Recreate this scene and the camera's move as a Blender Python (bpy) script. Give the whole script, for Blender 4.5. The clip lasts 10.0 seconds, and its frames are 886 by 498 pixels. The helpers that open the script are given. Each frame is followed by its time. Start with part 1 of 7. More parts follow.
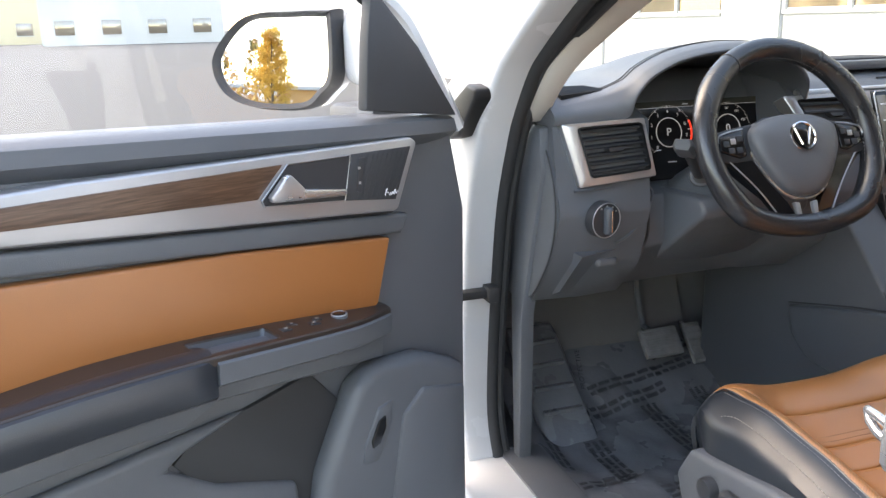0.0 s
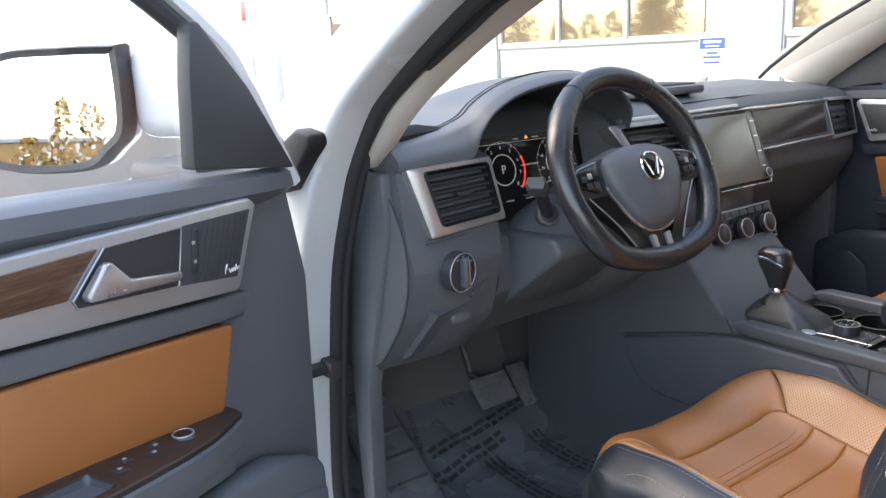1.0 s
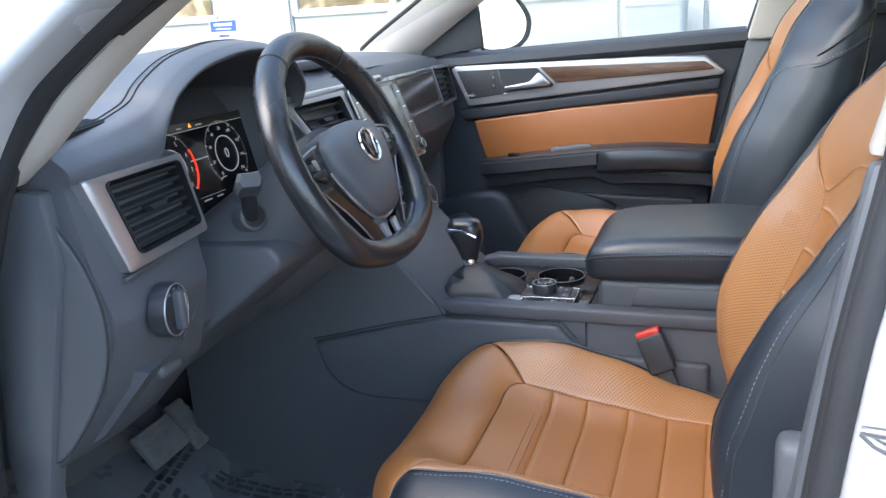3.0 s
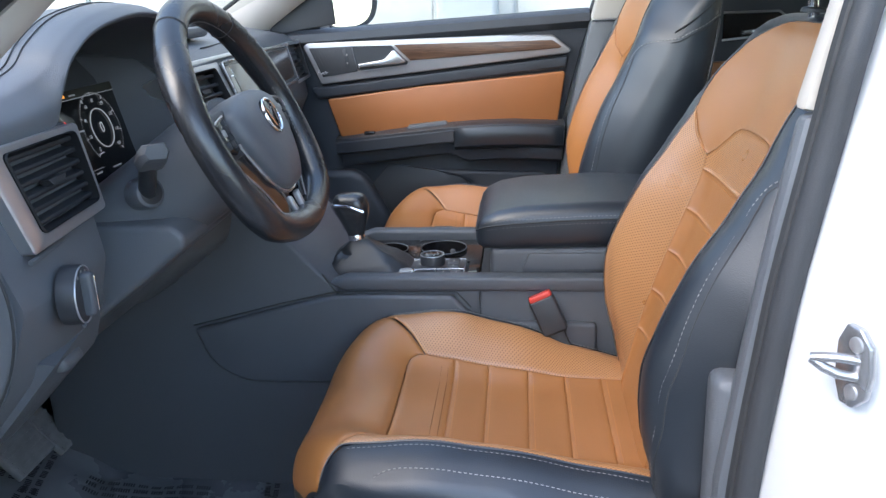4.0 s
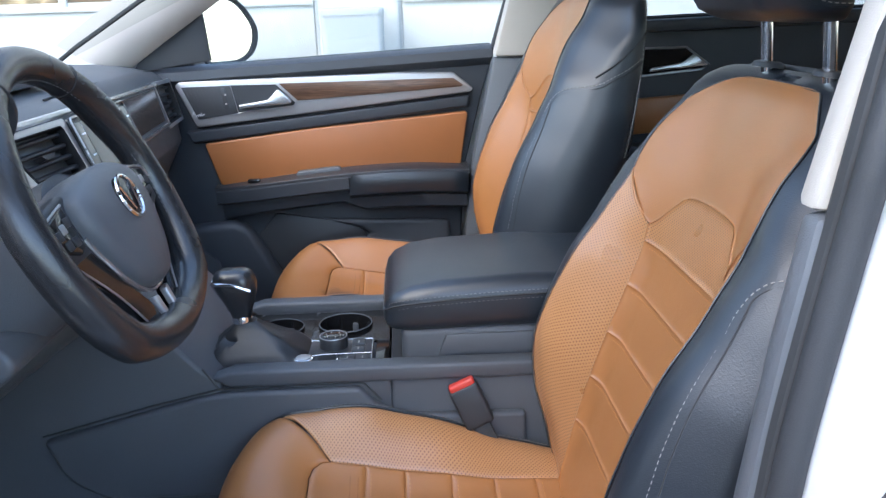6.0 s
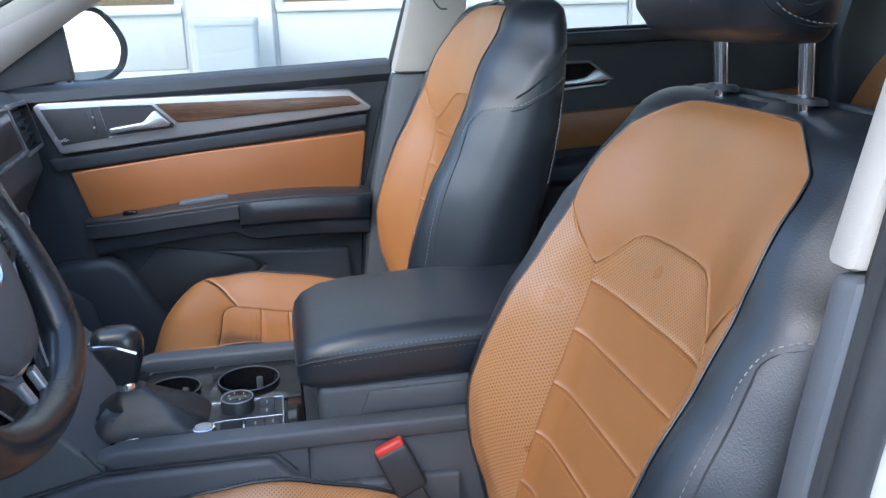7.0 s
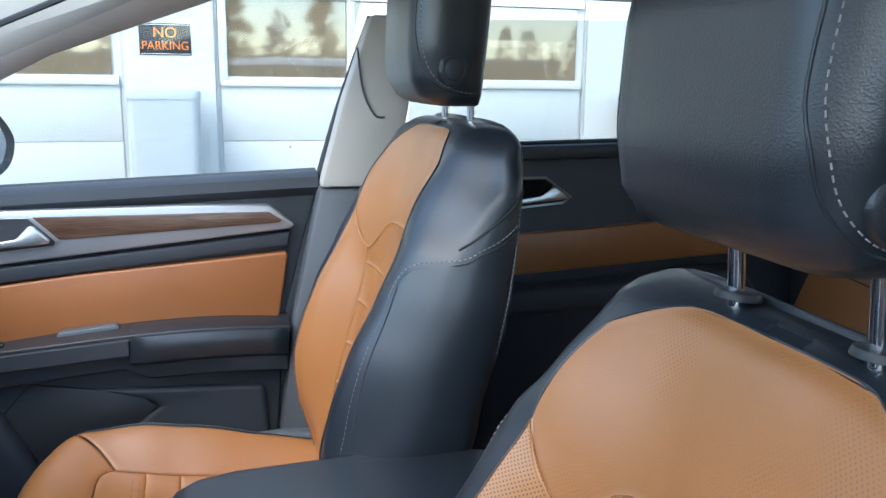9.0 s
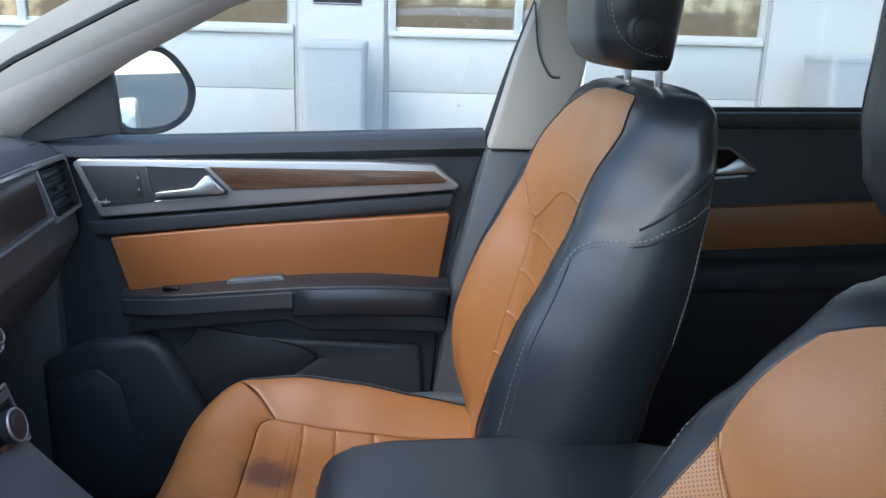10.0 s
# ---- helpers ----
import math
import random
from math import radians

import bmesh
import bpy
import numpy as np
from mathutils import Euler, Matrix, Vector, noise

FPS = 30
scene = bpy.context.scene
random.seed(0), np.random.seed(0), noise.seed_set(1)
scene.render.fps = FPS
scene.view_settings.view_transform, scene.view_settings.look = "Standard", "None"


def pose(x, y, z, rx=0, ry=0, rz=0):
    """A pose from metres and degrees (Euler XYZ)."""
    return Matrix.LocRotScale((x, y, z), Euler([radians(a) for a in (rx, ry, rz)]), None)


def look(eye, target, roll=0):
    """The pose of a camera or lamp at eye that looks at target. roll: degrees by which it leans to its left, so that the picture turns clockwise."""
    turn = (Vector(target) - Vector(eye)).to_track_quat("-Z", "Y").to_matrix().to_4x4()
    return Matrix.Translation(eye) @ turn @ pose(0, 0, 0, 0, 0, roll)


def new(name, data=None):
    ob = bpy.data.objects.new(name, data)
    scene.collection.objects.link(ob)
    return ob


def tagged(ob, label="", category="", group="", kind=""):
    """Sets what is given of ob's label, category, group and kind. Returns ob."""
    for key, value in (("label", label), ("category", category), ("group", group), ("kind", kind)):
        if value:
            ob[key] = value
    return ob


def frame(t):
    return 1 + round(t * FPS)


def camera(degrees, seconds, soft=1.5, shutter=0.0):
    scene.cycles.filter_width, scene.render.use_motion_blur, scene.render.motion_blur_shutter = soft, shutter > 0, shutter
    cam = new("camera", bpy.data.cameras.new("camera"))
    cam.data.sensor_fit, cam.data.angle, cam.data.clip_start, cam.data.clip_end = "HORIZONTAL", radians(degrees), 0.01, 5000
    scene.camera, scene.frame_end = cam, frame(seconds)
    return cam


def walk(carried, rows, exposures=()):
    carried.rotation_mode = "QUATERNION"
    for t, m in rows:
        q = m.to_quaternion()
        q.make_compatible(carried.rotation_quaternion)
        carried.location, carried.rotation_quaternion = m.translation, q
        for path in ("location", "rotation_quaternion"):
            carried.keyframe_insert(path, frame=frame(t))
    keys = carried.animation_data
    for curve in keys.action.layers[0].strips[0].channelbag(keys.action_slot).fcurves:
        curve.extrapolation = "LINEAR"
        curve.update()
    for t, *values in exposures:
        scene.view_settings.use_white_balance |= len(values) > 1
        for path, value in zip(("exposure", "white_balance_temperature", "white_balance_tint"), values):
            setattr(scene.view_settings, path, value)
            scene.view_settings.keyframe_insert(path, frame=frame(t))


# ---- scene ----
cam = camera(56.3, 10.0, soft=1.4)
PATH = [
    (0, (-1.405, -0.07, 1.368), (-0.8, 1.762, 0.842), -1.3),
    (0.5, (-1.432, 0.08, 1.367), (-0.548, 1.804, 0.872), -2.2),
    (1, (-1.471, 0.199, 1.364), (-0.3, 1.754, 0.905), -2.5),
    (1.5, (-1.526, 0.328, 1.357), (-0.094, 1.648, 0.905), -2.9),
    (2, (-1.526, 0.42, 1.35), (0.08, 1.514, 0.876), -2.8),
    (2.5, (-1.462, 0.507, 1.346), (0.263, 1.381, 0.837), -3.3),
    (3, (-1.457, 0.586, 1.344), (0.357, 1.225, 0.796), -3.7),
    (3.2, (-1.465, 0.626, 1.34), (0.381, 1.156, 0.781), -3.9),
    (4.3, (-1.49, 0.747, 1.325), (0.414, 0.881, 0.726), -1.6),
    (4.5, (-1.484, 0.755, 1.328), (0.421, 0.879, 0.734), -1.5),
    (5, (-1.422, 0.75, 1.341), (0.483, 0.873, 0.745), -1.6),
    (5.5, (-1.358, 0.759, 1.353), (0.553, 0.809, 0.765), -1.3),
    (5.7, (-1.324, 0.753, 1.357), (0.59, 0.758, 0.779), -1.6),
    (6.8, (-1.161, 0.809, 1.362), (0.733, 0.487, 0.806), -1.4),
    (7, (-1.13, 0.806, 1.368), (0.756, 0.438, 0.813), -1.5),
    (7.5, (-1.043, 0.793, 1.38), (0.828, 0.325, 0.851), -1.2),
    (8, (-0.969, 0.757, 1.398), (0.902, 0.265, 0.893), -0.9),
    (8.5, (-0.914, 0.716, 1.423), (0.968, 0.201, 0.986), -0.1),
    (9, (-0.853, 0.715, 1.439), (1.044, 0.22, 1.042), 0.7),
    (9.5, (-0.82, 0.726, 1.445), (1.1, 0.371, 1.011), 1.5),
    (10, (-0.786, 0.727, 1.449), (1.142, 0.595, 0.936), 1.7),
]
walk(cam, [(t, look(eye, target, roll)) for t, eye, target, roll in PATH], exposures=[(0, 2.45, 8700, 13), (1, 2.25, 8000, 12), (2, 2.25, 7200, 11), (3, 2.28, 6900, 10), (4.5, 2.20, 6700, 9), (5.5, 2.22, 6500, 10), (7, 2.05, 6250, 8), (8.5, 2.15, 6150, 6), (9.5, 1.85, 6250, 7), (10, 1.70, 6300, 8)])

# ---- light ----
world = bpy.data.worlds.new("sky")
scene.world = world
world.use_nodes = True
wn = world.node_tree.nodes
sky = wn.new("ShaderNodeTexSky")
sky.sky_type, sky.sun_disc = "NISHITA", False
sky.sun_elevation, sky.sun_rotation = radians(48), radians(-47)
wn["Background"].inputs[1].default_value = 0.23
world.node_tree.links.new(sky.outputs[0], wn["Background"].inputs[0])
sun = new("sun", bpy.data.lights.new("sun", "SUN"))
sun.data.energy, sun.data.angle, sun.data.color = 0.45, radians(50), (1.0, 0.94, 0.86)
sun.matrix_world = look((-8, 7.5, 12.3), (0, 0, 0))


# ---- materials ----
def mat(name, colour, rough=0.5, metal=0.0, vary=0.06, scale=8.0, bump=0.0, bump_scale=300.0, coat=0.0, spec=0.5):
    """A plain surface with faint stains, grain and relief."""
    m = bpy.data.materials.new(name)
    m.use_nodes = True
    n, l = m.node_tree.nodes, m.node_tree.links
    b = n["Principled BSDF"]
    b.inputs["Roughness"].default_value, b.inputs["Metallic"].default_value = rough, metal
    b.inputs["Coat Weight"].default_value = coat
    b.inputs["Specular IOR Level"].default_value = spec
    co = n.new("ShaderNodeTexCoord")
    tx = n.new("ShaderNodeTexNoise")
    tx.inputs["Scale"].default_value, tx.inputs["Detail"].default_value = scale, 6
    l.new(co.outputs["Object"], tx.inputs["Vector"])
    mx = n.new("ShaderNodeMix")
    mx.data_type = "RGBA"
    mx.inputs[6].default_value = (*[c * (1 - vary) for c in colour], 1)
    mx.inputs[7].default_value = (*[min(1, c * (1 + vary)) for c in colour], 1)
    l.new(tx.outputs["Fac"], mx.inputs[0])
    l.new(mx.outputs[2], b.inputs["Base Color"])
    rr = n.new("ShaderNodeMapRange")
    rr.inputs[3].default_value, rr.inputs[4].default_value = max(0.02, rough - 0.08), min(1, rough + 0.08)
    l.new(tx.outputs["Fac"], rr.inputs[0])
    l.new(rr.outputs[0], b.inputs["Roughness"])
    if bump:
        g = n.new("ShaderNodeTexNoise")
        g.inputs["Scale"].default_value, g.inputs["Detail"].default_value = bump_scale, 3
        l.new(co.outputs["Object"], g.inputs["Vector"])
        bp = n.new("ShaderNodeBump")
        bp.inputs["Strength"].default_value, bp.inputs["Distance"].default_value = bump, 0.001
        l.new(g.outputs["Fac"], bp.inputs["Height"])
        l.new(bp.outputs[0], b.inputs["Normal"])
    return m


def leather(name, colour, rough, holes=False, stain=None, crease=0.2, fade=False):
    """Grained leather with soft creases; holes: punched in a grid; stain: the middle of a dark blot."""
    m = mat(name, colour, rough, vary=0.13, scale=7, spec=0.75)
    n, l = m.node_tree.nodes, m.node_tree.links
    b = n["Principled BSDF"]
    co = n.new("ShaderNodeTexCoord")
    cell = n.new("ShaderNodeTexVoronoi")
    cell.inputs["Scale"].default_value = 700
    l.new(co.outputs["Object"], cell.inputs["Vector"])
    folds = n.new("ShaderNodeTexNoise")
    folds.inputs["Scale"].default_value, folds.inputs["Detail"].default_value, folds.inputs["Distortion"].default_value = 26, 5, 0.8
    l.new(co.outputs["Object"], folds.inputs["Vector"])
    b1, b2 = n.new("ShaderNodeBump"), n.new("ShaderNodeBump")
    b1.inputs["Strength"].default_value, b1.inputs["Distance"].default_value = 0.22, 0.0006
    b2.inputs["Strength"].default_value, b2.inputs["Distance"].default_value = crease, 0.0024
    l.new(cell.outputs["Distance"], b1.inputs["Height"])
    l.new(folds.outputs["Fac"], b2.inputs["Height"])
    l.new(b2.outputs[0], b1.inputs["Normal"])
    l.new(b1.outputs[0], b.inputs["Normal"])
    colour_out = b.inputs["Base Color"].links[0].from_socket
    if holes:
        mp = n.new("ShaderNodeMapping")
        mp.inputs["Rotation"].default_value[2] = radians(45)
        l.new(co.outputs["UV"], mp.inputs["Vector"])
        dots = n.new("ShaderNodeTexVoronoi")
        dots.voronoi_dimensions = "2D"
        dots.inputs["Scale"].default_value, dots.inputs["Randomness"].default_value = 270, 0
        l.new(mp.outputs[0], dots.inputs["Vector"])
        rp = n.new("ShaderNodeValToRGB")
        rp.color_ramp.elements[0].position, rp.color_ramp.elements[1].position = 0.17, 0.27
        rp.color_ramp.elements[0].color, rp.color_ramp.elements[1].color = (1, 1, 1, 1), (0, 0, 0, 1)
        l.new(dots.outputs["Distance"], rp.inputs[0])
        mx = n.new("ShaderNodeMix")
        mx.data_type = "RGBA"
        mx.inputs[7].default_value = (0.15, 0.058, 0.022, 1)
        share = rp.outputs[0]
        if fade:
            cloud, edge, both = n.new("ShaderNodeTexNoise"), n.new("ShaderNodeMapRange"), n.new("ShaderNodeMath")
            cloud.inputs["Scale"].default_value, cloud.inputs["Detail"].default_value = 7, 1
            edge.inputs[1].default_value, edge.inputs[2].default_value, edge.inputs[4].default_value = 0.56, 0.68, 0.5
            both.operation = "MULTIPLY"
            l.new(co.outputs["Object"], cloud.inputs["Vector"])
            l.new(cloud.outputs["Fac"], edge.inputs[0])
            l.new(edge.outputs[0], both.inputs[0])
            l.new(share, both.inputs[1])
            share = both.outputs[0]
        l.new(share, mx.inputs[0])
        l.new(colour_out, mx.inputs[6])
        l.new(mx.outputs[2], b.inputs["Base Color"])
        colour_out = mx.outputs[2]
    if stain:
        near = n.new("ShaderNodeVectorMath")
        near.operation = "DISTANCE"
        near.inputs[1].default_value = stain
        wob = n.new("ShaderNodeMix")
        wob.data_type = "VECTOR"
        wob.inputs[0].default_value = 0.06
        l.new(co.outputs["Object"], wob.inputs[4])
        l.new(folds.outputs["Color"], wob.inputs[5])
        l.new(wob.outputs[1], near.inputs[0])
        rp = n.new("ShaderNodeValToRGB")
        rp.color_ramp.elements[0].position, rp.color_ramp.elements[1].position = 0.026, 0.052
        rp.color_ramp.elements[0].color, rp.color_ramp.elements[1].color = (0.72, 0.72, 0.72, 1), (0, 0, 0, 1)
        l.new(near.outputs["Value"], rp.inputs[0])
        mx = n.new("ShaderNodeMix")
        mx.data_type = "RGBA"
        mx.inputs[7].default_value = (0.06, 0.03, 0.028, 1)
        l.new(rp.outputs[0], mx.inputs[0])
        l.new(colour_out, mx.inputs[6])
        l.new(mx.outputs[2], b.inputs["Base Color"])
    return m


def grained_wood(name, dark, light, rough):
    m = mat(name, dark, rough)
    n, l = m.node_tree.nodes, m.node_tree.links
    co, mp, tx, rp = n.new("ShaderNodeTexCoord"), n.new("ShaderNodeMapping"), n.new("ShaderNodeTexNoise"), n.new("ShaderNodeValToRGB")
    mp.inputs["Scale"].default_value = (90, 12, 210)
    tx.inputs["Scale"].default_value, tx.inputs["Detail"].default_value, tx.inputs["Distortion"].default_value = 1.6, 8, 0.6
    l.new(co.outputs["Object"], mp.inputs["Vector"])
    l.new(mp.outputs[0], tx.inputs["Vector"])
    l.new(tx.outputs["Fac"], rp.inputs[0])
    rp.color_ramp.elements[0].position, rp.color_ramp.elements[1].position = 0.35, 0.68
    rp.color_ramp.elements[0].color, rp.color_ramp.elements[1].color = (*dark, 1), (*light, 1)
    l.new(rp.outputs[0], n["Principled BSDF"].inputs["Base Color"])
    return m


def glass(name, tint=(1, 1, 1), rough=0.0, see=0.95, mirror=0.04):
    """A thin pane: mostly clear, a little mirror."""
    m = bpy.data.materials.new(name)
    m.use_nodes = True
    n, l = m.node_tree.nodes, m.node_tree.links
    n.remove(n["Principled BSDF"])
    tr, gl, mx = n.new("ShaderNodeBsdfTransparent"), n.new("ShaderNodeBsdfGlossy"), n.new("ShaderNodeMixShader")
    tr.inputs[0].default_value = (*[c * see for c in tint], 1)
    gl.inputs["Roughness"].default_value = rough
    mx.inputs[0].default_value = mirror
    l.new(tr.outputs[0], mx.inputs[1])
    l.new(gl.outputs[0], mx.inputs[2])
    l.new(mx.outputs[0], n["Material Output"].inputs[0])
    return m


def glow(name, colour, strength):
    m = bpy.data.materials.new(name)
    m.use_nodes = True
    b = m.node_tree.nodes["Principled BSDF"]
    b.inputs["Base Color"].default_value = (*colour, 1)
    b.inputs["Emission Color"].default_value, b.inputs["Emission Strength"].default_value = (*colour, 1), strength
    return m


TAN = leather("tan_leather", (0.372, 0.153, 0.048), 0.38)
# base paler than TAN: sky sheen on the punched leather is painted in
TAN_HOLES_SHEEN = leather("perforated_tan_leather", (0.45, 0.215, 0.088), 0.30, holes=True)
TAN_WORN = leather("partly_perforated_tan_leather", (0.372, 0.153, 0.048), 0.36, holes=True, fade=True)
TAN_STAINED = leather("stained_tan_leather", (0.372, 0.153, 0.048), 0.38, stain=(0.03, 0.853, 0.716))
BLACK_LEATHER = leather("black_leather", (0.016, 0.021, 0.028), 0.36, crease=0.08)
PLASTIC = mat("dark_plastic", (0.098, 0.105, 0.116), 0.44, vary=0.14, bump=0.45, bump_scale=700)
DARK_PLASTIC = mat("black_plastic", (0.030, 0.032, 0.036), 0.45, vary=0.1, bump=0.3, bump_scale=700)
DARK_LEATHER = leather("soft_black_leather", (0.010, 0.012, 0.015), 0.45)
WHEEL_LEATHER = leather("worn_black_leather", (0.020, 0.021, 0.024), 0.26)
SAIL = mat("sail_plastic", (0.035, 0.037, 0.041), 0.6, vary=0.1, bump=0.3, bump_scale=700)
# dusty glass; its beige base also paints in the pale reflection
TOUCH = mat("dusty_screen_with_reflection", (0.17, 0.158, 0.128), 0.18, vary=0.1, spec=0.9)
STEEL = mat("satin_steel", (0.46, 0.46, 0.47), 0.26, metal=0.8, vary=0.05)
# PLASTIC again, darkened: the far doors' deeper shade is put into the colour
SHADED_PLASTIC = mat("shaded_grained_plastic", (0.040, 0.045, 0.054), 0.46, vary=0.12, bump=0.4, bump_scale=700)
CONSOLE_PLASTIC = mat("console_plastic", (0.078, 0.084, 0.094), 0.46, vary=0.12, bump=0.4, bump_scale=700)
PLASTIC2 = mat("grey_plastic", (0.09, 0.097, 0.108), 0.48, vary=0.1, bump=0.3, bump_scale=700)
GLOSS = mat("piano_black", (0.01, 0.01, 0.011), 0.12)
SILVER = mat("satin_silver", (0.43, 0.43, 0.44), 0.32, metal=0.6, vary=0.04)
CHROME = mat("chrome", (0.8, 0.8, 0.82), 0.08, metal=1.0, vary=0.02)
WHITE = mat("white_paint", (0.60, 0.612, 0.625), 0.25, vary=0.02, coat=0.6)
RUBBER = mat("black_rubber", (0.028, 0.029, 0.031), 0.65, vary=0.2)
BEIGE = mat("beige_cloth", (0.49, 0.452, 0.405), 0.85, vary=0.05, bump=0.3, bump_scale=900)
CARPET = mat("dark_carpet", (0.115, 0.113, 0.112), 0.95, vary=0.3, bump=0.8, bump_scale=900)
ASPHALT = mat("asphalt", (0.088, 0.088, 0.084), 0.9, vary=0.25, scale=3, bump=0.6, bump_scale=120)
WALL = mat("white_wall", (0.62, 0.605, 0.575), 0.8, vary=0.04, scale=2)
GREY = mat("grey_paint", (0.46, 0.465, 0.47), 0.7, vary=0.06, scale=3)
RED = mat("red_plastic", (0.62, 0.055, 0.038), 0.4)
WOOD = grained_wood("brown_wood", (0.062, 0.032, 0.020), (0.145, 0.082, 0.052), 0.30)
DARK_WOOD = grained_wood("dark_brown_trim", (0.022, 0.013, 0.010), (0.058, 0.036, 0.027), 0.16)
BROWN_TRIM = mat("brown_trim", (0.034, 0.024, 0.020), 0.36, vary=0.15)
VENT_SILVER = mat("bright_satin_silver", (0.50, 0.50, 0.51), 0.30, metal=0.8, vary=0.06)
VENT_BLACK = mat("vent_black", (0.014, 0.0145, 0.016), 0.55, spec=0.3)
SLAT = mat("slat_plastic", (0.026, 0.028, 0.032), 0.5, vary=0.08, spec=0.35)
SOFT_THREAD = mat("dull_thread", (0.22, 0.21, 0.20), 0.8)
GREY_THREAD = mat("grey_thread", (0.13, 0.13, 0.13), 0.8)
THREAD = mat("pale_thread", (0.34, 0.325, 0.30), 0.8)
HOLE_BROWN = mat("punched_hole_brown", (0.12, 0.05, 0.02), 0.8)
TAN_THREAD = mat("tan_thread", (0.52, 0.25, 0.09), 0.8)
MIRROR = mat("mirror_glass", (0.9, 0.92, 0.93), 0.01, metal=1.0, vary=0.0)
MIRROR.node_tree.nodes["Principled BSDF"].inputs["Roughness"].links and MIRROR.node_tree.links.remove(MIRROR.node_tree.nodes["Principled BSDF"].inputs["Roughness"].links[0])
PAPER = mat("white_sign", (0.8, 0.8, 0.82), 0.6)
CLEAR = glass("clear_glass")
WINDSCREEN = glass("windscreen_glass", (0.97, 1.0, 0.97), see=0.80)
# TAN again, darkened for the dimmer light on the door inserts
SHADED_TAN = leather("shaded_panel_leather", (0.335, 0.118, 0.034), 0.42)
PEDAL_RUBBER = mat("worn_grey_rubber", (0.16, 0.16, 0.158), 0.7, vary=0.45, scale=40, bump=0.5, bump_scale=300)
SIDE_GLASS = glass("tinted_side_glass", (0.97, 1.0, 0.98), see=0.86)
REAR_GLASS = glass("dark_side_glass", (0.97, 1.0, 0.98), see=0.80)
# BEIGE made paler, so the unseen headliner bounces more light into the cabin
BOUNCE_LINER = mat("light_bouncing_headliner_cloth", (0.68, 0.65, 0.60), 0.9, vary=0.04, bump=0.3, bump_scale=900)
FILM = mat("grey_film", (0.13, 0.136, 0.147), 0.28, vary=0.25, scale=9, bump=0.8, bump_scale=60)
# brown base adds the warm reflection of autumn trees to the panes
SHOP_GLASS = mat("warm_reflection_glass", (0.20, 0.15, 0.10), 0.03, vary=0.1)
SHOP_GLASS.node_tree.links.remove(SHOP_GLASS.node_tree.nodes["Principled BSDF"].inputs["Roughness"].links[0])
SHOP_GLASS.node_tree.nodes["Principled BSDF"].inputs["IOR"].default_value = 2.4
SCREEN = mat("screen_glass", (0.012, 0.012, 0.013), 0.12, vary=0.0, spec=0.25)
SCREEN_LIT = glow("lit_screen", (0.45, 0.46, 0.48), 0.10)
DIM_LIT = glow("dim_lit_print", (0.40, 0.41, 0.43), 0.05)
BAND_GLASS = mat("dim_glass", (0.045, 0.045, 0.036), 0.25, vary=0.05)
RED_LIT = glow("red_screen_light", (0.8, 0.04, 0.02), 0.25)
AMBER_LIT = glow("amber_lamp", (1.0, 0.35, 0.04), 0.3)


# ---- mesh helpers ----
def thing(name, label, category, at=(0, 0, 0), group="", kind="", m=None):
    e = new(name)
    e.matrix_basis = m if m is not None else Matrix.Translation(at)
    return tagged(e, label, category, group, kind)


def part(name, bm, material, parent, label="", smooth=True):
    me = bpy.data.meshes.new(name)
    if smooth:
        for f in bm.faces:
            f.smooth = True
        for e in bm.edges:
            if len(e.link_faces) == 2 and e.calc_face_angle(0) > 0.7:
                e.smooth = False
    bm.to_mesh(me)
    bm.free()
    me.materials.append(material)
    ob = new(name, me)
    if parent is not None:
        ob.parent = parent
    if label:
        ob["label"] = label
    return ob


def box(a, b, bevel=0.0, seg=2, bm=None):
    """A box between two corners, with rounded edges."""
    bm = bm or bmesh.new()
    c, s = [(p + q) / 2 for p, q in zip(a, b)], [abs(q - p) for p, q in zip(a, b)]
    r = bmesh.ops.create_cube(bm, size=1, matrix=Matrix.Translation(c) @ Matrix.Diagonal((*s, 1)))
    if bevel:
        es = list({e for v in r["verts"] for e in v.link_edges})
        bmesh.ops.bevel(bm, geom=es, offset=min(bevel, min(s) * 0.45), segments=seg, profile=0.5, affect="EDGES")
    return bm


def prism(outline, axis, a, b, bevel=0.0, seg=2, bm=None):
    """A plate: a flat outline in the two other axes, between a and b along axis."""
    bm = bm or bmesh.new()

    def place(p, d):
        return {"x": (d, p[0], p[1]), "y": (p[0], d, p[1]), "z": (p[0], p[1], d)}[axis]
    vs = [bm.verts.new(place(p, a)) for p in outline]
    f = bm.faces.new(vs)
    r = bmesh.ops.extrude_face_region(bm, geom=[f])
    top = [v for v in r["geom"] if isinstance(v, bmesh.types.BMVert)]
    for v in top:
        v.co += Vector(place((0, 0), b - a))
    bmesh.ops.recalc_face_normals(bm, faces=bm.faces)
    if bevel:
        es = list({e for v in vs + top for e in v.link_edges if e.calc_face_angle(0) > 0.6})
        bmesh.ops.bevel(bm, geom=es, offset=bevel, segments=seg, profile=0.5, affect="EDGES", clamp_overlap=True)
    return bm


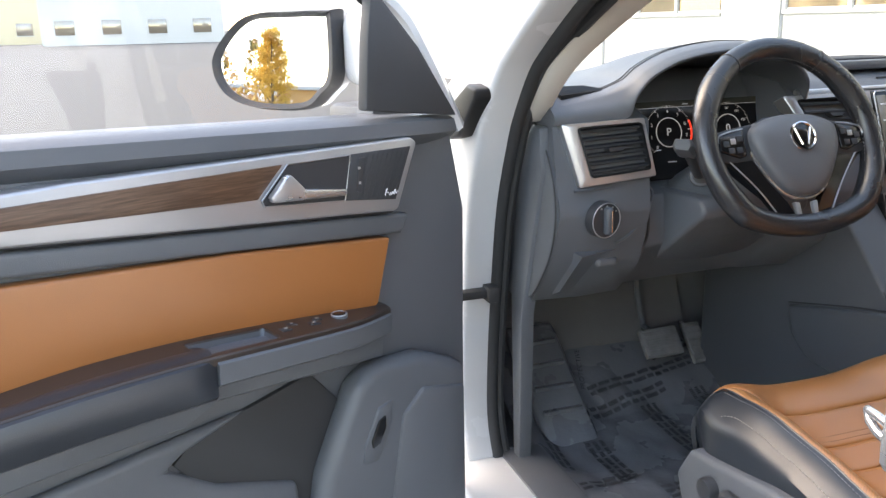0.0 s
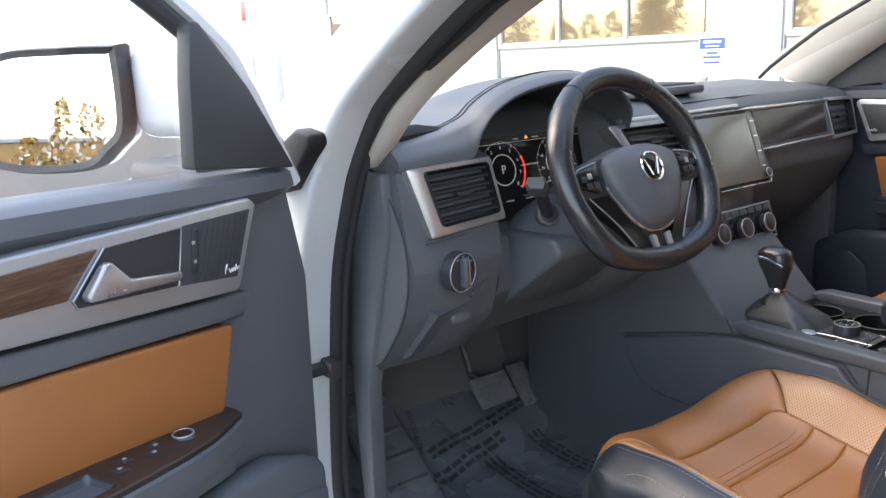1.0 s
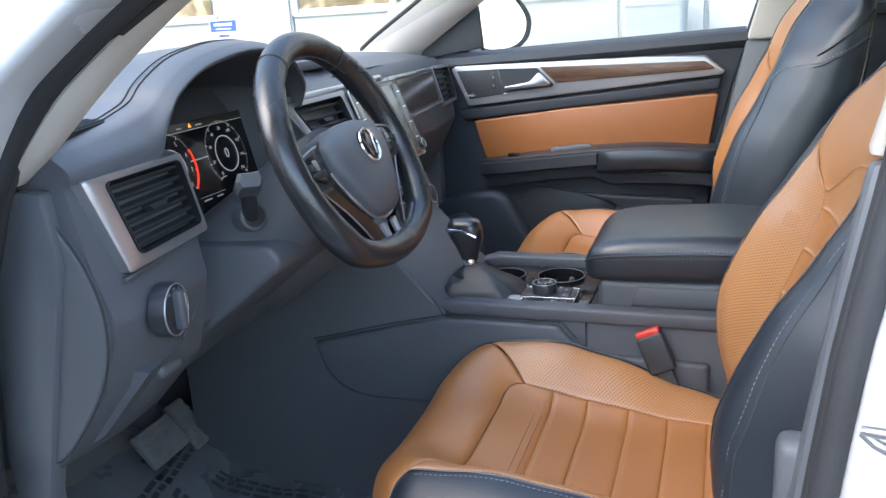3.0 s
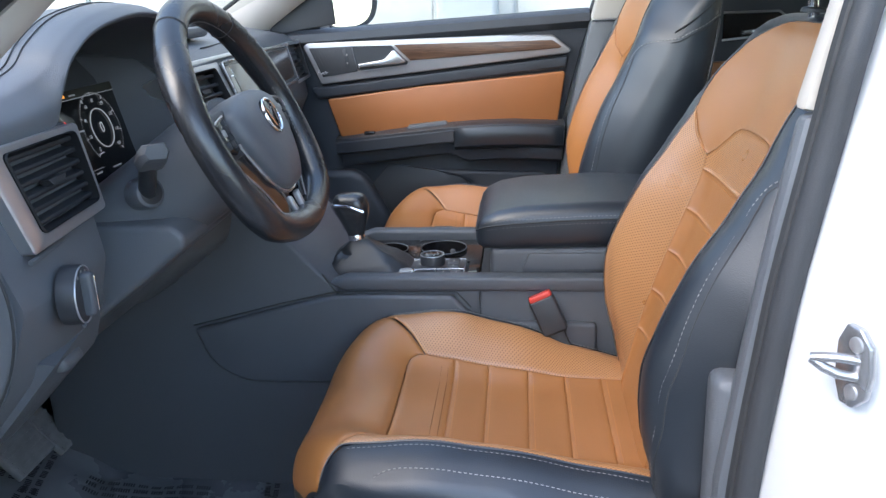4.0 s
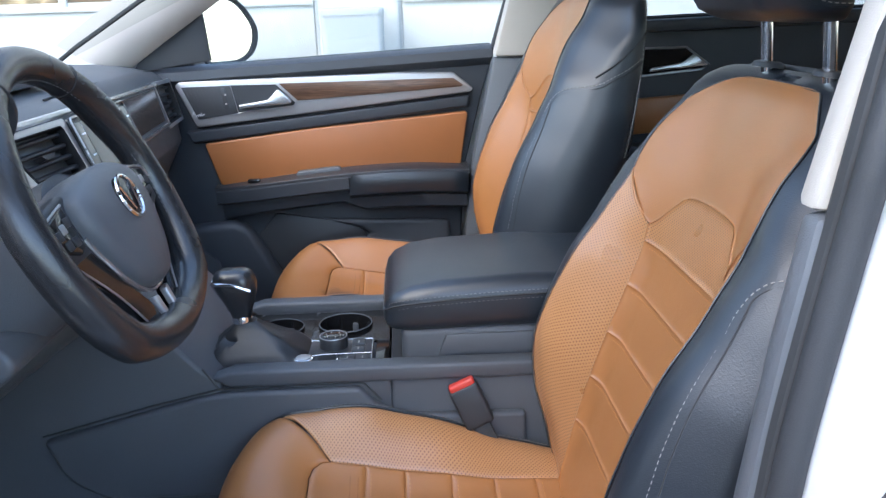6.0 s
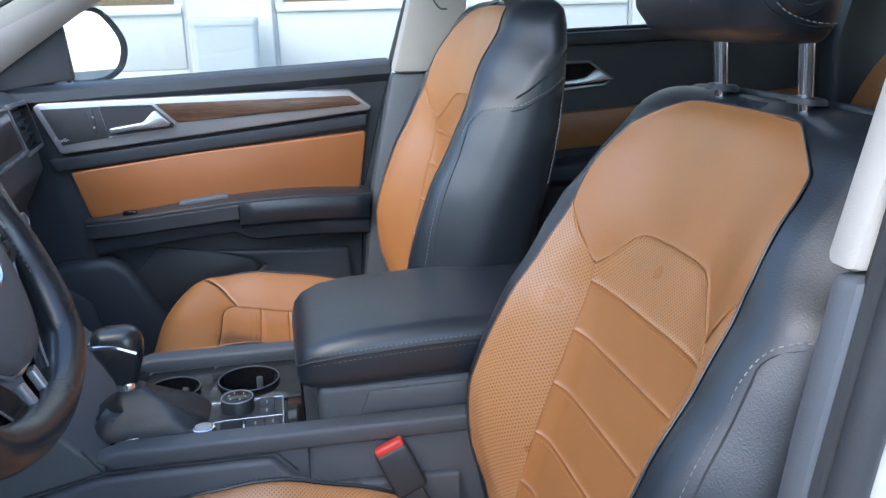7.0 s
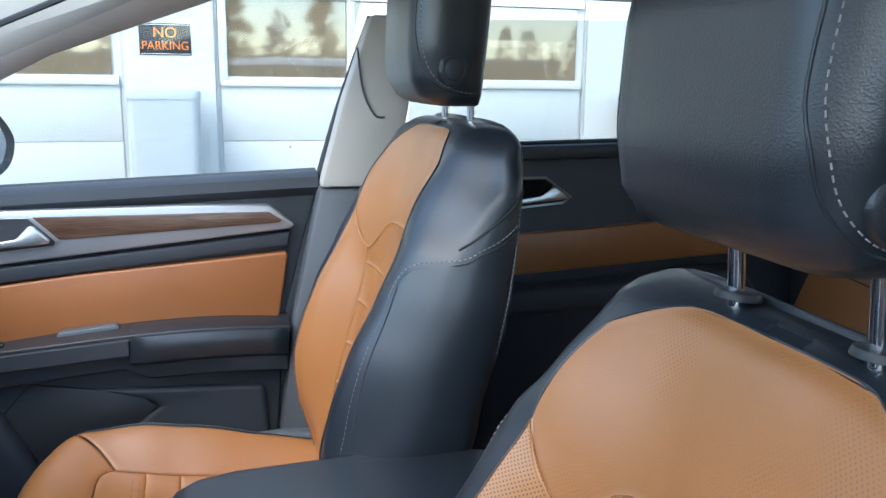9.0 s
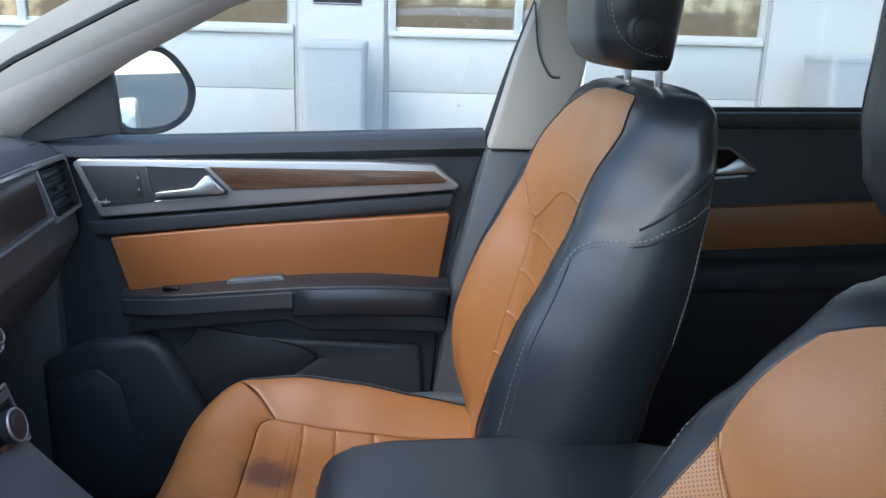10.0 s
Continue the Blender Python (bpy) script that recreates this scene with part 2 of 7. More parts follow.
def smooth_line(pts, n, closed=False):
    """n points of a smooth curve through the given ones."""
    p = [Vector(q) for q in pts]
    k = len(p)
    out = []
    span = k if closed else k - 1
    for i in range(n):
        t = i * span / (n if closed else n - 1)
        j = min(int(t), span - 1)
        u = t - j
        g = (lambda q: p[q % k]) if closed else (lambda q: p[max(0, min(k - 1, q))])
        a, b, c, d = g(j - 1), g(j), g(j + 1), g(j + 2)
        out.append(0.5 * (2 * b + (c - a) * u + (2 * a - 5 * b + 4 * c - d) * u * u + (3 * b - a - 3 * c + d) * u ** 3))
    return out


def tube(pts, r, sides=8, closed=False, bm=None, flat=1.0):
    """A rod of radius r (a number, or one for each point) along the points."""
    bm = bm or bmesh.new()
    p = [Vector(q) for q in pts]
    k = len(p)
    rings, up = [], None
    for i in range(k):
        d = (p[(i + 1) % k] - p[i - 1]) if closed else (p[min(i + 1, k - 1)] - p[max(i - 1, 0)])
        d.normalize()
        if up is None:
            up = d.orthogonal().normalized()
        up = (up - d * up.dot(d)).normalized()
        side = d.cross(up)
        rr = r[i] if hasattr(r, "__len__") else r
        rings.append([bm.verts.new(p[i] + (up * math.cos(a) + side * math.sin(a) * flat) * rr) for a in (2 * math.pi * q / sides for q in range(sides))])
    for i in range(k if closed else k - 1):
        a, b = rings[i], rings[(i + 1) % k]
        if closed and i == k - 1:
            off = min(range(sides), key=lambda o: (a[0].co - b[o].co).length)
            b = b[off:] + b[:off]
        for q in range(sides):
            bm.faces.new((a[q], a[(q + 1) % sides], b[(q + 1) % sides], b[q]))
    if not closed:
        bm.faces.new(rings[0][::-1])
        bm.faces.new(rings[-1])
    bmesh.ops.recalc_face_normals(bm, faces=bm.faces)
    return bm


def loft(sections, closed_ring=True, caps=True, bm=None):
    """A skin over rings of equal point counts."""
    bm = bm or bmesh.new()
    rings = [[bm.verts.new(q) for q in s] for s in sections]
    n = len(rings[0])
    for a, b in zip(rings, rings[1:]):
        for q in range(n if closed_ring else n - 1):
            bm.faces.new((a[q], a[(q + 1) % n], b[(q + 1) % n], b[q]))
    if caps and closed_ring:
        bm.faces.new(rings[0][::-1])
        bm.faces.new(rings[-1])
    bmesh.ops.recalc_face_normals(bm, faces=bm.faces)
    return bm


def round_ring(cx, cy, w, h, r, n=6):
    """A rounded rectangle as 2D points."""
    out = []
    for sx, sy, a0 in ((1, 1, 0), (-1, 1, 90), (-1, -1, 180), (1, -1, 270)):
        for i in range(n + 1):
            a = radians(a0 + 90 * i / n)
            out.append((cx + sx * (w / 2 - r) + r * math.cos(a), cy + sy * (h / 2 - r) + r * math.sin(a)))
    return out


def disc(c, axis, r, depth, n=32, bevel=0.0, bm=None):
    """A round plate or knob, centred at c, facing axis."""
    bm = bm or bmesh.new()
    m = Matrix.Translation(c) @ Vector(axis).to_track_quat("Z", "Y").to_matrix().to_4x4()
    bv = min(bevel, r * 0.9)
    prof = [(0.0001, -depth / 2), (r, -depth / 2), (r, depth / 2 - bv), (r - bv * 0.3, depth / 2 - bv * 0.3), (r - bv, depth / 2), (0.0001, depth / 2)]
    rings = [[bm.verts.new(m @ Vector((q[0] * math.cos(a), q[0] * math.sin(a), q[1]))) for a in (2 * math.pi * i / n for i in range(n))] for q in prof]
    for a, b in zip(rings, rings[1:]):
        for q in range(n):
            bm.faces.new((a[q], a[(q + 1) % n], b[(q + 1) % n], b[q]))
    bmesh.ops.recalc_face_normals(bm, faces=bm.faces)
    return bm


def clamp(x, a=0.0, b=1.0):
    return max(a, min(b, x))


def step(x, a, b):
    t = clamp((x - a) / (b - a))
    return t * t * (3 - 2 * t)


def curve1(pts, x):
    """A piecewise-smooth value through (x, y) pairs."""
    if x <= pts[0][0]:
        return pts[0][1]
    for (a, p), (b, q) in zip(pts, pts[1:]):
        if x <= b:
            t = (x - a) / (b - a)
            return p + (q - p) * t * t * (3 - 2 * t) * 0.5 + (q - p) * t * 0.5
    return pts[-1][1]


# ---- ground and building ----
def plain(name, a, b, material, parent, bevel=0.0, label=""):
    return part(name, box(a, b, bevel), material, parent, label, smooth=bevel > 0)


def words(body, size, material, parent, m, name="lettering", stretch=1.0):
    """Letters of the built-in font as a thin mesh."""
    c = bpy.data.curves.new(name, "FONT")
    c.body, c.size, c.extrude, c.align_x, c.align_y = body, size, size * 0.012, "CENTER", "CENTER"
    o = bpy.data.objects.new(name, c)
    scene.collection.objects.link(o)
    me = bpy.data.meshes.new_from_object(o.evaluated_get(bpy.context.evaluated_depsgraph_get()))
    bpy.data.objects.remove(o)
    me.materials.clear()
    me.materials.append(material)
    ob = new(name, me)
    ob.parent = parent
    ob.matrix_local = m @ Matrix.Diagonal((stretch, 1, 1, 1))
    return ob


bm = bmesh.new()
bmesh.ops.create_grid(bm, x_segments=60, y_segments=60, size=600)
ground = tagged(part("ground", bm, ASPHALT, None, smooth=False), "grey asphalt of a wide parking lot", "ground", kind="structure")

WALL_X = 5.6
FACE = Matrix(((0, 0, -1, 0), (-1, 0, 0, 0), (0, 1, 0, 0), (0, 0, 0, 1)))  # letters on the wall, read from the car
building = thing("garage_building", "long white garage building with glazed overhead doors", "building", kind="structure")
plain("wall", (WALL_X + 0.14, -30, 0), (WALL_X + 9, 13.2, 5.2), WALL, building)
plain("wall", (WALL_X + 0.02, 13.2, 1.72), (WALL_X + 9, 60, 5.2), WALL, building)
plain("wall_base", (WALL_X + 0.0, 13.2, 0), (WALL_X + 9, 60, 1.716), GREY, building, label="grey painted wall base")
plain("roof_edge", (WALL_X - 0.15, -30, 5.2), (WALL_X + 9.2, 60, 5.45), GREY, building)
for y0, y1 in ((-2.15, 0.76), (1.43, 4.40), (5.19, 8.27), (9.40, 12.47), (-7.0, -4.0), (-11.4, -8.4)):
    d = part("garage_door", box((WALL_X + 0.05, y0, 0.0), (WALL_X + 0.10, y1, 3.3)), WALL, building, "white sectional overhead door", smooth=False)
    n = 3
    w = (y1 - y0 - 0.07) / n
    for z0 in (0.02, 0.50, 0.98):
        part("door_panel", box((WALL_X + 0.03, y0 + 0.02, z0), (WALL_X + 0.052, y1 - 0.02, z0 + 0.476), 0.004), WALL, d)
    part("top_panel", box((WALL_X + 0.03, y0 + 0.02, 2.06), (WALL_X + 0.052, y1 - 0.02, 3.28), 0.008), WALL, d)
    for k in range(n):
        a = y0 + 0.035 + w * k
        part("window_pane", box((WALL_X + 0.036, a + 0.03, 1.43), (WALL_X + 0.044, a + w - 0.03, 2.02)), SHOP_GLASS, d, "reflecting window pane", smooth=False)
        part("window_frame", box((WALL_X + 0.005, a + w - 0.035, 1.40), (WALL_X + 0.05, a + w + 0.025, 2.05), 0.004), WALL, d)
    part("sill", box((WALL_X + 0.0, y0 + 0.02, 1.385), (WALL_X + 0.05, y1 - 0.02, 1.425), 0.005), WALL, d)
    part("lintel", box((WALL_X + 0.0, y0 + 0.02, 2.025), (WALL_X + 0.05, y1 - 0.02, 2.065), 0.005), WALL, d)
    for y in (y0 - 0.008, y1 + 0.008):
        part("door_gap", box((WALL_X + 0.02, y - 0.009, 0.0), (WALL_X + 0.06, y + 0.009, 3.3)), GREY, d, smooth=False)
for y0, y1 in ((-4.0, -2.17), (0.78, 1.41), (4.42, 5.17), (8.29, 9.38), (12.49, 13.2), (-8.4, -7.0)):
    plain("pier", (WALL_X, y0, 0), (WALL_X + 0.15, y1, 3.4), WALL, building)
ORANGE = mat("orange_print", (0.85, 0.22, 0.03), 0.6)
SIGN_BLACK = mat("sign_black", (0.015, 0.015, 0.016), 0.5)
BLUE = mat("blue_print", (0.05, 0.12, 0.55), 0.5)
for y, z in ((1.12, 1.712), (4.80, 1.96), (9.10, 1.86)):
    sign = thing("warning_sign", "black and orange warning sign on the white wall", "sign", (WALL_X - 0.006, y, z), group="wall signs")
    part("sign_plate", box((0, -0.178, -0.112), (0.005, 0.178, 0.112), 0.002), SIGN_BLACK, sign)
    part("sign_border", box((-0.0015, -0.172, 0.100), (0.0, 0.172, 0.104)), PAPER, sign, smooth=False)
    part("sign_border", box((-0.0015, -0.172, -0.104), (0.0, 0.172, -0.100)), PAPER, sign, smooth=False)
    words("NO", 0.105, ORANGE, sign, Matrix.Translation((-0.002, 0, 0.045)) @ FACE)
    words("PARKING", 0.085, ORANGE, sign, Matrix.Translation((-0.002, 0, -0.047)) @ FACE, stretch=0.92)
notice = thing("notice_sign", "white notice sign with a blue heading on the wall", "sign", (WALL_X - 0.006, 5.13, 1.22), group="wall signs")
part("sign_plate", box((0, -0.15, -0.19), (0.005, 0.15, 0.19), 0.002), PAPER, notice)
part("heading", box((-0.0015, -0.14, 0.08), (0.0, 0.14, 0.18)), BLUE, notice, smooth=False)
for z, h, w in ((0.145, 0.025, 0.10), (0.105, 0.012, 0.08)):
    part("print_line", box((-0.003, -w, z - h / 2), (-0.0015, w, z + h / 2)), PAPER, notice, smooth=False)
for z, w in ((0.04, 0.06), (0.0, 0.10), (-0.05, 0.09)):
    part("print_line", box((-0.0015, -w, z - 0.01), (0, w, z + 0.01)), BLUE, notice, smooth=False)


def pad_at(y):
    # grey padding of a wall pier, modelled as a tub with a lid
    b = thing("pier_pad", "light grey padding on a pier of the white wall", "bin", (WALL_X - 0.36, y, 0), group="grey bins")
    part("pad_body", loft([[(x, q, z) for x, q in round_ring(0, 0, 0.46 * k, 0.46 * k, 0.05)] for z, k in ((0.0, 0.86), (0.03, 0.88), (1.28, 1.0), (1.30, 1.0))]), GREY, b)
    part("lid", loft([[(x, q, z) for x, q in round_ring(0, 0, 0.46 * k, 0.46 * k, 0.05)] for z, k in ((1.30, 1.02), (1.335, 1.025), (1.350, 1.0), (1.358, 0.9))]), GREY, b)



pad_at(1.12)
pad_at(-2.62)
for y, r, h in ((14.35, 0.045, 3.2), (13.45, 0.11, 1.62)):
    post = thing("bollard", "white painted steel bollard before the wall", "bollard", (WALL_X - 0.5, y, 0), group="bollards")
    part("pipe", tube([(0, 0, 0), (0, 0, h - 0.03), (0, 0, h)], [r, r, r * 0.7], 20), WALL, post)
for y, z in ((15.65, 2.32), (20.0, 2.5)):
    tagged(part("red_plate", box((WALL_X + 0.005, y - 0.12, z - 0.18), (WALL_X + 0.018, y + 0.12, z + 0.18), 0.003), RED, None), "small red plate on the white wall", "sign")

# far side of the lot, ahead of the car
CREAM = mat("cream_stucco", (0.72, 0.62, 0.40), 0.8, vary=0.12, scale=0.6)
TERRA = mat("orange_brown_stucco", (0.55, 0.30, 0.12), 0.8, vary=0.2, scale=0.8)


def far_house(name, label, x0, x1, y0, depth, height, material, gaps):
    b = thing(name, label, "building", ((x0 + x1) / 2, y0, 0))
    w = (x1 - x0) / 2
    part("wall", box((-w, 0, 0), (w, depth, height)), material, b, smooth=False)
    part("roof", box((-w - 0.4, -0.5, height), (w + 0.4, depth + 0.5, height + 0.5), 0.1), GREY, b)
    for k in range(gaps):
        x = -w + (k + 0.5) * 2 * w / gaps
        win = part("window", box((x - 0.9, -0.05, 1.0), (x + 0.9, 0.05, 2.4), 0.02), SHOP_GLASS, b)
        part("frame", box((x - 1.0, -0.08, 0.9), (x + 1.0, -0.02, 1.0), 0.01), WALL, win)
    return b


far_house("low_shop", "low cream building across the parking lot", -62, -14, 112, 12, 6.0, CREAM, 12)
far_house("corner_shop", "pale building with dark windows across the lot", -12, 5.5, 92, 10, 6.0, WALL, 4)


def tree(at, height, seed, bare):
    """A tapered trunk, limbs and a crown of many small leaves."""
    rnd = random.Random(seed)
    t = thing("tree", "half-bare autumn tree with yellow-brown leaves" if bare else "yellow-green autumn tree beside the lot", "tree", at, group="trees round the lot")
    bm = bmesh.new()
    tips = []
    tube([(0, 0, 0), (0.05, 0, height * 0.3), (-0.05, 0.04, height * 0.65), (0.0, 0, height)], [height * 0.018, height * 0.014, height * 0.008, 0.01], 8, bm=bm)
    for k in range(38):
        z = height * (0.22 + 0.74 * k / 38)
        a, l = rnd.uniform(0, 6.28), height * 0.24 * (1.05 - 0.8 * (k / 38)) * rnd.uniform(0.7, 1.2)
        p0, p1 = Vector((0, 0, z)), Vector((math.cos(a) * l, math.sin(a) * l, z + l * rnd.uniform(0.25, 0.8)))
        pm = p0.lerp(p1, 0.5) + Vector((rnd.uniform(-1, 1), rnd.uniform(-1, 1), rnd.uniform(-0.5, 1))) * l * 0.08
        tube([p0, pm, p1], [height * 0.005, height * 0.003, 0.006], 5, bm=bm)
        for q in range(3):
            b0 = pm.lerp(p1, rnd.random())
            b1 = b0 + Vector((rnd.uniform(-1, 1), rnd.uniform(-1, 1), rnd.uniform(-0.2, 1))) * l * 0.35
            tube([b0, b1], [height * 0.002, 0.004], 4, bm=bm)
            tips += [b1, b0.lerp(b1, 0.5)]
        tips += [p1, pm]
    part("trunk", bm, BARK, t)
    verts, faces = [], []
    for tip in tips:
        for _ in range(16 if bare else 30):
            c = tip + Vector((rnd.gauss(0, 1), rnd.gauss(0, 1), rnd.gauss(0, 0.8))) * height * 0.028
            s = height * rnd.uniform(0.005, 0.010)
            q = Euler((rnd.uniform(0, 6), rnd.uniform(0, 6), rnd.uniform(0, 6))).to_matrix()
            i = len(verts)
            verts += [c + q @ Vector(v) * s for v in ((-1, -0.6, 0), (1, -0.6, 0), (1.2, 0.6, 0.3), (-0.8, 0.7, 0.2))]
            faces.append((i, i + 1, i + 2, i + 3))
    me = bpy.data.meshes.new("crown")
    me.from_pydata(verts, [], faces)
    me.materials.append(LEAVES)
    crown = new("crown", me)
    crown.parent = t
    tagged(crown, kind="stuff")
    return t


BARK = mat("bark", (0.10, 0.08, 0.06), 0.9, vary=0.3, scale=6)
LEAVES = mat("autumn_leaves", (0.50, 0.30, 0.06), 0.7, vary=0.45, scale=2)
lit = LEAVES.node_tree.nodes["Principled BSDF"]
thin, blend = LEAVES.node_tree.nodes.new("ShaderNodeBsdfTranslucent"), LEAVES.node_tree.nodes.new("ShaderNodeMixShader")
thin.inputs[0].default_value = (0.75, 0.50, 0.12, 1)
blend.inputs[0].default_value = 0.5
LEAVES.node_tree.links.new(lit.outputs[0], blend.inputs[1])
LEAVES.node_tree.links.new(thin.outputs[0], blend.inputs[2])
LEAVES.node_tree.links.new(blend.outputs[0], LEAVES.node_tree.nodes["Material Output"].inputs[0])
for k, (x, y, h) in enumerate(((-66, -8, 9), (-72, -19, 8.5), (-74, 16, 9), (-60, 34, 8), (-58, -55, 10), (-88, 0, 12), (-36, -72, 9), (-62, 60, 9), (-13, -84, 9))):
    tree((x, y, 0), h, k, k % 2 == 0)
WOODS = mat("mixed_autumn_foliage", (0.3, 0.2, 0.06), 0.8)
wn2, wl = WOODS.node_tree.nodes, WOODS.node_tree.links
geo, ramp = wn2.new("ShaderNodeNewGeometry"), wn2.new("ShaderNodeValToRGB")
for pos, col in ((0.0, (0.07, 0.06, 0.02, 1)), (0.3, (0.30, 0.13, 0.03, 1)), (0.65, (0.50, 0.24, 0.05, 1)), (1.0, (0.55, 0.38, 0.12, 1))):
    el = ramp.color_ramp.elements[0] if pos == 0 else ramp.color_ramp.elements[1] if pos == 1 else ramp.color_ramp.elements.new(pos)
    el.color = col
wl.new(geo.outputs["Random Per Island"], ramp.inputs[0])
wl.new(ramp.outputs[0], wn2["Principled BSDF"].inputs["Base Color"])
rnd = random.Random(11)
verts, faces = [], []
for k in range(70):
    cy = -75 + 200 * k / 70 + rnd.uniform(-1.5, 1.5)
    cx, hgt, wid = -84 + rnd.uniform(-4, 4), rnd.uniform(3.5, 8.5), rnd.uniform(1.5, 3.2)
    for _ in range(220):
        a, q = rnd.uniform(0, 6.28), rnd.random()
        r = wid * (1.05 - q) ** 0.6 * rnd.uniform(0.4, 1.0)
        c = Vector((cx + math.cos(a) * r, cy + math.sin(a) * r, 0.4 + hgt * q))
        m3 = Euler((rnd.uniform(0, 6), rnd.uniform(0, 6), rnd.uniform(0, 6))).to_matrix()
        z = rnd.uniform(0.12, 0.32)
        i = len(verts)
        verts += [c + m3 @ Vector(v) * z for v in ((-1, -0.6, 0), (1, -0.6, 0), (1.2, 0.6, 0.3), (-0.8, 0.7, 0.2))]
        faces.append((i, i + 1, i + 2, i + 3))
me = bpy.data.meshes.new("tree_line")
me.from_pydata(verts, [], faces)
me.materials.append(WOODS)
tagged(new("tree_line", me), "line of orange autumn bushes beyond the lot", "trees", kind="stuff")
far_house("brick_row", "long terracotta-coloured building behind the trees", -110, -100, -45, 90, 4.0, TERRA, 3)

# ---- car shell ----
shell = thing("car_body", "white car body with an open driver's door", "car body")
OPENING = [(1.40, 0.47), (1.435, 0.56), (1.43, 0.70), (1.41, 0.85), (1.378, 1.02), (1.325, 1.15), (1.294, 1.205), (1.236, 1.278), (1.185, 1.318), (1.070, 1.387), (0.95, 1.445), (0.70, 1.53), (0.50, 1.56)]
line = smooth_line([(y, z, 0) for y, z in OPENING], 48)
inner = [(p.x, p.y) for p in line]
outer = [(1.70, 0.47), (1.66, 1.02), (1.60, 1.19), (1.50, 1.25), (1.13, 1.45), (0.85, 1.59), (0.50, 1.63)]
part("front_pillar", prism(inner + outer[::-1], "x", -0.80, -0.875, 0.016, 3), WHITE, shell, "white painted front pillar")
part("door_seal", tube([(-0.805, y + 0.008, z) for y, z in inner], 0.015, 10), RUBBER, shell, "black rubber door seal")
part("inner_seal", tube([(-0.784 + 0.022 * clamp((z - 1.30) / 0.1), y + 0.012, z) for y, z in inner], 0.011, 8), RUBBER, shell)
part("kick_panel", prism([(1.40, 0.44), (1.415, 0.85), (1.385, 1.03), (1.345, 1.165), (1.315, 1.186), (1.282, 1.184), (1.275, 1.10), (1.36, 0.80), (1.37, 0.44)], "x", -0.772, -0.742, 0.006), PLASTIC, shell, "grey kick panel")
part("hinge_cover", prism([(1.41, 1.155), (1.415, 1.215), (1.305, 1.265), (1.262, 1.259), (1.266, 1.242), (1.35, 1.168)], "x", -0.868, -0.902, 0.006, 3), VENT_BLACK, shell, "black plastic hinge cover")
part("check_strap", box((-0.82, 1.385, 0.838), (-0.93, 1.412, 0.856), 0.005), RUBBER, shell, "door check strap")
part("strap_bracket", box((-0.81, 1.375, 0.830), (-0.835, 1.42, 0.862), 0.004), RUBBER, shell)
part("strap_bolt", disc((-0.838, 1.397, 0.846), (-1, -0.3, 0), 0.006, 0.004, 12, 0.001), SILVER, shell)
# centre pillar, left
part("centre_pillar", loft([[(x + dx, y + dy, z) for x, y in ((-0.732, 0.476), (-0.80, 0.447), (-0.85, 0.40), (-0.89, 0.30), (-0.89, 0.10), (-0.72, 0.10))] for z, dx, dy in ((0.42, 0.0, 0.02), (0.82, 0.0, 0.012), (0.98, 0.0, -0.004), (1.06, 0.001, -0.014), (1.19, 0.006, -0.036), (1.30, 0.02, -0.055), (1.58, 0.10, -0.13))]), WHITE, shell, "white painted centre pillar")
part("pillar_cover", prism([(0.535, 0.45), (0.526, 0.82), (0.508, 0.97), (0.490, 1.10), (0.472, 1.205), (0.38, 1.205), (0.38, 0.45)], "x", -0.690, -0.716, 0.008), PLASTIC, shell, "grey lower pillar cover")
part("pillar_cover", prism([(0.474, 1.207), (0.44, 1.35), (0.37, 1.56), (0.29, 1.56), (0.39, 1.207)], "x", -0.682, -0.712, 0.008), BEIGE, shell, "beige upper pillar cover")
part("belt_cover", box((-0.70, 0.44, 0.50), (-0.655, 0.531, 0.932), 0.014, 3), PLASTIC, shell)
EDGE = ((0.50, 0.520), (0.82, 0.500), (0.98, 0.484), (1.06, 0.474), (1.19, 0.452), (1.30, 0.433))
part("seal_groove", tube(smooth_line([(-0.716, y + 0.008, z) for z, y in EDGE] + [(-0.66, 0.365, 1.56)], 24), 0.008, 8), RUBBER, shell)
part("door_seal", tube(smooth_line([(-0.728, y - 0.001, z) for z, y in EDGE] + [(-0.67, 0.355, 1.56)], 24), 0.013, 10), SAIL, shell, "dark rubber door seal")
st_m = Matrix.Translation((-0.812, 0.442, 1.003)) @ Matrix(((0.93, -0.37, 0, 0), (0.37, 0.93, 0, 0), (0, 0, 1, 0), (0, 0, 0, 1)))
st = part("striker_plate", prism([(0.022, -0.020), (0.012, -0.043), (-0.006, -0.043), (-0.020, -0.028), (-0.024, 0.0), (-0.020, 0.028), (-0.006, 0.043), (0.012, 0.043), (0.022, 0.022)], "y", -0.004, 0.005, 0.002), STEEL, shell, "steel striker plate")
st.matrix_local = st_m @ Matrix.Scale(0.86, 4)
for z in (0.009, -0.009):
    part("striker_loop", tube([(-0.008, 0.0, z), (0.002, 0.018, z + 0.003), (0.010, 0.030, 0.006 + z * 0.6), (0.020, 0.037, 0.008)], 0.0052, 10), STEEL, st, "steel striker loop")
for z in (0.026, -0.026):
    part("bolt", disc((-0.004, 0.006, z), (0, 1, 0), 0.0085, 0.003, 16, 0.001), SILVER, st)
# sills, floor, roof, far side
part("door_sill", box((-0.93, 0.10, 0.36), (-0.74, 1.46, 0.475), 0.03, 3), WHITE, shell, "white painted door sill")
part("sill_cover", box((-0.80, 0.50, 0.44), (-0.70, 1.42, 0.482), 0.012, 2), PLASTIC, shell)
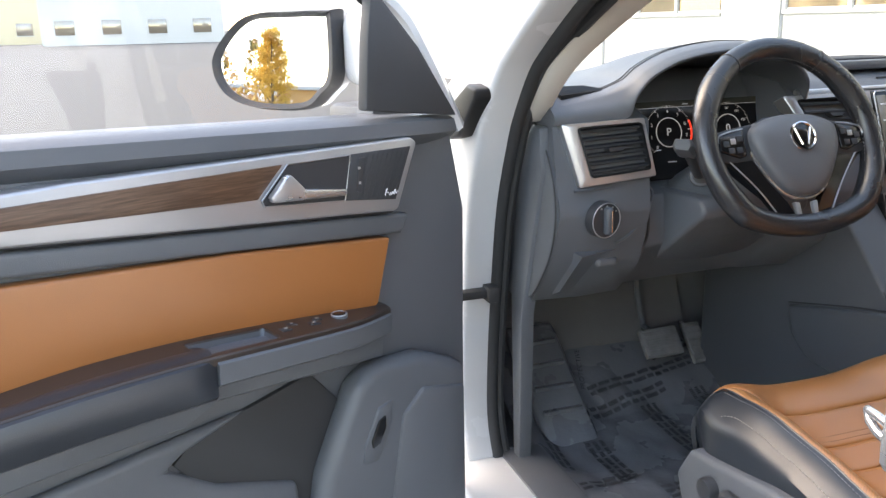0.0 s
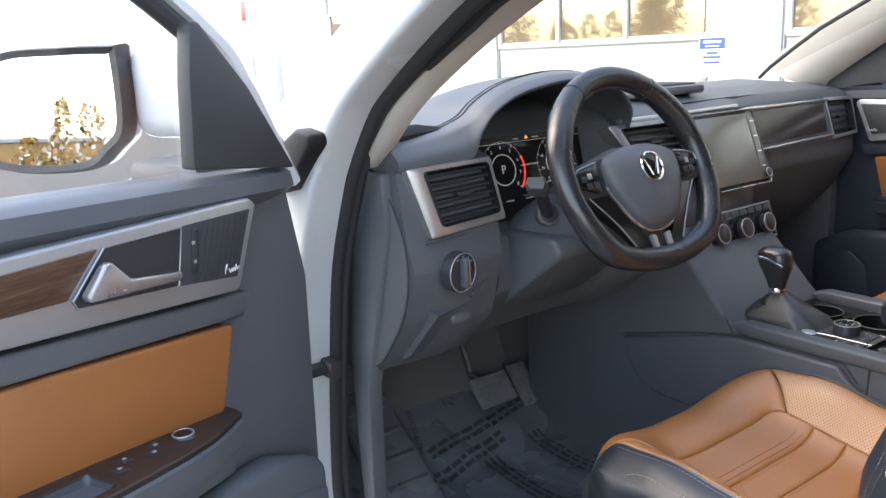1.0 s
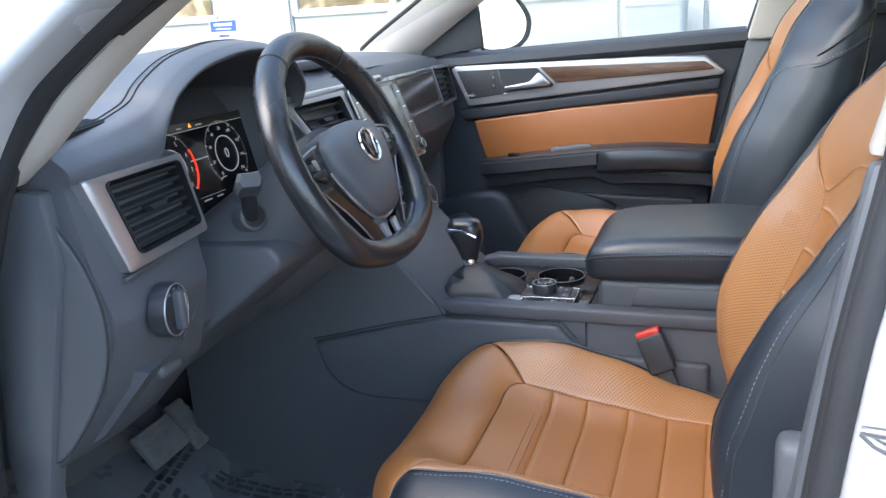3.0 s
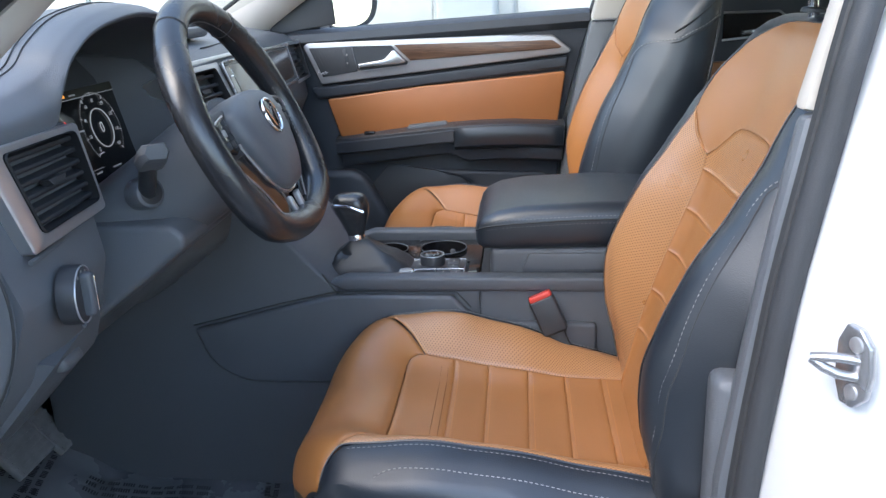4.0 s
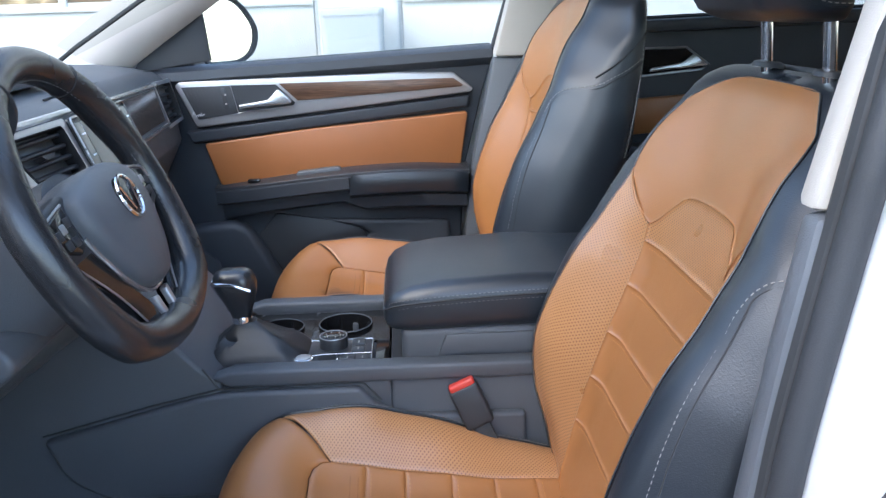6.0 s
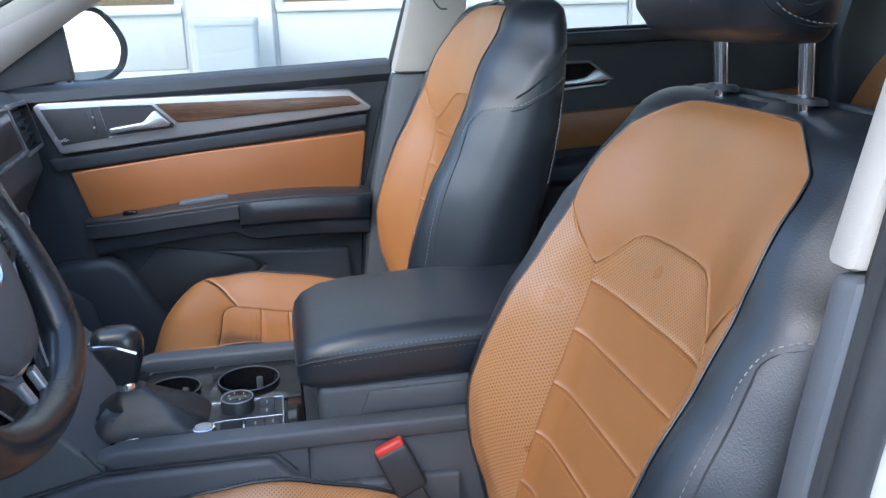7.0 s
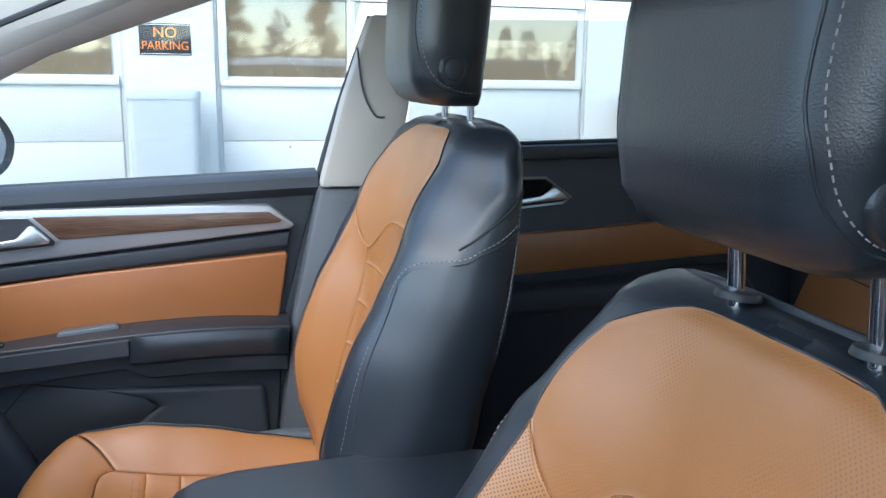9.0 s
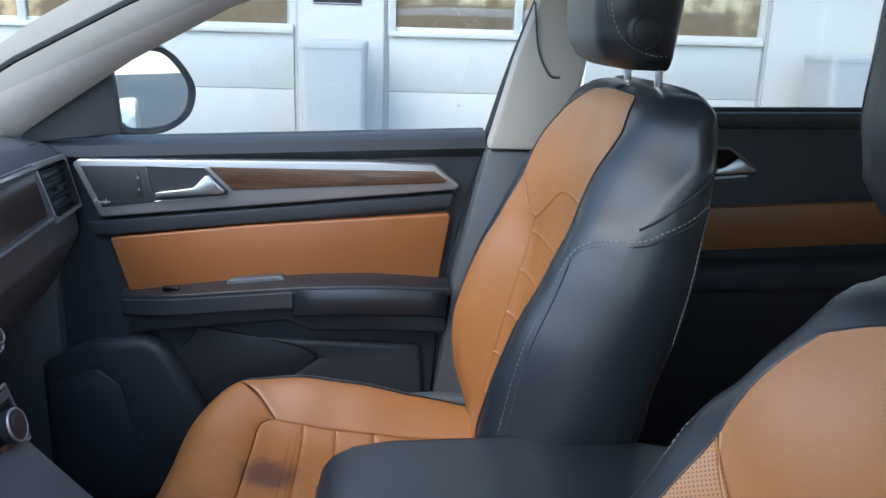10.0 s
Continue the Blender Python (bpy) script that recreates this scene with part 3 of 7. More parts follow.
part("floor_pan", box((-0.74, -1.6, 0.38), (0.80, 2.0, 0.42)), CARPET, shell, "dark carpeted floor", smooth=False)
part("firewall", prism([(1.55, 0.42), (1.72, 0.52), (1.80, 0.80), (1.80, 1.20), (1.86, 1.20), (1.86, 0.42)], "x", -0.79, 0.79), CARPET, shell, smooth=False)
part("foot_carpet", prism([(1.50, 0.415), (1.66, 0.50), (1.76, 0.72), (1.80, 0.72), (1.80, 0.415)], "x", -0.74, -0.15), CARPET, shell, smooth=False)
roof_rows = []
for y in (0.70, 0.5, 0.0, -0.8, -1.6, -2.2):
    zt = 1.735 - 0.045 * step(y, 0.2, 0.75) - 0.06 * step(-y, 1.2, 2.2)
    roof_rows.append([(x, y, zt - 0.045 * (abs(x) / 0.66) ** 3) for x in (-0.66, -0.5, -0.25, 0, 0.25, 0.5, 0.66)] + [(x, y, zt - 0.035 - 0.045 * (abs(x) / 0.66) ** 3) for x in (0.66, 0.5, 0.25, 0, -0.25, -0.5, -0.66)])
part("roof", loft(roof_rows), WHITE, shell, "white roof")
part("headliner", loft([[(p[0] * 0.99, p[1], p[2] - 0.04) for p in r[:7]] + [(p[0] * 0.99, p[1], p[2] - 0.02) for p in r[7:]] for r in roof_rows]), BOUNCE_LINER, shell, "unseen headliner, paler than the trim to bounce light")
part("hood", loft([[(x, y, z - 0.10 * (abs(x) / 0.9) ** 3) for x in (-0.90, -0.7, -0.4, 0, 0.4, 0.7, 0.90)] + [(x, y, z - 0.16) for x in (0.90, 0.7, 0.4, 0, -0.4, -0.7, -0.90)] for y, z in ((1.72, 1.165), (1.9, 1.18), (2.3, 1.165), (2.7, 1.10), (2.85, 1.0))]), WHITE, shell, "white bonnet")
part("kick_panel", box((0.765, 1.36, 0.42), (0.80, 1.86, 1.20), 0.005), PLASTIC, shell)
part("fender", box((0.80, 1.48, 0.42), (0.96, 2.5, 1.06), 0.05, 3), WHITE, shell, "white front fender")
part("fender", box((-0.96, 1.47, 0.42), (-0.80, 2.5, 1.06), 0.05, 3), WHITE, shell, "white front fender")
# beige trim of the front pillar: its outer and inner edge at each height
TRIM = [((-0.786, 1.312, 1.192), (-0.737, 1.322, 1.192)), ((-0.790, 1.270, 1.233), (-0.755, 1.254, 1.234)), ((-0.793, 1.205, 1.290), (-0.752, 1.188, 1.290)), ((-0.778, 1.142, 1.341), (-0.718, 1.142, 1.341)),
        ((-0.744, 1.094, 1.389), (-0.682, 1.090, 1.389)), ((-0.705, 0.985, 1.455), (-0.640, 0.970, 1.460)), ((-0.660, 0.78, 1.530), (-0.600, 0.77, 1.540)), ((-0.630, 0.50, 1.565), (-0.570, 0.50, 1.575))]
edges = list(zip(smooth_line([a for a, _ in TRIM], 36), smooth_line([b for _, b in TRIM], 36)))
rows = []
for k, (a, b) in enumerate(edges):
    back = Vector((0.010, 0.030, 0.030 * clamp(k / 4)))
    rows.append([a, a.lerp(b, 0.2) + Vector((-0.003, -0.005, 0)), a.lerp(b, 0.5) + Vector((-0.004, -0.008, 0)), a.lerp(b, 0.85) + Vector((-0.002, -0.005, 0)), b, b + back, a + back])
part("pillar_trim", loft(rows), BEIGE, shell, "beige cloth pillar trim")
rows = []
for a, b in edges[:28]:
    y = curve1([(z, y) for y, z in OPENING[4:]], a.z)
    rows.append([(-0.812, y + 0.010, a.z), (a.x * 0.5 - 0.406, (a.y + y) / 2 + 0.004, a.z), (a.x + 0.004, a.y + 0.002, a.z), (a.x + 0.006, a.y + 0.03, a.z + 0.03), (-0.812, y + 0.04, a.z + 0.03)])
part("seal_channel", loft(rows), RUBBER, shell, "black channel beside the pillar trim")
part("pillar_trim", loft([[(0.765 - 0.05 * k + dx, y + dy, z + dz) for dx, dy, dz in ((0.01, -0.075, -0.005), (-0.02, -0.065, 0.005), (-0.05, 0.0, 0.02), (-0.045, 0.065, 0.06), (0.01, 0.06, 0.05))] for y, z, k in ((1.49, 1.235, 0), (1.40, 1.295, 0.15), (1.26, 1.385, 0.4), (1.08, 1.48, 0.8), (0.80, 1.58, 1.3), (0.5, 1.62, 1.6))]), BEIGE, shell, "beige cloth pillar trim")
part("pillar_cover", prism([(0.545, 1.235), (0.50, 1.40), (0.445, 1.56), (0.34, 1.56), (0.40, 1.235)], "x", 0.735, 0.79, 0.01), BEIGE, shell, "beige upper pillar cover")
part("pillar_cover", prism([(0.62, 0.45), (0.632, 0.73), (0.60, 0.98), (0.545, 1.233), (0.36, 1.233), (0.36, 0.45)], "x", 0.745, 0.80, 0.008), PLASTIC, shell, "dark lower pillar cover")
part("belt_guide", tube(smooth_line([(0.732, 0.472, 1.50), (0.732, 0.462, 1.42), (0.732, 0.44, 1.375), (0.732, 0.42, 1.37)], 16), 0.002, 6), PLASTIC2, shell)
part("outer_side", box((0.86, -2.2, 0.42), (0.97, 0.46, 1.20), 0.03, 3), WHITE, shell)
part("outer_side", box((-0.97, -2.2, 0.42), (-0.90, 0.12, 1.20), 0.03, 3), WHITE, shell)
part("tailgate", box((-0.75, -2.3, 0.42), (0.75, -2.15, 1.25), 0.03, 3), PLASTIC, shell)
part("windscreen", loft([[(-0.70, 1.66, 1.20), (-0.35, 1.74, 1.20), (0, 1.76, 1.20), (0.35, 1.74, 1.20), (0.70, 1.66, 1.20)], [(-0.60, 0.71, 1.625), (-0.3, 0.73, 1.655), (0, 0.74, 1.665), (0.3, 0.73, 1.655), (0.60, 0.71, 1.625)]], closed_ring=False), WINDSCREEN, shell, "clear windscreen")
part("screen_edge", tube([(0.66, 1.53, 1.262), (0.621, 1.476, 1.291), (0.580, 1.395, 1.333), (0.545, 1.30, 1.385), (0.53, 1.12, 1.475), (0.54, 0.90, 1.575), (0.56, 0.76, 1.63)], 0.005, 6), RUBBER, shell)
# roof rails, wheels
for sg in (-1, 1):
    part("roof_rail", loft([[(sg * x, y, z + dz) for x, z in ((0.62, 1.69), (0.70, 1.66), (0.80, 1.625), (0.83, 1.61), (0.82, 1.595), (0.70, 1.625), (0.62, 1.66))] for y, dz in ((0.62, 0.0), (0.2, 0.015), (-0.8, 0.01), (-1.6, -0.01), (-2.2, -0.06))]), WHITE, shell, "white roof rail")
    part("rear_pillar_panel", prism([(-0.86, 1.19), (-0.80, 1.62), (-2.2, 1.56), (-2.25, 1.19)], "x", sg * 0.84, sg * 0.80, 0.01), WHITE, shell, "white rear quarter panel")
    for y in (2.02, -1.18):
        tyre = part("wheel", loft([[(sg * x, y + r * math.cos(a), 0.36 + r * math.sin(a)) for a in (2 * math.pi * k / 40 for k in range(40))] for x, r in ((0.70, 0.25), (0.71, 0.34), (0.74, 0.36), (0.90, 0.36), (0.93, 0.34), (0.94, 0.26), (0.92, 0.25))]), RUBBER, shell, "black tyre")
        part("rim", loft([[(sg * x, y + r * math.cos(a), 0.36 + r * math.sin(a)) for a in (2 * math.pi * k / 40 for k in range(40))] for x, r in ((0.90, 0.25), (0.935, 0.25), (0.925, 0.235), (0.91, 0.10), (0.925, 0.05), (0.925, 0.01))]), SILVER, tyre, "silver alloy rim")
        for k in range(5):
            a = 2 * math.pi * k / 5
            part("wheel_spoke", tube([(sg * 0.925, y + 0.05 * math.cos(a), 0.36 + 0.05 * math.sin(a)), (sg * 0.93, y + 0.24 * math.cos(a), 0.36 + 0.24 * math.sin(a))], 0.022, 8), SILVER, tyre)
# cowl line and wiper rest seen over the dash
part("cowl", box((-0.78, 1.66, 1.12), (0.78, 1.82, 1.19), 0.02), RUBBER, shell)

# ---- back of the cabin ----
for sg in (1, -1):
    rd = thing("rear_door", "closed dark rear door with a tan leather strip", "car door", group="rear doors")
    X = lambda v: sg * v
    # rear doors use the darkened plastic, shade included in the colour
    part("panel", prism([(0.40, 0.46), (0.40, 1.285), (-0.60, 1.315), (-0.66, 1.0), (-0.60, 0.46)], "x", X(0.80), X(0.855), 0.01), SHADED_PLASTIC, rd, "dark grey moulded inner panel")
    part("sill_rail", prism([(0.38, 1.275), (0.38, 1.304), (-0.60, 1.325), (-0.60, 1.29)], "x", X(0.778), X(0.81), 0.008), SHADED_PLASTIC, rd)
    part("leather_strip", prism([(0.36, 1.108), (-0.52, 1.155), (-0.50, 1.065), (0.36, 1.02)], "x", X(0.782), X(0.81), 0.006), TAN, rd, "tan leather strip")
    part("armrest", prism([(0.34, 1.0), (-0.40, 1.035), (-0.45, 0.97), (0.34, 0.95)], "x", X(0.735), X(0.81), 0.015, 3), SHADED_PLASTIC, rd)
    part("handle_frame", tube([(X(0.797), y, z) for y, z in ((0.20, 1.240), (0.06, 1.240), (0.0, 1.196), (0.02, 1.185), (0.20, 1.170))], 0.003, 6), SILVER, rd)
    part("lever", prism([(0.155, 1.182), (0.15, 1.194), (0.075, 1.203), (0.048, 1.222), (0.042, 1.222), (0.006, 1.196)], "x", X(0.780), X(0.788), 0.002), STEEL, rd, "satin metal door release")
    part("lever_recess", prism([(0.20, 1.235), (0.06, 1.235), (0.006, 1.196), (0.02, 1.19), (0.20, 1.175)], "x", X(0.794), X(0.80)), GLOSS, rd)
    pane = part("window_pane", prism([(0.36, 1.29), (0.34, 1.56), (-0.55, 1.58), (-0.62, 1.31)], "x", X(0.815), X(0.819)), REAR_GLASS, rd, "tinted rear side window", smooth=False)
    part("window_seal", tube([(X(0.80), 0.37, 1.307), (X(0.80), -0.58, 1.327)], 0.006, 6), RUBBER, rd)
    part("rear_pillar", prism([(-0.60, 0.6), (-0.56, 1.25), (-0.66, 1.62), (-0.86, 1.62), (-0.76, 1.25), (-0.76, 0.6)], "x", X(0.74), X(0.85), 0.02), SHADED_PLASTIC, rd)


def rear_seat(x, w):
    s = thing("rear_seat", "tan leather rear seat with a black headrest", "car seat", (x, 0, 0), group="rear seats")
    rows = []
    for k in range(15):
        v = k / 14
        y, z = -0.40 - 0.26 * v, 0.74 + 0.60 * v
        r = (1 - v ** 8 * 0.6)
        rows.append([(q * w * r, y + 0.02 * math.cos(q * 3) - (0.10 if b else 0), z - (0.02 if b else 0)) for b, qs in ((0, [-1, -0.8, -0.55, -0.5, -0.25, 0, 0.25, 0.5, 0.55, 0.8, 1]), (1, [1, 0.5, 0, -0.5, -1])) for q in qs])
    part("backrest", loft(rows), TAN, s, "tan leather backrest")
    for z in (0.95, 1.05, 1.15):
        v = (z - 0.74) / 0.60
        part("seam", tube([(q * w * 0.5, -0.385 - 0.26 * v + 0.02 * math.cos(q * 1.5), z) for q in (-1, -0.5, 0, 0.5, 1)], 0.002, 5), BARK, s)
    part("cushion", box((-w, -0.42, 0.55), (w, 0.02, 0.76), 0.06, 4), TAN, s)
    part("headrest", loft([[(px, py - 0.63, z) for px, py in round_ring(0, 0, 0.24 * k, 0.10 * k, 0.04 * k)] for z, k in ((1.40, 0.85), (1.42, 1.0), (1.54, 1.0), (1.57, 0.8))]), BLACK_LEATHER, s)
    for px in (-0.06, 0.06):
        part("post", tube([(px, -0.645, 1.32), (px, -0.64, 1.41)], 0.006, 10), CHROME, s)
    return s


rear_seat(0.40, 0.30)
rear_seat(-0.40, 0.30)
rear_seat(0.0, 0.095)

# ---- seats ----
def softened(raw, half, v0, v1, radius, cell=0.004):
    """A surface smoothed like padding, over its own (u, v) grid."""
    nu, nv, m = int(2 * half / cell) + 1, int((v1 - v0) / cell) + 1, int(2.5 * radius / cell) + 1

    def wide(u, v):
        c = clamp(v, v0, v1)
        p = raw(u, c)
        if v != c:
            e = 0.006 if v < v0 else -0.006
            p = p + (raw(u, c + e) - p) * ((v - c) / e)
        return tuple(p)
    grid = np.array([[wide(-half + cell * i, v0 + cell * j) for j in range(-m, nv + m)] for i in range(-m, nu + m)])
    k = np.exp(-0.5 * (np.arange(-m, m + 1) * cell / radius) ** 2)
    k /= k.sum()
    grid = sum(w * grid[i:i + nu] for i, w in enumerate(k))
    grid = sum(w * grid[:, j:j + nv] for j, w in enumerate(k))

    def surface(u, v):
        x, y = clamp((u + half) / cell, 0, nu - 1.001), clamp((v - v0) / cell, 0, nv - 1.001)
        i, j = int(x), int(y)
        x, y = x - i, y - j
        q = (grid[i, j] * (1 - x) + grid[i + 1, j] * x) * (1 - y) + (grid[i, j + 1] * (1 - x) + grid[i + 1, j + 1] * x) * y
        return Vector((float(q[0]), float(q[1]), float(q[2])))
    return surface


def raw_back(u, v):
    """The front of the backrest: u across, v up along it."""
    a = abs(u)
    bol = curve1([(-0.06, -0.02), (0, 0.018), (0.06, 0.056), (0.10, 0.073), (0.14, 0.084), (0.2, 0.083), (0.26, 0.077), (0.34, 0.058), (0.40, 0.045), (0.46, 0.043), (0.53, 0.024), (0.6, 0.006)], v)
    bol *= step(a, 0.105, 0.205) * (1 - step(v, 0.30, 0.42)) + step(a, 0.05, 0.21) * step(v, 0.30, 0.42)
    wing = 0.003 * step(a, 0.200, 0.222) * (1 - step(v, 0.405, 0.43))
    fall = 0.075 * step(a, 0.228 - 0.040 * step(v, 0.40, 0.46), 0.30)
    off = bol + wing - fall - 0.016 * (a / 0.2) ** 2 * step(v, 0.42, 0.56)
    v0, r = 0.528, 0.052
    d, n = Vector((0, -0.335, 0.942)), Vector((0, 0.942, 0.335))
    p = Vector((u, 0.555, 0.745)) + d * min(v, v0)
    if v > v0:
        t = (v - v0) / r
        p += d * r * math.sin(t) - n * r * (1 - math.cos(t))
    return p + n * off


CUSHION = [(-0.06, 0.485, 0.706), (0.0, 0.545, 0.705), (0.12, 0.665, 0.70), (0.25, 0.795, 0.712), (0.36, 0.90, 0.735), (0.41, 0.953, 0.757), (0.455, 1.0, 0.756), (0.50, 1.036, 0.732), (0.54, 1.050, 0.692), (0.58, 1.042, 0.65)]


def raw_cushion(u, v):
    """The top of the seat cushion: u across, v from the backrest to the front."""
    a = abs(u)
    y = curve1([(p[0], p[1]) for p in CUSHION], v)
    z = curve1([(p[0], p[2]) for p in CUSHION], v)
    outboard = u < 0
    if outboard:
        rise = curve1([(0, 0.045), (0.1, 0.072), (0.2, 0.087), (0.29, 0.087), (0.345, 0.072), (0.40, 0.047), (0.45, 0.028), (0.52, 0.010), (0.58, 0.0)], v)
    else:
        rise = curve1([(0, 0.012), (0.1, 0.048), (0.2, 0.082), (0.29, 0.092), (0.345, 0.078), (0.40, 0.050), (0.45, 0.030), (0.52, 0.012), (0.58, 0.0)], v)
    rise *= step(a, 0.115 - 0.075 * step(v, 0.34, 0.48), 0.205)
    pull = 0.066 if outboard else 0.036
    return Vector((u, y - pull * step(a, 0.13, 0.26) * step(v, 0.38, 0.54), z + rise - 0.065 * step(a, 0.200, 0.30)))


back_surface = softened(raw_back, 0.30, -0.10, 0.64, 0.010)
cushion_surface = softened(raw_cushion, 0.30, -0.06, 0.58, 0.020)


def on_line(line, s):
    t = s * (len(line) - 1)
    i = min(int(t), len(line) - 2)
    return Vector(line[i]).lerp(Vector(line[i + 1]), t - i)


def normal_of(surface, u, v, e=0.005):
    n = (surface(u + e, v) - surface(u - e, v)).cross(surface(u, v + e) - surface(u, v - e))
    return n.normalized() if n.length else Vector((0, 0, 1))


def patch(surface, low, high, nu, nv, puff=0.005, roll=0.012):
    """A padded panel of a surface between two lines, each a list of (u, v), rolled down at its seams."""
    bm = bmesh.new()
    layer = bm.loops.layers.uv.new("cloth")
    ease = lambda k, n: 0.5 - 0.5 * math.cos(math.pi * k / n) * (0.75 + 0.25 * abs(math.cos(math.pi * k / n)))
    uv = [[on_line(low, ease(i, nu)).lerp(on_line(high, ease(i, nu)), ease(j, nv)) for i in range(nu + 1)] for j in range(nv + 1)]
    pts = [[None] * (nu + 1) for _ in range(nv + 1)]
    for j in range(nv + 1):
        for i in range(nu + 1):
            p = uv[j][i]
            d = min((p - uv[j][0]).length, (p - uv[j][nu]).length, (p - uv[0][i]).length, (p - uv[nv][i]).length)
            q = clamp(d / roll)
            h = puff * (math.sqrt(max(0, 1 - (1 - q) ** 2)) - 1)
            pts[j][i] = bm.verts.new(surface(p.x, p.y) + normal_of(surface, p.x, p.y) * h)
    for j in range(nv):
        for i in range(nu):
            f = bm.faces.new((pts[j][i], pts[j][i + 1], pts[j + 1][i + 1], pts[j + 1][i]))
            for loop, (b, a) in zip(f.loops, ((j, i), (j, i + 1), (j + 1, i + 1), (j + 1, i))):
                loop[layer].uv = uv[b][a]
    return bm


def stitches(points, length=0.0036, gap=0.0030, r=0.0006, lift=0.0):
    """A row of short threads along a line."""
    bm = bmesh.new()
    run, total = [0.0], 0.0
    for a, b in zip(points, points[1:]):
        total += (b - a).length
        run.append(total)

    def at(s):
        for k in range(len(points) - 1):
            if s <= run[k + 1]:
                return points[k].lerp(points[k + 1], (s - run[k]) / max(1e-9, run[k + 1] - run[k]))
        return points[-1]
    s = 0.0
    while s + length < total:
        tube([at(s), at(s + length)], r, 4, bm=bm)
        s += length + gap
    return bm


def seam(surface, uv, n=60, out=0.0015):
    return [surface(p.x, p.y) + normal_of(surface, p.x, p.y) * out for p in (on_line(uv, k / n) for k in range(n + 1))]


def across(rim, w):
    """Places across a seat, close together where a panel ends."""
    right = [rim * k / 16 for k in range(1, 15)] + [rim - 0.004, rim - 0.0005, rim + 0.0012, rim + 0.003] + [rim + 0.003 + (w - rim - 0.003) * k / 6 for k in range(1, 7)]
    return [-u for u in right[::-1]] + [0.0] + right


def half_back(v):
    return curve1([(0, 0.186), (0.08, 0.208), (0.16, 0.211), (0.26, 0.204), (0.34, 0.198), (0.40, 0.190), (0.47, 0.182), (0.53, 0.16), (0.56, 0.11)], v)


def seat(name, label, at, front, drop=0.0, lean=0.0):
    s = thing(name, label, "car seat", at, group="front seats")
    # backrest: the black shell, then the tan panels over it
    N = Vector((0, 0.942, 0.335))

    def wide_at(v):
        return curve1([(-0.08, 0.225), (0.05, 0.262), (0.2, 0.277), (0.36, 0.276), (0.42, 0.270), (0.50, 0.262), (0.56, 0.235), (0.62, 0.18)], v)

    def side_at(v, q):
        """A point of the flank: q from its front edge to its rear edge."""
        w = wide_at(v)
        e = back_surface(w, v)
        rear = curve1([(-0.08, 0.455), (0.1, 0.41), (0.2, 0.382), (0.345, 0.337), (0.46, 0.315), (0.555, 0.302), (0.62, 0.290)], v)
        zr = back_surface(0, v).z - 0.02 * step(v, 0.0, 0.5)
        return Vector((w + 0.012 * math.sin(math.pi * min(1, q * 1.1)) ** 0.8 if q < 0.9 else w - 0.02 * (q - 0.9) * 10, e.y + (rear - e.y) * q, e.z + (zr - e.z) * q))
    rings = []
    for k in range(84):
        v = -0.08 + 0.46 * k / 30 if k < 31 else 0.38 + 0.10 * (k - 30) / 25 if k < 56 else 0.48 + 0.12 * (k - 55) / 28
        w = wide_at(v)
        ring = []
        rim = half_back(v) if v < 0.42 else curve1([(0.42, 0.190), (0.452, 0.187), (0.490, 0.180), (0.515, 0.171), (0.532, 0.146), (0.550, 0.116), (0.558, 0.098), (0.5625, 0.02)], v)
        for u in across(rim, w):
            under = 0.0045 * (1 - step(abs(u), rim - 0.001, rim + 0.003)) if v < 0.578 else 0.0
            ring.append(back_surface(u, v) - N * under)
        side = [side_at(v, q) for q in (0.06, 0.15, 0.28, 0.42, 0.56, 0.70, 0.82, 0.90, 0.96, 1.0)]
        e = side[-1]
        ring += side + [Vector((e.x * q, e.y - 0.014 * (1 - q * q), e.z)) for q in (0.7, 0.35, 0, -0.35, -0.7)] + [Vector((-p.x, p.y, p.z)) for p in side[::-1]]
        rings.append(ring)
    last = rings[-1]
    mid = sum((Vector(p) for p in last), Vector()) / len(last)
    for q, up in ((0.93, 0.004), (0.75, 0.007), (0.4, 0.008)):
        rings.append([mid.lerp(p, q) + Vector((0, 0, up)) for p in last])
    part("back_shell", loft(rings), BLACK_LEATHER, s, "black leather backrest shell")
    tip, top = 0.349, 0.404
    half_tip = 0.130
    insert_top = [(half_tip, tip), (0.112, 0.364), (0.094, 0.382), (0.080, 0.397), (0.066, top), (0.04, top + 0.003), (0.0, top + 0.004)]
    insert_top = [(-u, v) for u, v in insert_top] + insert_top[-2::-1]
    bottom_edge = [(-0.190, 0.408), (-0.176, 0.388), (-0.158, 0.368)] + insert_top + [(0.158, 0.368), (0.176, 0.388), (0.190, 0.408)]
    top_half = [(0.190, 0.430), (0.187, 0.452), (0.180, 0.490), (0.171, 0.515), (0.146, 0.532), (0.116, 0.550), (0.100, 0.5575), (0.078, 0.5615), (0.04, 0.5625), (0.0, 0.5625)]
    top_edge = [(-u, v) for u, v in top_half] + top_half[-2::-1]
    part("upper_panel", patch(back_surface, bottom_edge, top_edge, 76, 36, 0.0018, 0.006), TAN_WORN, s, "smooth tan leather shoulder panel")
    seams = [-0.05, 0.060, 0.127, 0.194, 0.264, 0.327]
    for a, b in zip(seams, seams[1:]):
        part("insert_strip", patch(back_surface, [(-half_tip, a), (half_tip, a)], [(-half_tip, b), (half_tip, b)], 30, 14, 0.0022, 0.007), TAN, s)
        part("stitching", stitches(seam(back_surface, [(-half_tip + 0.006, b - 0.007), (half_tip - 0.006, b - 0.007)], 30, -0.0002), 0.0024, 0.0028, 0.0005), TAN_THREAD, s)
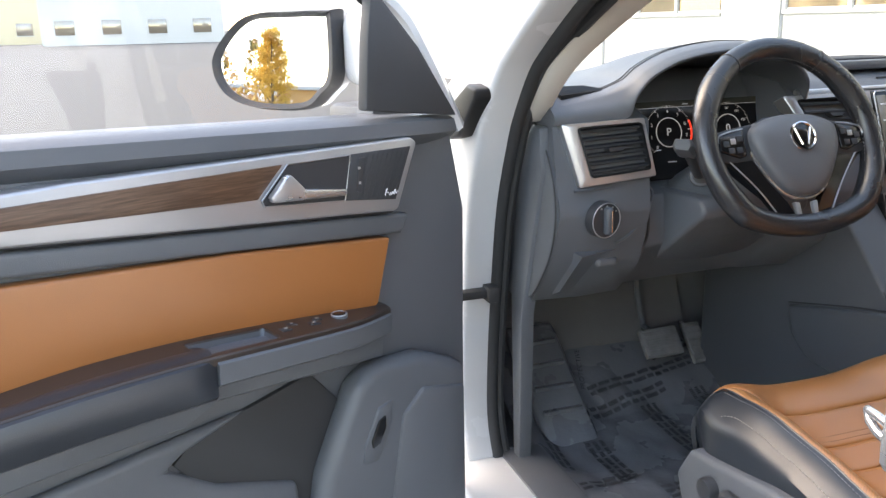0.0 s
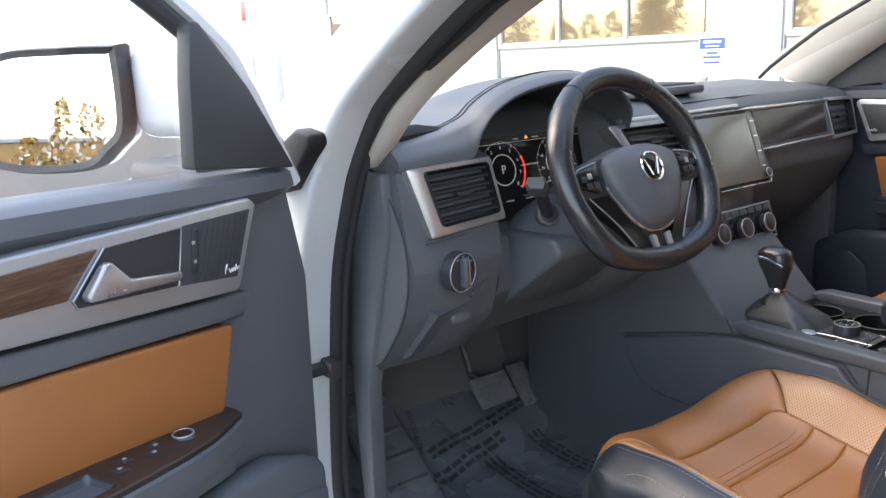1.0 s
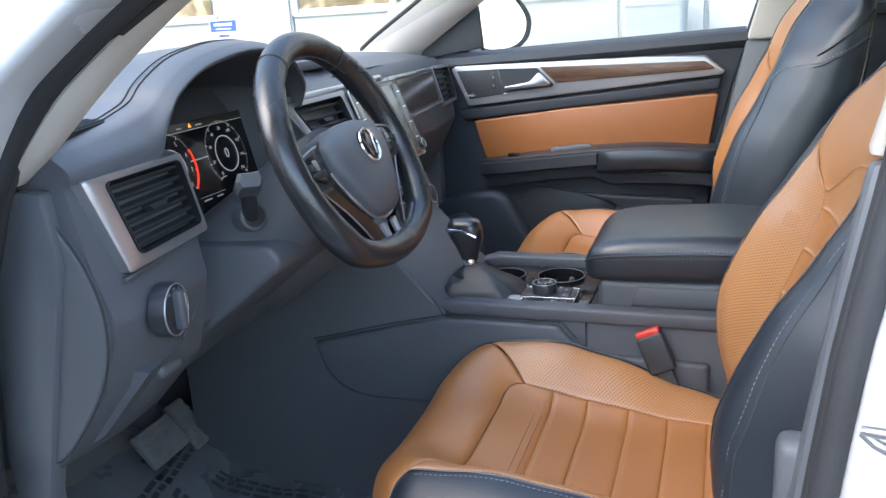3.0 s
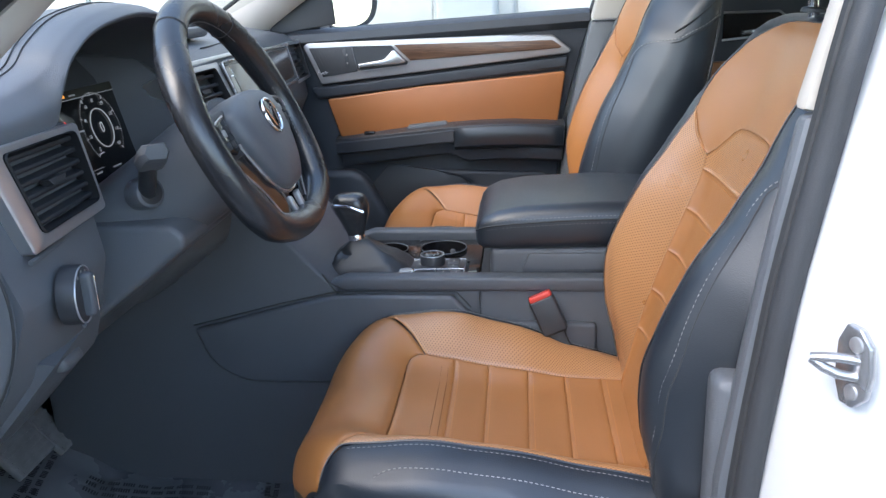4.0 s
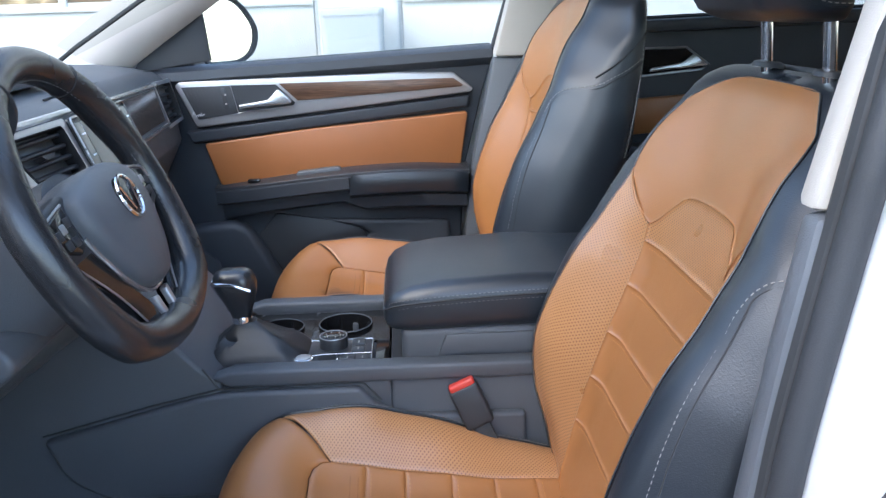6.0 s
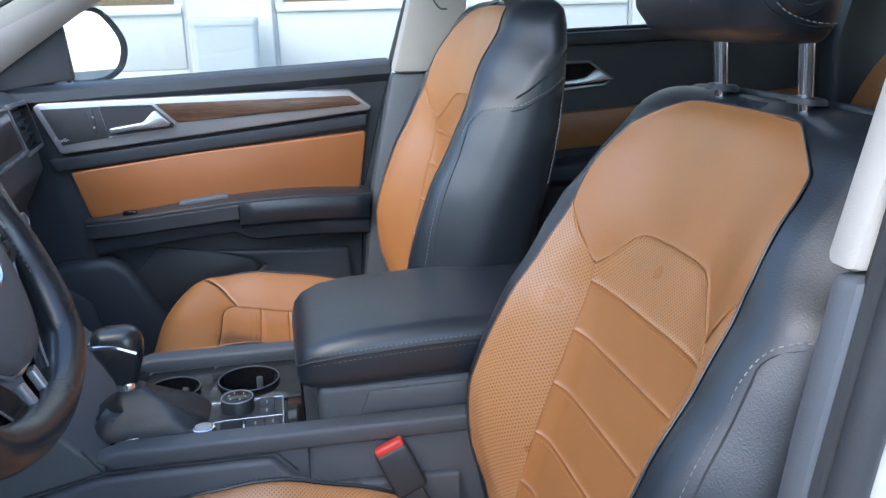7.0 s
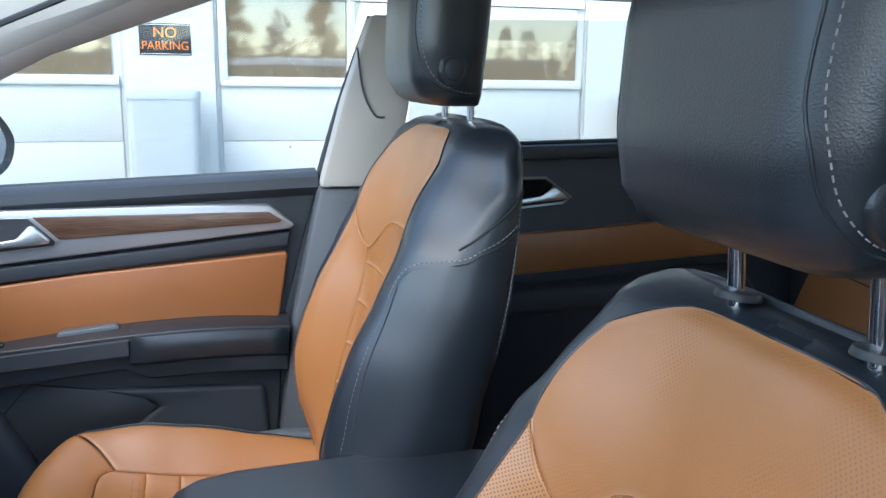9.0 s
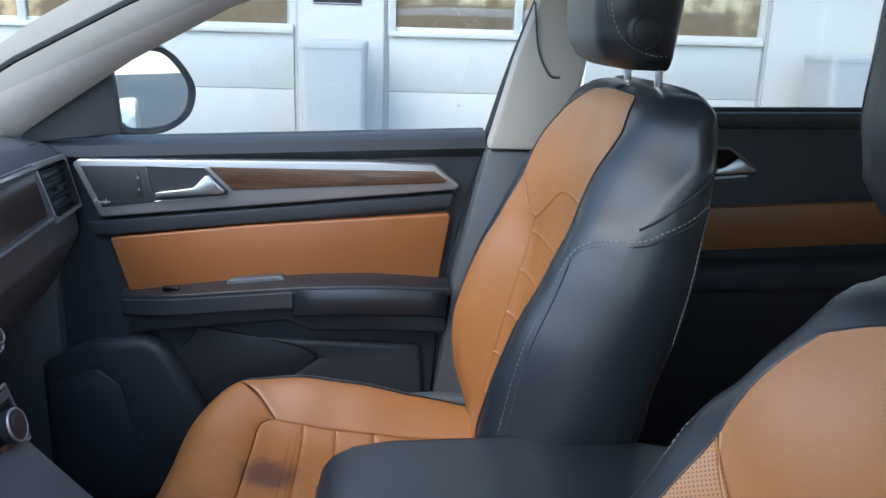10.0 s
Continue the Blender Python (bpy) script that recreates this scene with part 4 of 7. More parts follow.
    part("insert_strip", patch(back_surface, [(u, 0.327) for u, v in insert_top], insert_top, 36, 16, 0.0026, 0.007), TAN_WORN if lean else TAN_HOLES_SHEEN, s, "perforated tan leather insert")
    for sg in (-1, 1):
        lo = [(sg * half_tip, -0.05 + (tip + 0.05) * k / 12) for k in range(13)]
        hi = [(sg * half_back(-0.05 + 0.455 * k / 12), -0.05 + 0.455 * k / 12) for k in range(13)]
        part("bolster", patch(back_surface, lo, hi, 40, 20, 0.0022, 0.007) if sg < 0 else patch(back_surface, hi, lo, 40, 20, 0.0022, 0.007), TAN_WORN if lean else TAN_HOLES_SHEEN, s, "perforated tan side bolster")
        border = hi + [(sg * u, v) for u, v in top_half]
        part("piping", tube(seam(back_surface, border, 90, -0.0008), 0.0012, 6), BLACK_LEATHER, s)
        flip = lambda p, out=0.005: Vector((sg * (p.x + out), p.y, p.z))
        bend = [flip(back_surface(u, v), 0.0) + N * 0.0015 for u, v in ((0.240, 0.380), (0.251, 0.398))] + [flip(side_at(v, q), 0.003) for v, q in ((0.417, 0.12), (0.431, 0.30), (0.443, 0.5), (0.456, 0.7), (0.468, 0.90))]
        rise = lambda extra, drop: smooth_line(seam(back_surface, [(sg * (half_back(v) + extra), v) for v in [0.01 + 0.345 * k / 16 for k in range(17)]], 14, 0.0006) + [p + Vector((0, 0, -drop)) for p in bend], 130)
        part("stitching", stitches(rise(0.040, 0.0)), THREAD, s, "pale contrast stitching")
        part("side_seam", tube(rise(0.046, 0.006), 0.0011, 5), RUBBER, s)
        part("side_seam", tube(smooth_line([flip(side_at(v, q), 0.0025) for v, q in ((0.428, 0.0), (0.444, 0.15), (0.468, 0.4), (0.489, 0.65), (0.507, 0.88))], 24), 0.0014, 6), RUBBER, s)
        part("rear_piping", tube(smooth_line([flip(side_at(v, 0.93), 0.002) for v in (0.30, 0.36, 0.42, 0.48, 0.53, 0.56)], 40), 0.0016, 6), BLACK_LEATHER, s)
        part("rear_stitching", stitches(smooth_line([flip(side_at(v, 0.90), 0.002) for v in (0.30, 0.36, 0.42, 0.48, 0.53, 0.56)], 40)), SOFT_THREAD, s)
    for ob in s.children:
        ob.matrix_local = Matrix.Translation((0, 0.555 - 0.0045 * lean, 0.745)) @ Matrix.Rotation(radians(-lean), 4, "X") @ Matrix.Translation((0, -0.555, -0.745)) @ ob.matrix_local
    # cushion
    rings = []
    for k in range(33):
        v = -0.05 + 0.62 * k / 32
        w = curve1([(-0.05, 0.24), (0.1, 0.258), (0.36, 0.262), (0.42, 0.252), (0.46, 0.243), (0.5, 0.236), (0.57, 0.222)], v)
        rim = curve1([(0, 0.207), (0.41, 0.209), (0.44, 0.220), (0.47, 0.232), (0.50, 0.230), (0.57, 0.216)], v)
        ring = []
        for u in across(rim, w):
            ring.append(cushion_surface(u, v) - Vector((0, 0, 0.006 * (1 - step(abs(u), rim - 0.001, rim + 0.003)))))
        zb = min(curve1([(-0.05, 0.56), (0.5, 0.58), (0.57, 0.64)], v), ring[24].z - 0.005)
        e = ring[-1]
        side = [Vector((w + (0.010 * math.sin(math.pi * q) ** 0.7) * (1 - step(v, 0.36, 0.45)) - 0.035 * q * step(v, 0.38, 0.5), e.y - 0.075 * q * step(v, 0.33, 0.5), e.z + (zb - e.z) * q)) for q in (0.08, 0.2, 0.4, 0.6, 0.8, 1.0)]
        ring += side + [Vector((w * q, ring[24].y - 0.01 - 0.075 * step(v, 0.33, 0.5) + (e.y - ring[24].y + 0.01) * q * q, zb)) for q in (0.7, 0.35, 0, -0.35, -0.7)] + [Vector((-p.x, p.y, p.z)) for p in side[::-1]]
        rings.append(ring)
    part("cushion_base", loft(rings), BLACK_LEATHER, s, "black leather cushion sides")
    cuts = [0.0, 0.055, 0.112, 0.175, 0.236, 0.297, 0.3715]
    nose = [(-0.14, 0.342), (-0.137, 0.356), (-0.128, 0.367), (-0.112, 0.3715), (0, 0.3715), (0.112, 0.3715), (0.128, 0.367), (0.137, 0.356), (0.14, 0.342)]
    for a, b in zip(cuts, cuts[1:]):
        last = b == cuts[-1]
        part("insert_strip", patch(cushion_surface, [(u, a) for u, v in nose] if last else [(-0.14, a), (0.14, a)], nose if last else [(-0.14, b), (0.14, b)], 40, 14, 0.0030, 0.009), front if b > 0.22 else TAN, s)
        if not last:
            part("stitching", stitches(seam(cushion_surface, [(-0.135, b - 0.007), (0.135, b - 0.007)], 30, 0.0)), TAN_THREAD, s)
    for v in (0.306, 0.316):
        part("hole_row", stitches(seam(cushion_surface, [(-0.128, v), (0.128, v)], 30, 0.0004), 0.0018, 0.0030, 0.0006), HOLE_BROWN, s, "row of punched holes")
    part("front_roll", patch(cushion_surface, [(-0.209, 0.422), (-0.18, 0.392)] + nose + [(0.18, 0.392), (0.209, 0.422)], [(-0.238, 0.49), (-0.20, 0.545), (-0.13, 0.562), (-0.06, 0.566), (0, 0.567), (0.06, 0.566), (0.13, 0.562), (0.20, 0.545), (0.238, 0.49)], 72, 28, 0.0060, 0.018), front, s, "smooth tan leather front roll")
    for sg in (-1, 1):
        lo = [(sg * 0.14, 0.342 * k / 10) for k in range(11)]
        hi = [(sg * 0.206, 0.42 * k / 10) for k in range(11)]
        part("bolster", patch(cushion_surface, lo, hi, 40, 20, 0.0024, 0.008) if sg < 0 else patch(cushion_surface, hi, lo, 40, 20, 0.0024, 0.008), TAN_WORN if lean else TAN_HOLES_SHEEN, s, "perforated tan side bolster")
        edge = [(sg * 0.2085, 0.42 * k / 10) for k in range(11)] + [(sg * 0.222, 0.445), (sg * 0.233, 0.47)]
        part("piping", tube(seam(cushion_surface, edge, 60, -0.001), 0.0017, 6), BLACK_LEATHER, s)
        part("stitching", stitches(seam(cushion_surface, [(sg * 0.2165, 0.41 * k / 10) for k in range(11)], 60, 0.0004)), SOFT_THREAD, s)
        top_line = seam(cushion_surface, [(sg * 0.243, 0.02 + 0.32 * k / 10) for k in range(11)], 12, 0.0005)
        e = top_line[-1]
        part("stitching", stitches(smooth_line(top_line + [Vector((e.x + sg * 0.006, e.y + 0.022, e.z - 0.008)), Vector((e.x + sg * 0.010, e.y + 0.034, e.z - 0.030)), Vector((e.x + sg * 0.011, e.y + 0.036, e.z - 0.075))], 60)), THREAD, s)
    # headrest: front pad, side cheeks with round buttons, two posts
    hr = []

    def head_size(a):
        d = curve1([(-1, 0.055), (-0.97, 0.075), (-0.88, 0.094), (-0.7, 0.108), (-0.4, 0.115), (0.3, 0.117), (0.75, 0.108), (0.92, 0.09), (1, 0.06)], a)
        w = curve1([(-1, 0.085), (-0.97, 0.100), (-0.88, 0.114), (-0.7, 0.122), (-0.3, 0.129), (0.4, 0.130), (0.8, 0.122), (0.94, 0.106), (1, 0.08)], a)
        return 0.330 - 0.020 * (a + 1) * 0.5, d, w

    def cheek(y, z):
        """Half the width of the pad at a place of its flank."""
        yr, d, w = head_size((z - 1.448) / 0.116)
        over = y - (yr + d - d * 0.42)
        return w - (d * 0.42 - math.sqrt(max(0, (d * 0.42) ** 2 - over ** 2)) if over > 0 else 0)
    for k in range(33):
        a = -math.cos(math.pi * k / 32)
        yr, d, w = head_size(a)
        hr.append([(x, y, 1.448 + 0.116 * a) for x, y in round_ring(0, yr + d / 2, 2 * w, d, d * 0.42, 8)])
    head = part("headrest", loft(hr), BLACK_LEATHER, s, "padded black leather headrest")
    head.location.z = -drop
    for sg in (-1, 1):
        part("button_ring", disc((sg * 0.1215, 0.382, 1.379), (sg, 0, 0), 0.023, 0.010, bevel=0.006), BLACK_LEATHER, head)
        part("button_groove", tube([(sg * 0.1267, 0.382 + 0.0150 * math.cos(a), 1.379 + 0.0150 * math.sin(a)) for a in (2 * math.pi * k / 32 for k in range(32))], 0.0012, 6, True), RUBBER, head)
        part("button", disc((sg * 0.1252, 0.382, 1.379), (sg, 0, 0), 0.0140, 0.0055, bevel=0.002), BLACK_LEATHER, head)
        line = [Vector((sg * (cheek(p.y, p.z) + 0.0005), p.y, p.z)) for p in smooth_line([Vector((0, y, z)) for y, z in ((0.416, 1.53), (0.425, 1.46), (0.426, 1.42), (0.418, 1.385), (0.400, 1.362), (0.370, 1.351), (0.345, 1.349))], 50)]
        part("stitching", stitches(line), THREAD, head)
        welt = [Vector((sg * (cheek(p.y + 0.005, p.z - 0.003) - 0.0002), p.y + 0.005, p.z - 0.003)) for p in line]
        part("welt", tube(welt, 0.0012, 6), BLACK_LEATHER, head)
    for x in (-0.0735, 0.0735):
        part("post", tube([(x, 0.337, 1.24), (x, 0.346, 1.36)], 0.0068, 14), CHROME, s, "chrome headrest post")
        part("post_collar", disc((x, 0.338, 1.2815), (0, -0.12, 1), 0.018, 0.007, bevel=0.005), DARK_PLASTIC, s)
    part("seat_base", box((-0.22, 0.55, 0.42), (0.22, 0.95, 0.60), 0.02), PLASTIC, s)
    out = -1
    part("side_cover", prism([(0.46, 0.56), (0.46, 0.73), (0.60, 0.742), (0.76, 0.733), (0.935, 0.706), (0.968, 0.65), (0.94, 0.58), (0.5, 0.55)], "x", out * 0.250, out * 0.284, 0.010, 3), PLASTIC, s, "dark plastic seat side cover")
    part("adjuster", box((out * 0.282, 0.735, 0.672), (out * 0.304, 0.835, 0.694), 0.008, 3), DARK_PLASTIC, s, "seat adjuster switch")
    part("recline_knob", disc((out * 0.290, 0.872, 0.672), (out, 0, 0), 0.018, 0.024, bevel=0.004), DARK_PLASTIC, s, "round seat adjuster knob")
    return s


seat("driver_seat", "tan and black leather driver's car seat", (-0.385, 0, 0), TAN)
passenger_seat = seat("passenger_seat", "tan and black leather passenger car seat with a dark stain", (0.385, 0.03, -0.025), TAN_STAINED, 0.022, 4.0)
passenger_seat.scale = (-1, 1, 1.091)


# ---- doors ----
def door(name, label, m, sign, driver):
    """A front door in the frame of a closed door: the right-hand one when sign is 1."""
    d = thing(name, label, "car door", m=m)
    h = 0.784
    # same plastic on both doors; the passenger copy has cabin shade painted in
    SKIN = PLASTIC if driver else SHADED_PLASTIC

    def yz(pts, a, b, bevel=0.0, seg=2):
        return prism(pts, "x", a * sign, b * sign, bevel, seg)

    def sec(rows, close=True):
        """rows: (y, [(x, z), ...])"""
        return loft([[(x * sign, y, z) for x, z in ring] for y, ring in rows])

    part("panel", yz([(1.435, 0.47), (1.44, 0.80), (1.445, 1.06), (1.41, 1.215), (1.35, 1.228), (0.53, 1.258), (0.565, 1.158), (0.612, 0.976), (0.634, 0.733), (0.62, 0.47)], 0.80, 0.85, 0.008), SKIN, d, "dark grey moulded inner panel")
    part("outer_skin", yz([(1.475, 0.44), (1.475, 1.17), (1.42, 1.205), (0.50, 1.225), (0.47, 1.17), (0.47, 0.44)], 0.853, 0.955, 0.03, 3), WHITE, d, "white painted outer skin")
    # soft sill rail along the window
    rows = []
    for y in [1.425 - 0.88 * k / 24 for k in range(25)]:
        zt = 1.224 + (1.42 - y) * 0.042
        e = 0.018 * step(y, 1.36, 1.43)
        rows.append((y, [(h + 0.02 + e, zt - 0.05), (h - 0.006 + e, zt - 0.028), (h - 0.004 + e, zt - 0.008), (h + 0.010 + e, zt), (h + 0.055, zt + 0.004), (h + 0.055, zt - 0.06)]))
    part("sill_rail", sec(rows), SKIN, d, "soft grainy window sill rail")
    # silver band with its inlays
    outer = [(1.312, 1.190), (1.30, 1.199), (0.78, 1.203), (0.640, 1.199), (0.592, 1.160), (0.60, 1.152), (1.262, 1.089), (1.27, 1.092)]
    part("silver_band", yz(outer, h - 0.014, h + 0.02, 0.004, 3), SILVER, d, "satin silver trim band")
    part("switch_plate", yz([(1.296, 1.186), (1.262, 1.108), (1.165, 1.121), (1.178, 1.187)], h - 0.0165, h, 0.001), SAIL, d)
    part("handle_recess", yz([(1.178, 1.187), (1.165, 1.121), (1.030, 1.134), (1.026, 1.143), (1.070, 1.187)], h - 0.0155, h), DARK_PLASTIC, d, "dark handle recess")
    part("wood_inlay", yz([(1.063, 1.188), (1.020, 1.1455), (0.622, 1.166), (0.617, 1.170), (0.641, 1.187)], h - 0.0175, h, 0.0015), WOOD, d, "brown wood inlay")
    lever = part("lever", yz([(1.160, 1.131), (1.161, 1.141), (1.090, 1.151), (1.068, 1.174), (1.060, 1.174), (1.033, 1.147), (1.036, 1.140)], h - 0.030, h - 0.018, 0.003), STEEL, d, "satin metal door release")
    part("lever_stem", yz([(1.075, 1.168), (1.085, 1.150), (1.050, 1.146)], h - 0.019, h - 0.010), DARK_PLASTIC, lever)
    part("lock_switch", yz([(1.203, 1.180), (1.196, 1.130), (1.186, 1.131), (1.192, 1.181)], h - 0.0185, h - 0.015, 0.001), DARK_PLASTIC, d)
    part("recess_edge", tube([(sign * (h - 0.0165), y, z) for y, z in ((1.178, 1.187), (1.165, 1.121), (1.030, 1.134), (1.026, 1.143), (1.070, 1.187))], 0.0013, 5, True), SILVER, d, "thin silver edge")
    for z in (1.168, 1.146):
        part("lock_symbol", yz([(1.194, z), (1.194, z - 0.004), (1.190, z - 0.004), (1.190, z)], h - 0.0192, h - 0.018), THREAD, d)
    mark = [(1.283, 1.118), (1.279, 1.130), (1.274, 1.131), (1.281, 1.125), (1.272, 1.124), (1.268, 1.117), (1.264, 1.123), (1.261, 1.117), (1.257, 1.124), (1.253, 1.117), (1.250, 1.128), (1.247, 1.118), (1.243, 1.123), (1.238, 1.121)]
    part("maker_mark", tube(smooth_line([(sign * (h - 0.0172), (1.253 if driver else 1.262) + (y - 1.262) * (-0.60 if driver else 0.66), 1.119 + (z - 1.121) * 0.75) for y, z in mark], 50), 0.0006, 5), PAPER, d, "pale script-like mark")
    for k in range(9):
        y, e = 1.288 - 0.0095 * k, 0.00165 * k
        part("grille_rib", tube([(sign * (h - 0.0168), y, 1.183), (sign * (h - 0.0168), y - 0.030 + e * 0.4, 1.1115 + e * 0.7)], 0.0005, 4), SAIL, d)
    # ledge under the band, tan leather, armrest
    part("ledge", yz([(1.30, 1.078), (0.60, 1.145), (0.605, 1.115), (1.285, 1.048)], h - 0.004, h + 0.02, 0.006, 3), SKIN, d)
    part("leather_panel", yz([(1.257, 1.046), (1.0, 1.074), (0.612, 1.104), (0.607, 1.098), (0.627, 0.972), (0.93, 0.962), (1.222, 0.940), (1.228, 0.945)], h - 0.006, h + 0.02, 0.005, 3), SHADED_TAN, d, "tan leather door insert")
    ztop = smooth_line([(0.60, 0.970, 0), (0.75, 0.979, 0), (0.88, 0.976, 0), (1.0, 0.966, 0), (1.1, 0.955, 0), (1.235, 0.938, 0), (1.26, 0.934, 0)], 80)
    reach = smooth_line([(0.60, 0.064, 0), (0.75, 0.080, 0), (0.90, 0.080, 0), (1.05, 0.070, 0), (1.15, 0.053, 0), (1.235, 0.020, 0), (1.26, 0.010, 0)], 80)

    def along(line, y):
        for p, q in zip(line, line[1:]):
            if p.x <= y <= q.x:
                return p.y + (q.y - p.y) * (y - p.x) / (q.x - p.x)
        return line[0].y if y < line[0].x else line[-1].y
    y0, y1 = (0.890, 1.012) if driver else (0.925, 1.04)

    def shelf_at(y, u, up=0.0):
        """A place on top of the armrest: u from the leather to the front edge."""
        zt, o = along(ztop, y), along(reach, y)
        dip = step(y, y0, y0 + 0.012) * (1 - step(y, y1 - 0.012, y1)) * step(u, 0.16, 0.28) * (1 - step(u, 0.74, 0.84)) if driver else 0.0
        return Vector((sign * (h - 0.008 - (o - 0.008) * u), y, zt + 0.003 * (1 - u) - 0.026 * dip + up))
    places = sorted({1.24 - 0.63 * k / 50 for k in range(51)} | {y0 + 0.0015 * k for k in range(10)} | {y1 - 0.0015 * k for k in range(10)}, reverse=True)
    cross = [0.0, 0.08, 0.15, 0.17, 0.19, 0.21, 0.23, 0.25, 0.27, 0.30, 0.5, 0.70, 0.73, 0.76, 0.79, 0.82, 0.85, 0.93, 1.0]
    rows = []
    for y in places:
        o, zt = along(reach, y), along(ztop, y)
        rows.append([(sign * (h + 0.02), y, zt + 0.003)] + [shelf_at(y, u) for u in cross] + [(sign * (h - o - 0.002), y, zt - 0.002), (sign * (h - o - 0.002), y, zt - 0.012), (sign * (h + 0.02), y, zt - 0.032)])
    part("armrest_shelf", loft(rows), BROWN_TRIM if driver else DARK_PLASTIC, d, "dark brown armrest trim" if driver else "black armrest trim")
    if driver:
        inner = [y for y in places if y0 + 0.002 <= y <= y1 - 0.002]
        part("pull_cup", loft([[shelf_at(y, u, 0.0012) for u in cross[4:16]] for y in inner], closed_ring=False), CONSOLE_PLASTIC, d, "grab handle cup")
    rows = []
    for y in [1.238 - 0.333 * k / 24 for k in range(25)]:
        zt, o = along(ztop, y) - 0.004, along(reach, y)
        rows.append((y, [(h + 0.02, zt - 0.004), (h - o - 0.001, zt - 0.003), (h - o - 0.006, zt - 0.006), (h - o - 0.004, zt - 0.034), (h - o + 0.002, zt - 0.038), (h + 0.02, zt - 0.040)]))
    part("armrest_face", sec(rows), SKIN, d, "smooth armrest side")
    rows = []
    for k in range(25):
        y = 0.904 - 0.290 * k / 24
        zt, o = along(ztop, y), along(reach, y)
        q = 1 - 0.9 * step(k, 21, 24.5) ** 2
        lead = 0.010 * step(k, 0, 2.5) * q
        rows.append((y, [(h - 0.004, zt - 0.008), (h - o * (0.62 if driver else 0.10), zt + 0.0005 + 0.002 * q), (h - o + 0.014, zt + 0.004 * q), (h - o - lead * 0.7, zt - 0.005), (h - o - lead * 1.2, zt - 0.018), (h - o - lead * 1.2, zt - 0.036), (h - o - lead * 0.6, zt - 0.054), (h - o + 0.012, zt - 0.064), (h + 0.005, zt - 0.068)]))
    part("elbow_pad", sec(rows), BLACK_LEATHER, d, "padded black elbow rest")
    rows = []
    for y in [1.225 - 0.61 * k / 24 for k in range(25)]:
        zt, o = along(ztop, y) - 0.040 - 0.024 * step(0.905 - y, 0, 0.02), along(reach, y)
        rows.append((y, [(h + 0.02, zt), (h - o * 0.62, zt - 0.002), (h - o * 0.66, zt - 0.008), (h - o * 0.58, zt - 0.034), (h - o * 0.45, zt - 0.040), (h + 0.02, zt - 0.046)]))
    part("lower_rail", sec(rows), SKIN, d)
    if driver:
        zt = along(ztop, 1.135)
        part("mirror_knob", disc((sign * (h - 0.026), 1.135, zt + 0.002), (0, 0, 1), 0.0125, 0.008, bevel=0.002), PLASTIC2, d, "mirror adjuster knob")
        part("knob_cap", disc((sign * (h - 0.026), 1.135, zt + 0.0055), (0, 0, 1), 0.0095, 0.003, bevel=0.001), GLOSS, d)
        part("knob_ring", tube([(sign * (h - 0.026) + 0.0118 * math.cos(a), 1.135 + 0.0118 * math.sin(a), zt + 0.006) for a in (2 * math.pi * k / 24 for k in range(24))], 0.0011, 6, True), SILVER, d)
        for y, x in ((1.035, 0.040), (1.055, 0.024), (1.085, 0.036), (1.10, 0.021)):
            zt = along(ztop, y)
            sw = part("window_switch", prism([(y - 0.010, zt - 0.002), (y - 0.010, zt + 0.0040), (y + 0.003, zt + 0.003), (y + 0.011, zt - 0.002)], "x", sign * (h - x - 0.0065), sign * (h - x + 0.0065), 0.001), DARK_PLASTIC, d)
            part("switch_mark", box((sign * (h - x - 0.002), y - 0.004, zt + 0.0035), (sign * (h - x + 0.002), y + 0.0, zt + 0.0042), 0.0), THREAD, sw, smooth=False)
    else:
        part("window_switch", box((sign * (h - 0.040), 1.125, 0.950), (sign * (h - 0.026), 1.155, 0.9605), 0.003), GLOSS, d)
        part("pull_handle", prism([(0.925, 0.950), (0.925, 0.979), (0.932, 0.983), (1.030, 0.974), (1.036, 0.969), (1.036, 0.945)], "x", sign * (h - 0.034), sign * (h - 0.012), 0.004, 3), PLASTIC, d, "grey pull handle block")
    # map pocket, speaker bulge
    part("pocket_edge", yz([(0.99, 0.845), (0.885, 0.815), (0.86, 0.80), (0.93, 0.75), (1.06, 0.70), (1.07, 0.50), (0.66, 0.50), (0.65, 0.70), (0.66, 0.83)], h - 0.002, h + 0.02, 0.012, 3), SKIN, d)
    # flat dark plate: the shade inside the pocket is put into its colour
    part("pocket", yz([(1.10, 0.862), (0.905, 0.828), (0.872, 0.80), (0.915, 0.745), (1.04, 0.69), (1.06, 0.56), (1.15, 0.52), (1.22, 0.72)], h + 0.008, h + 0.02, 0.003), RUBBER if driver else DARK_PLASTIC, d, "map pocket plate, coloured dark for the recess shade")
    part("speaker_housing", yz([(1.40, 0.80), (1.30, 0.845), (1.20, 0.852), (1.16, 0.835), (1.09, 0.70), (1.05, 0.50), (1.40, 0.50)], h - 0.032, h + 0.02, 0.022, 4), SKIN, d)
    part("speaker_grille", yz([(1.385, 0.765), (1.29, 0.79), (1.245, 0.755), (1.215, 0.60), (1.22, 0.51), (1.385, 0.51)], h - 0.038, h - 0.02, 0.006), SKIN, d, "speaker grille")
    if driver:
        plate = part("boot_switch_plate", yz([(1.225, 0.79), (1.195, 0.785), (1.165, 0.73), (1.16, 0.70), (1.19, 0.695), (1.215, 0.74)], h - 0.036, h - 0.028, 0.003), PLASTIC2, d)
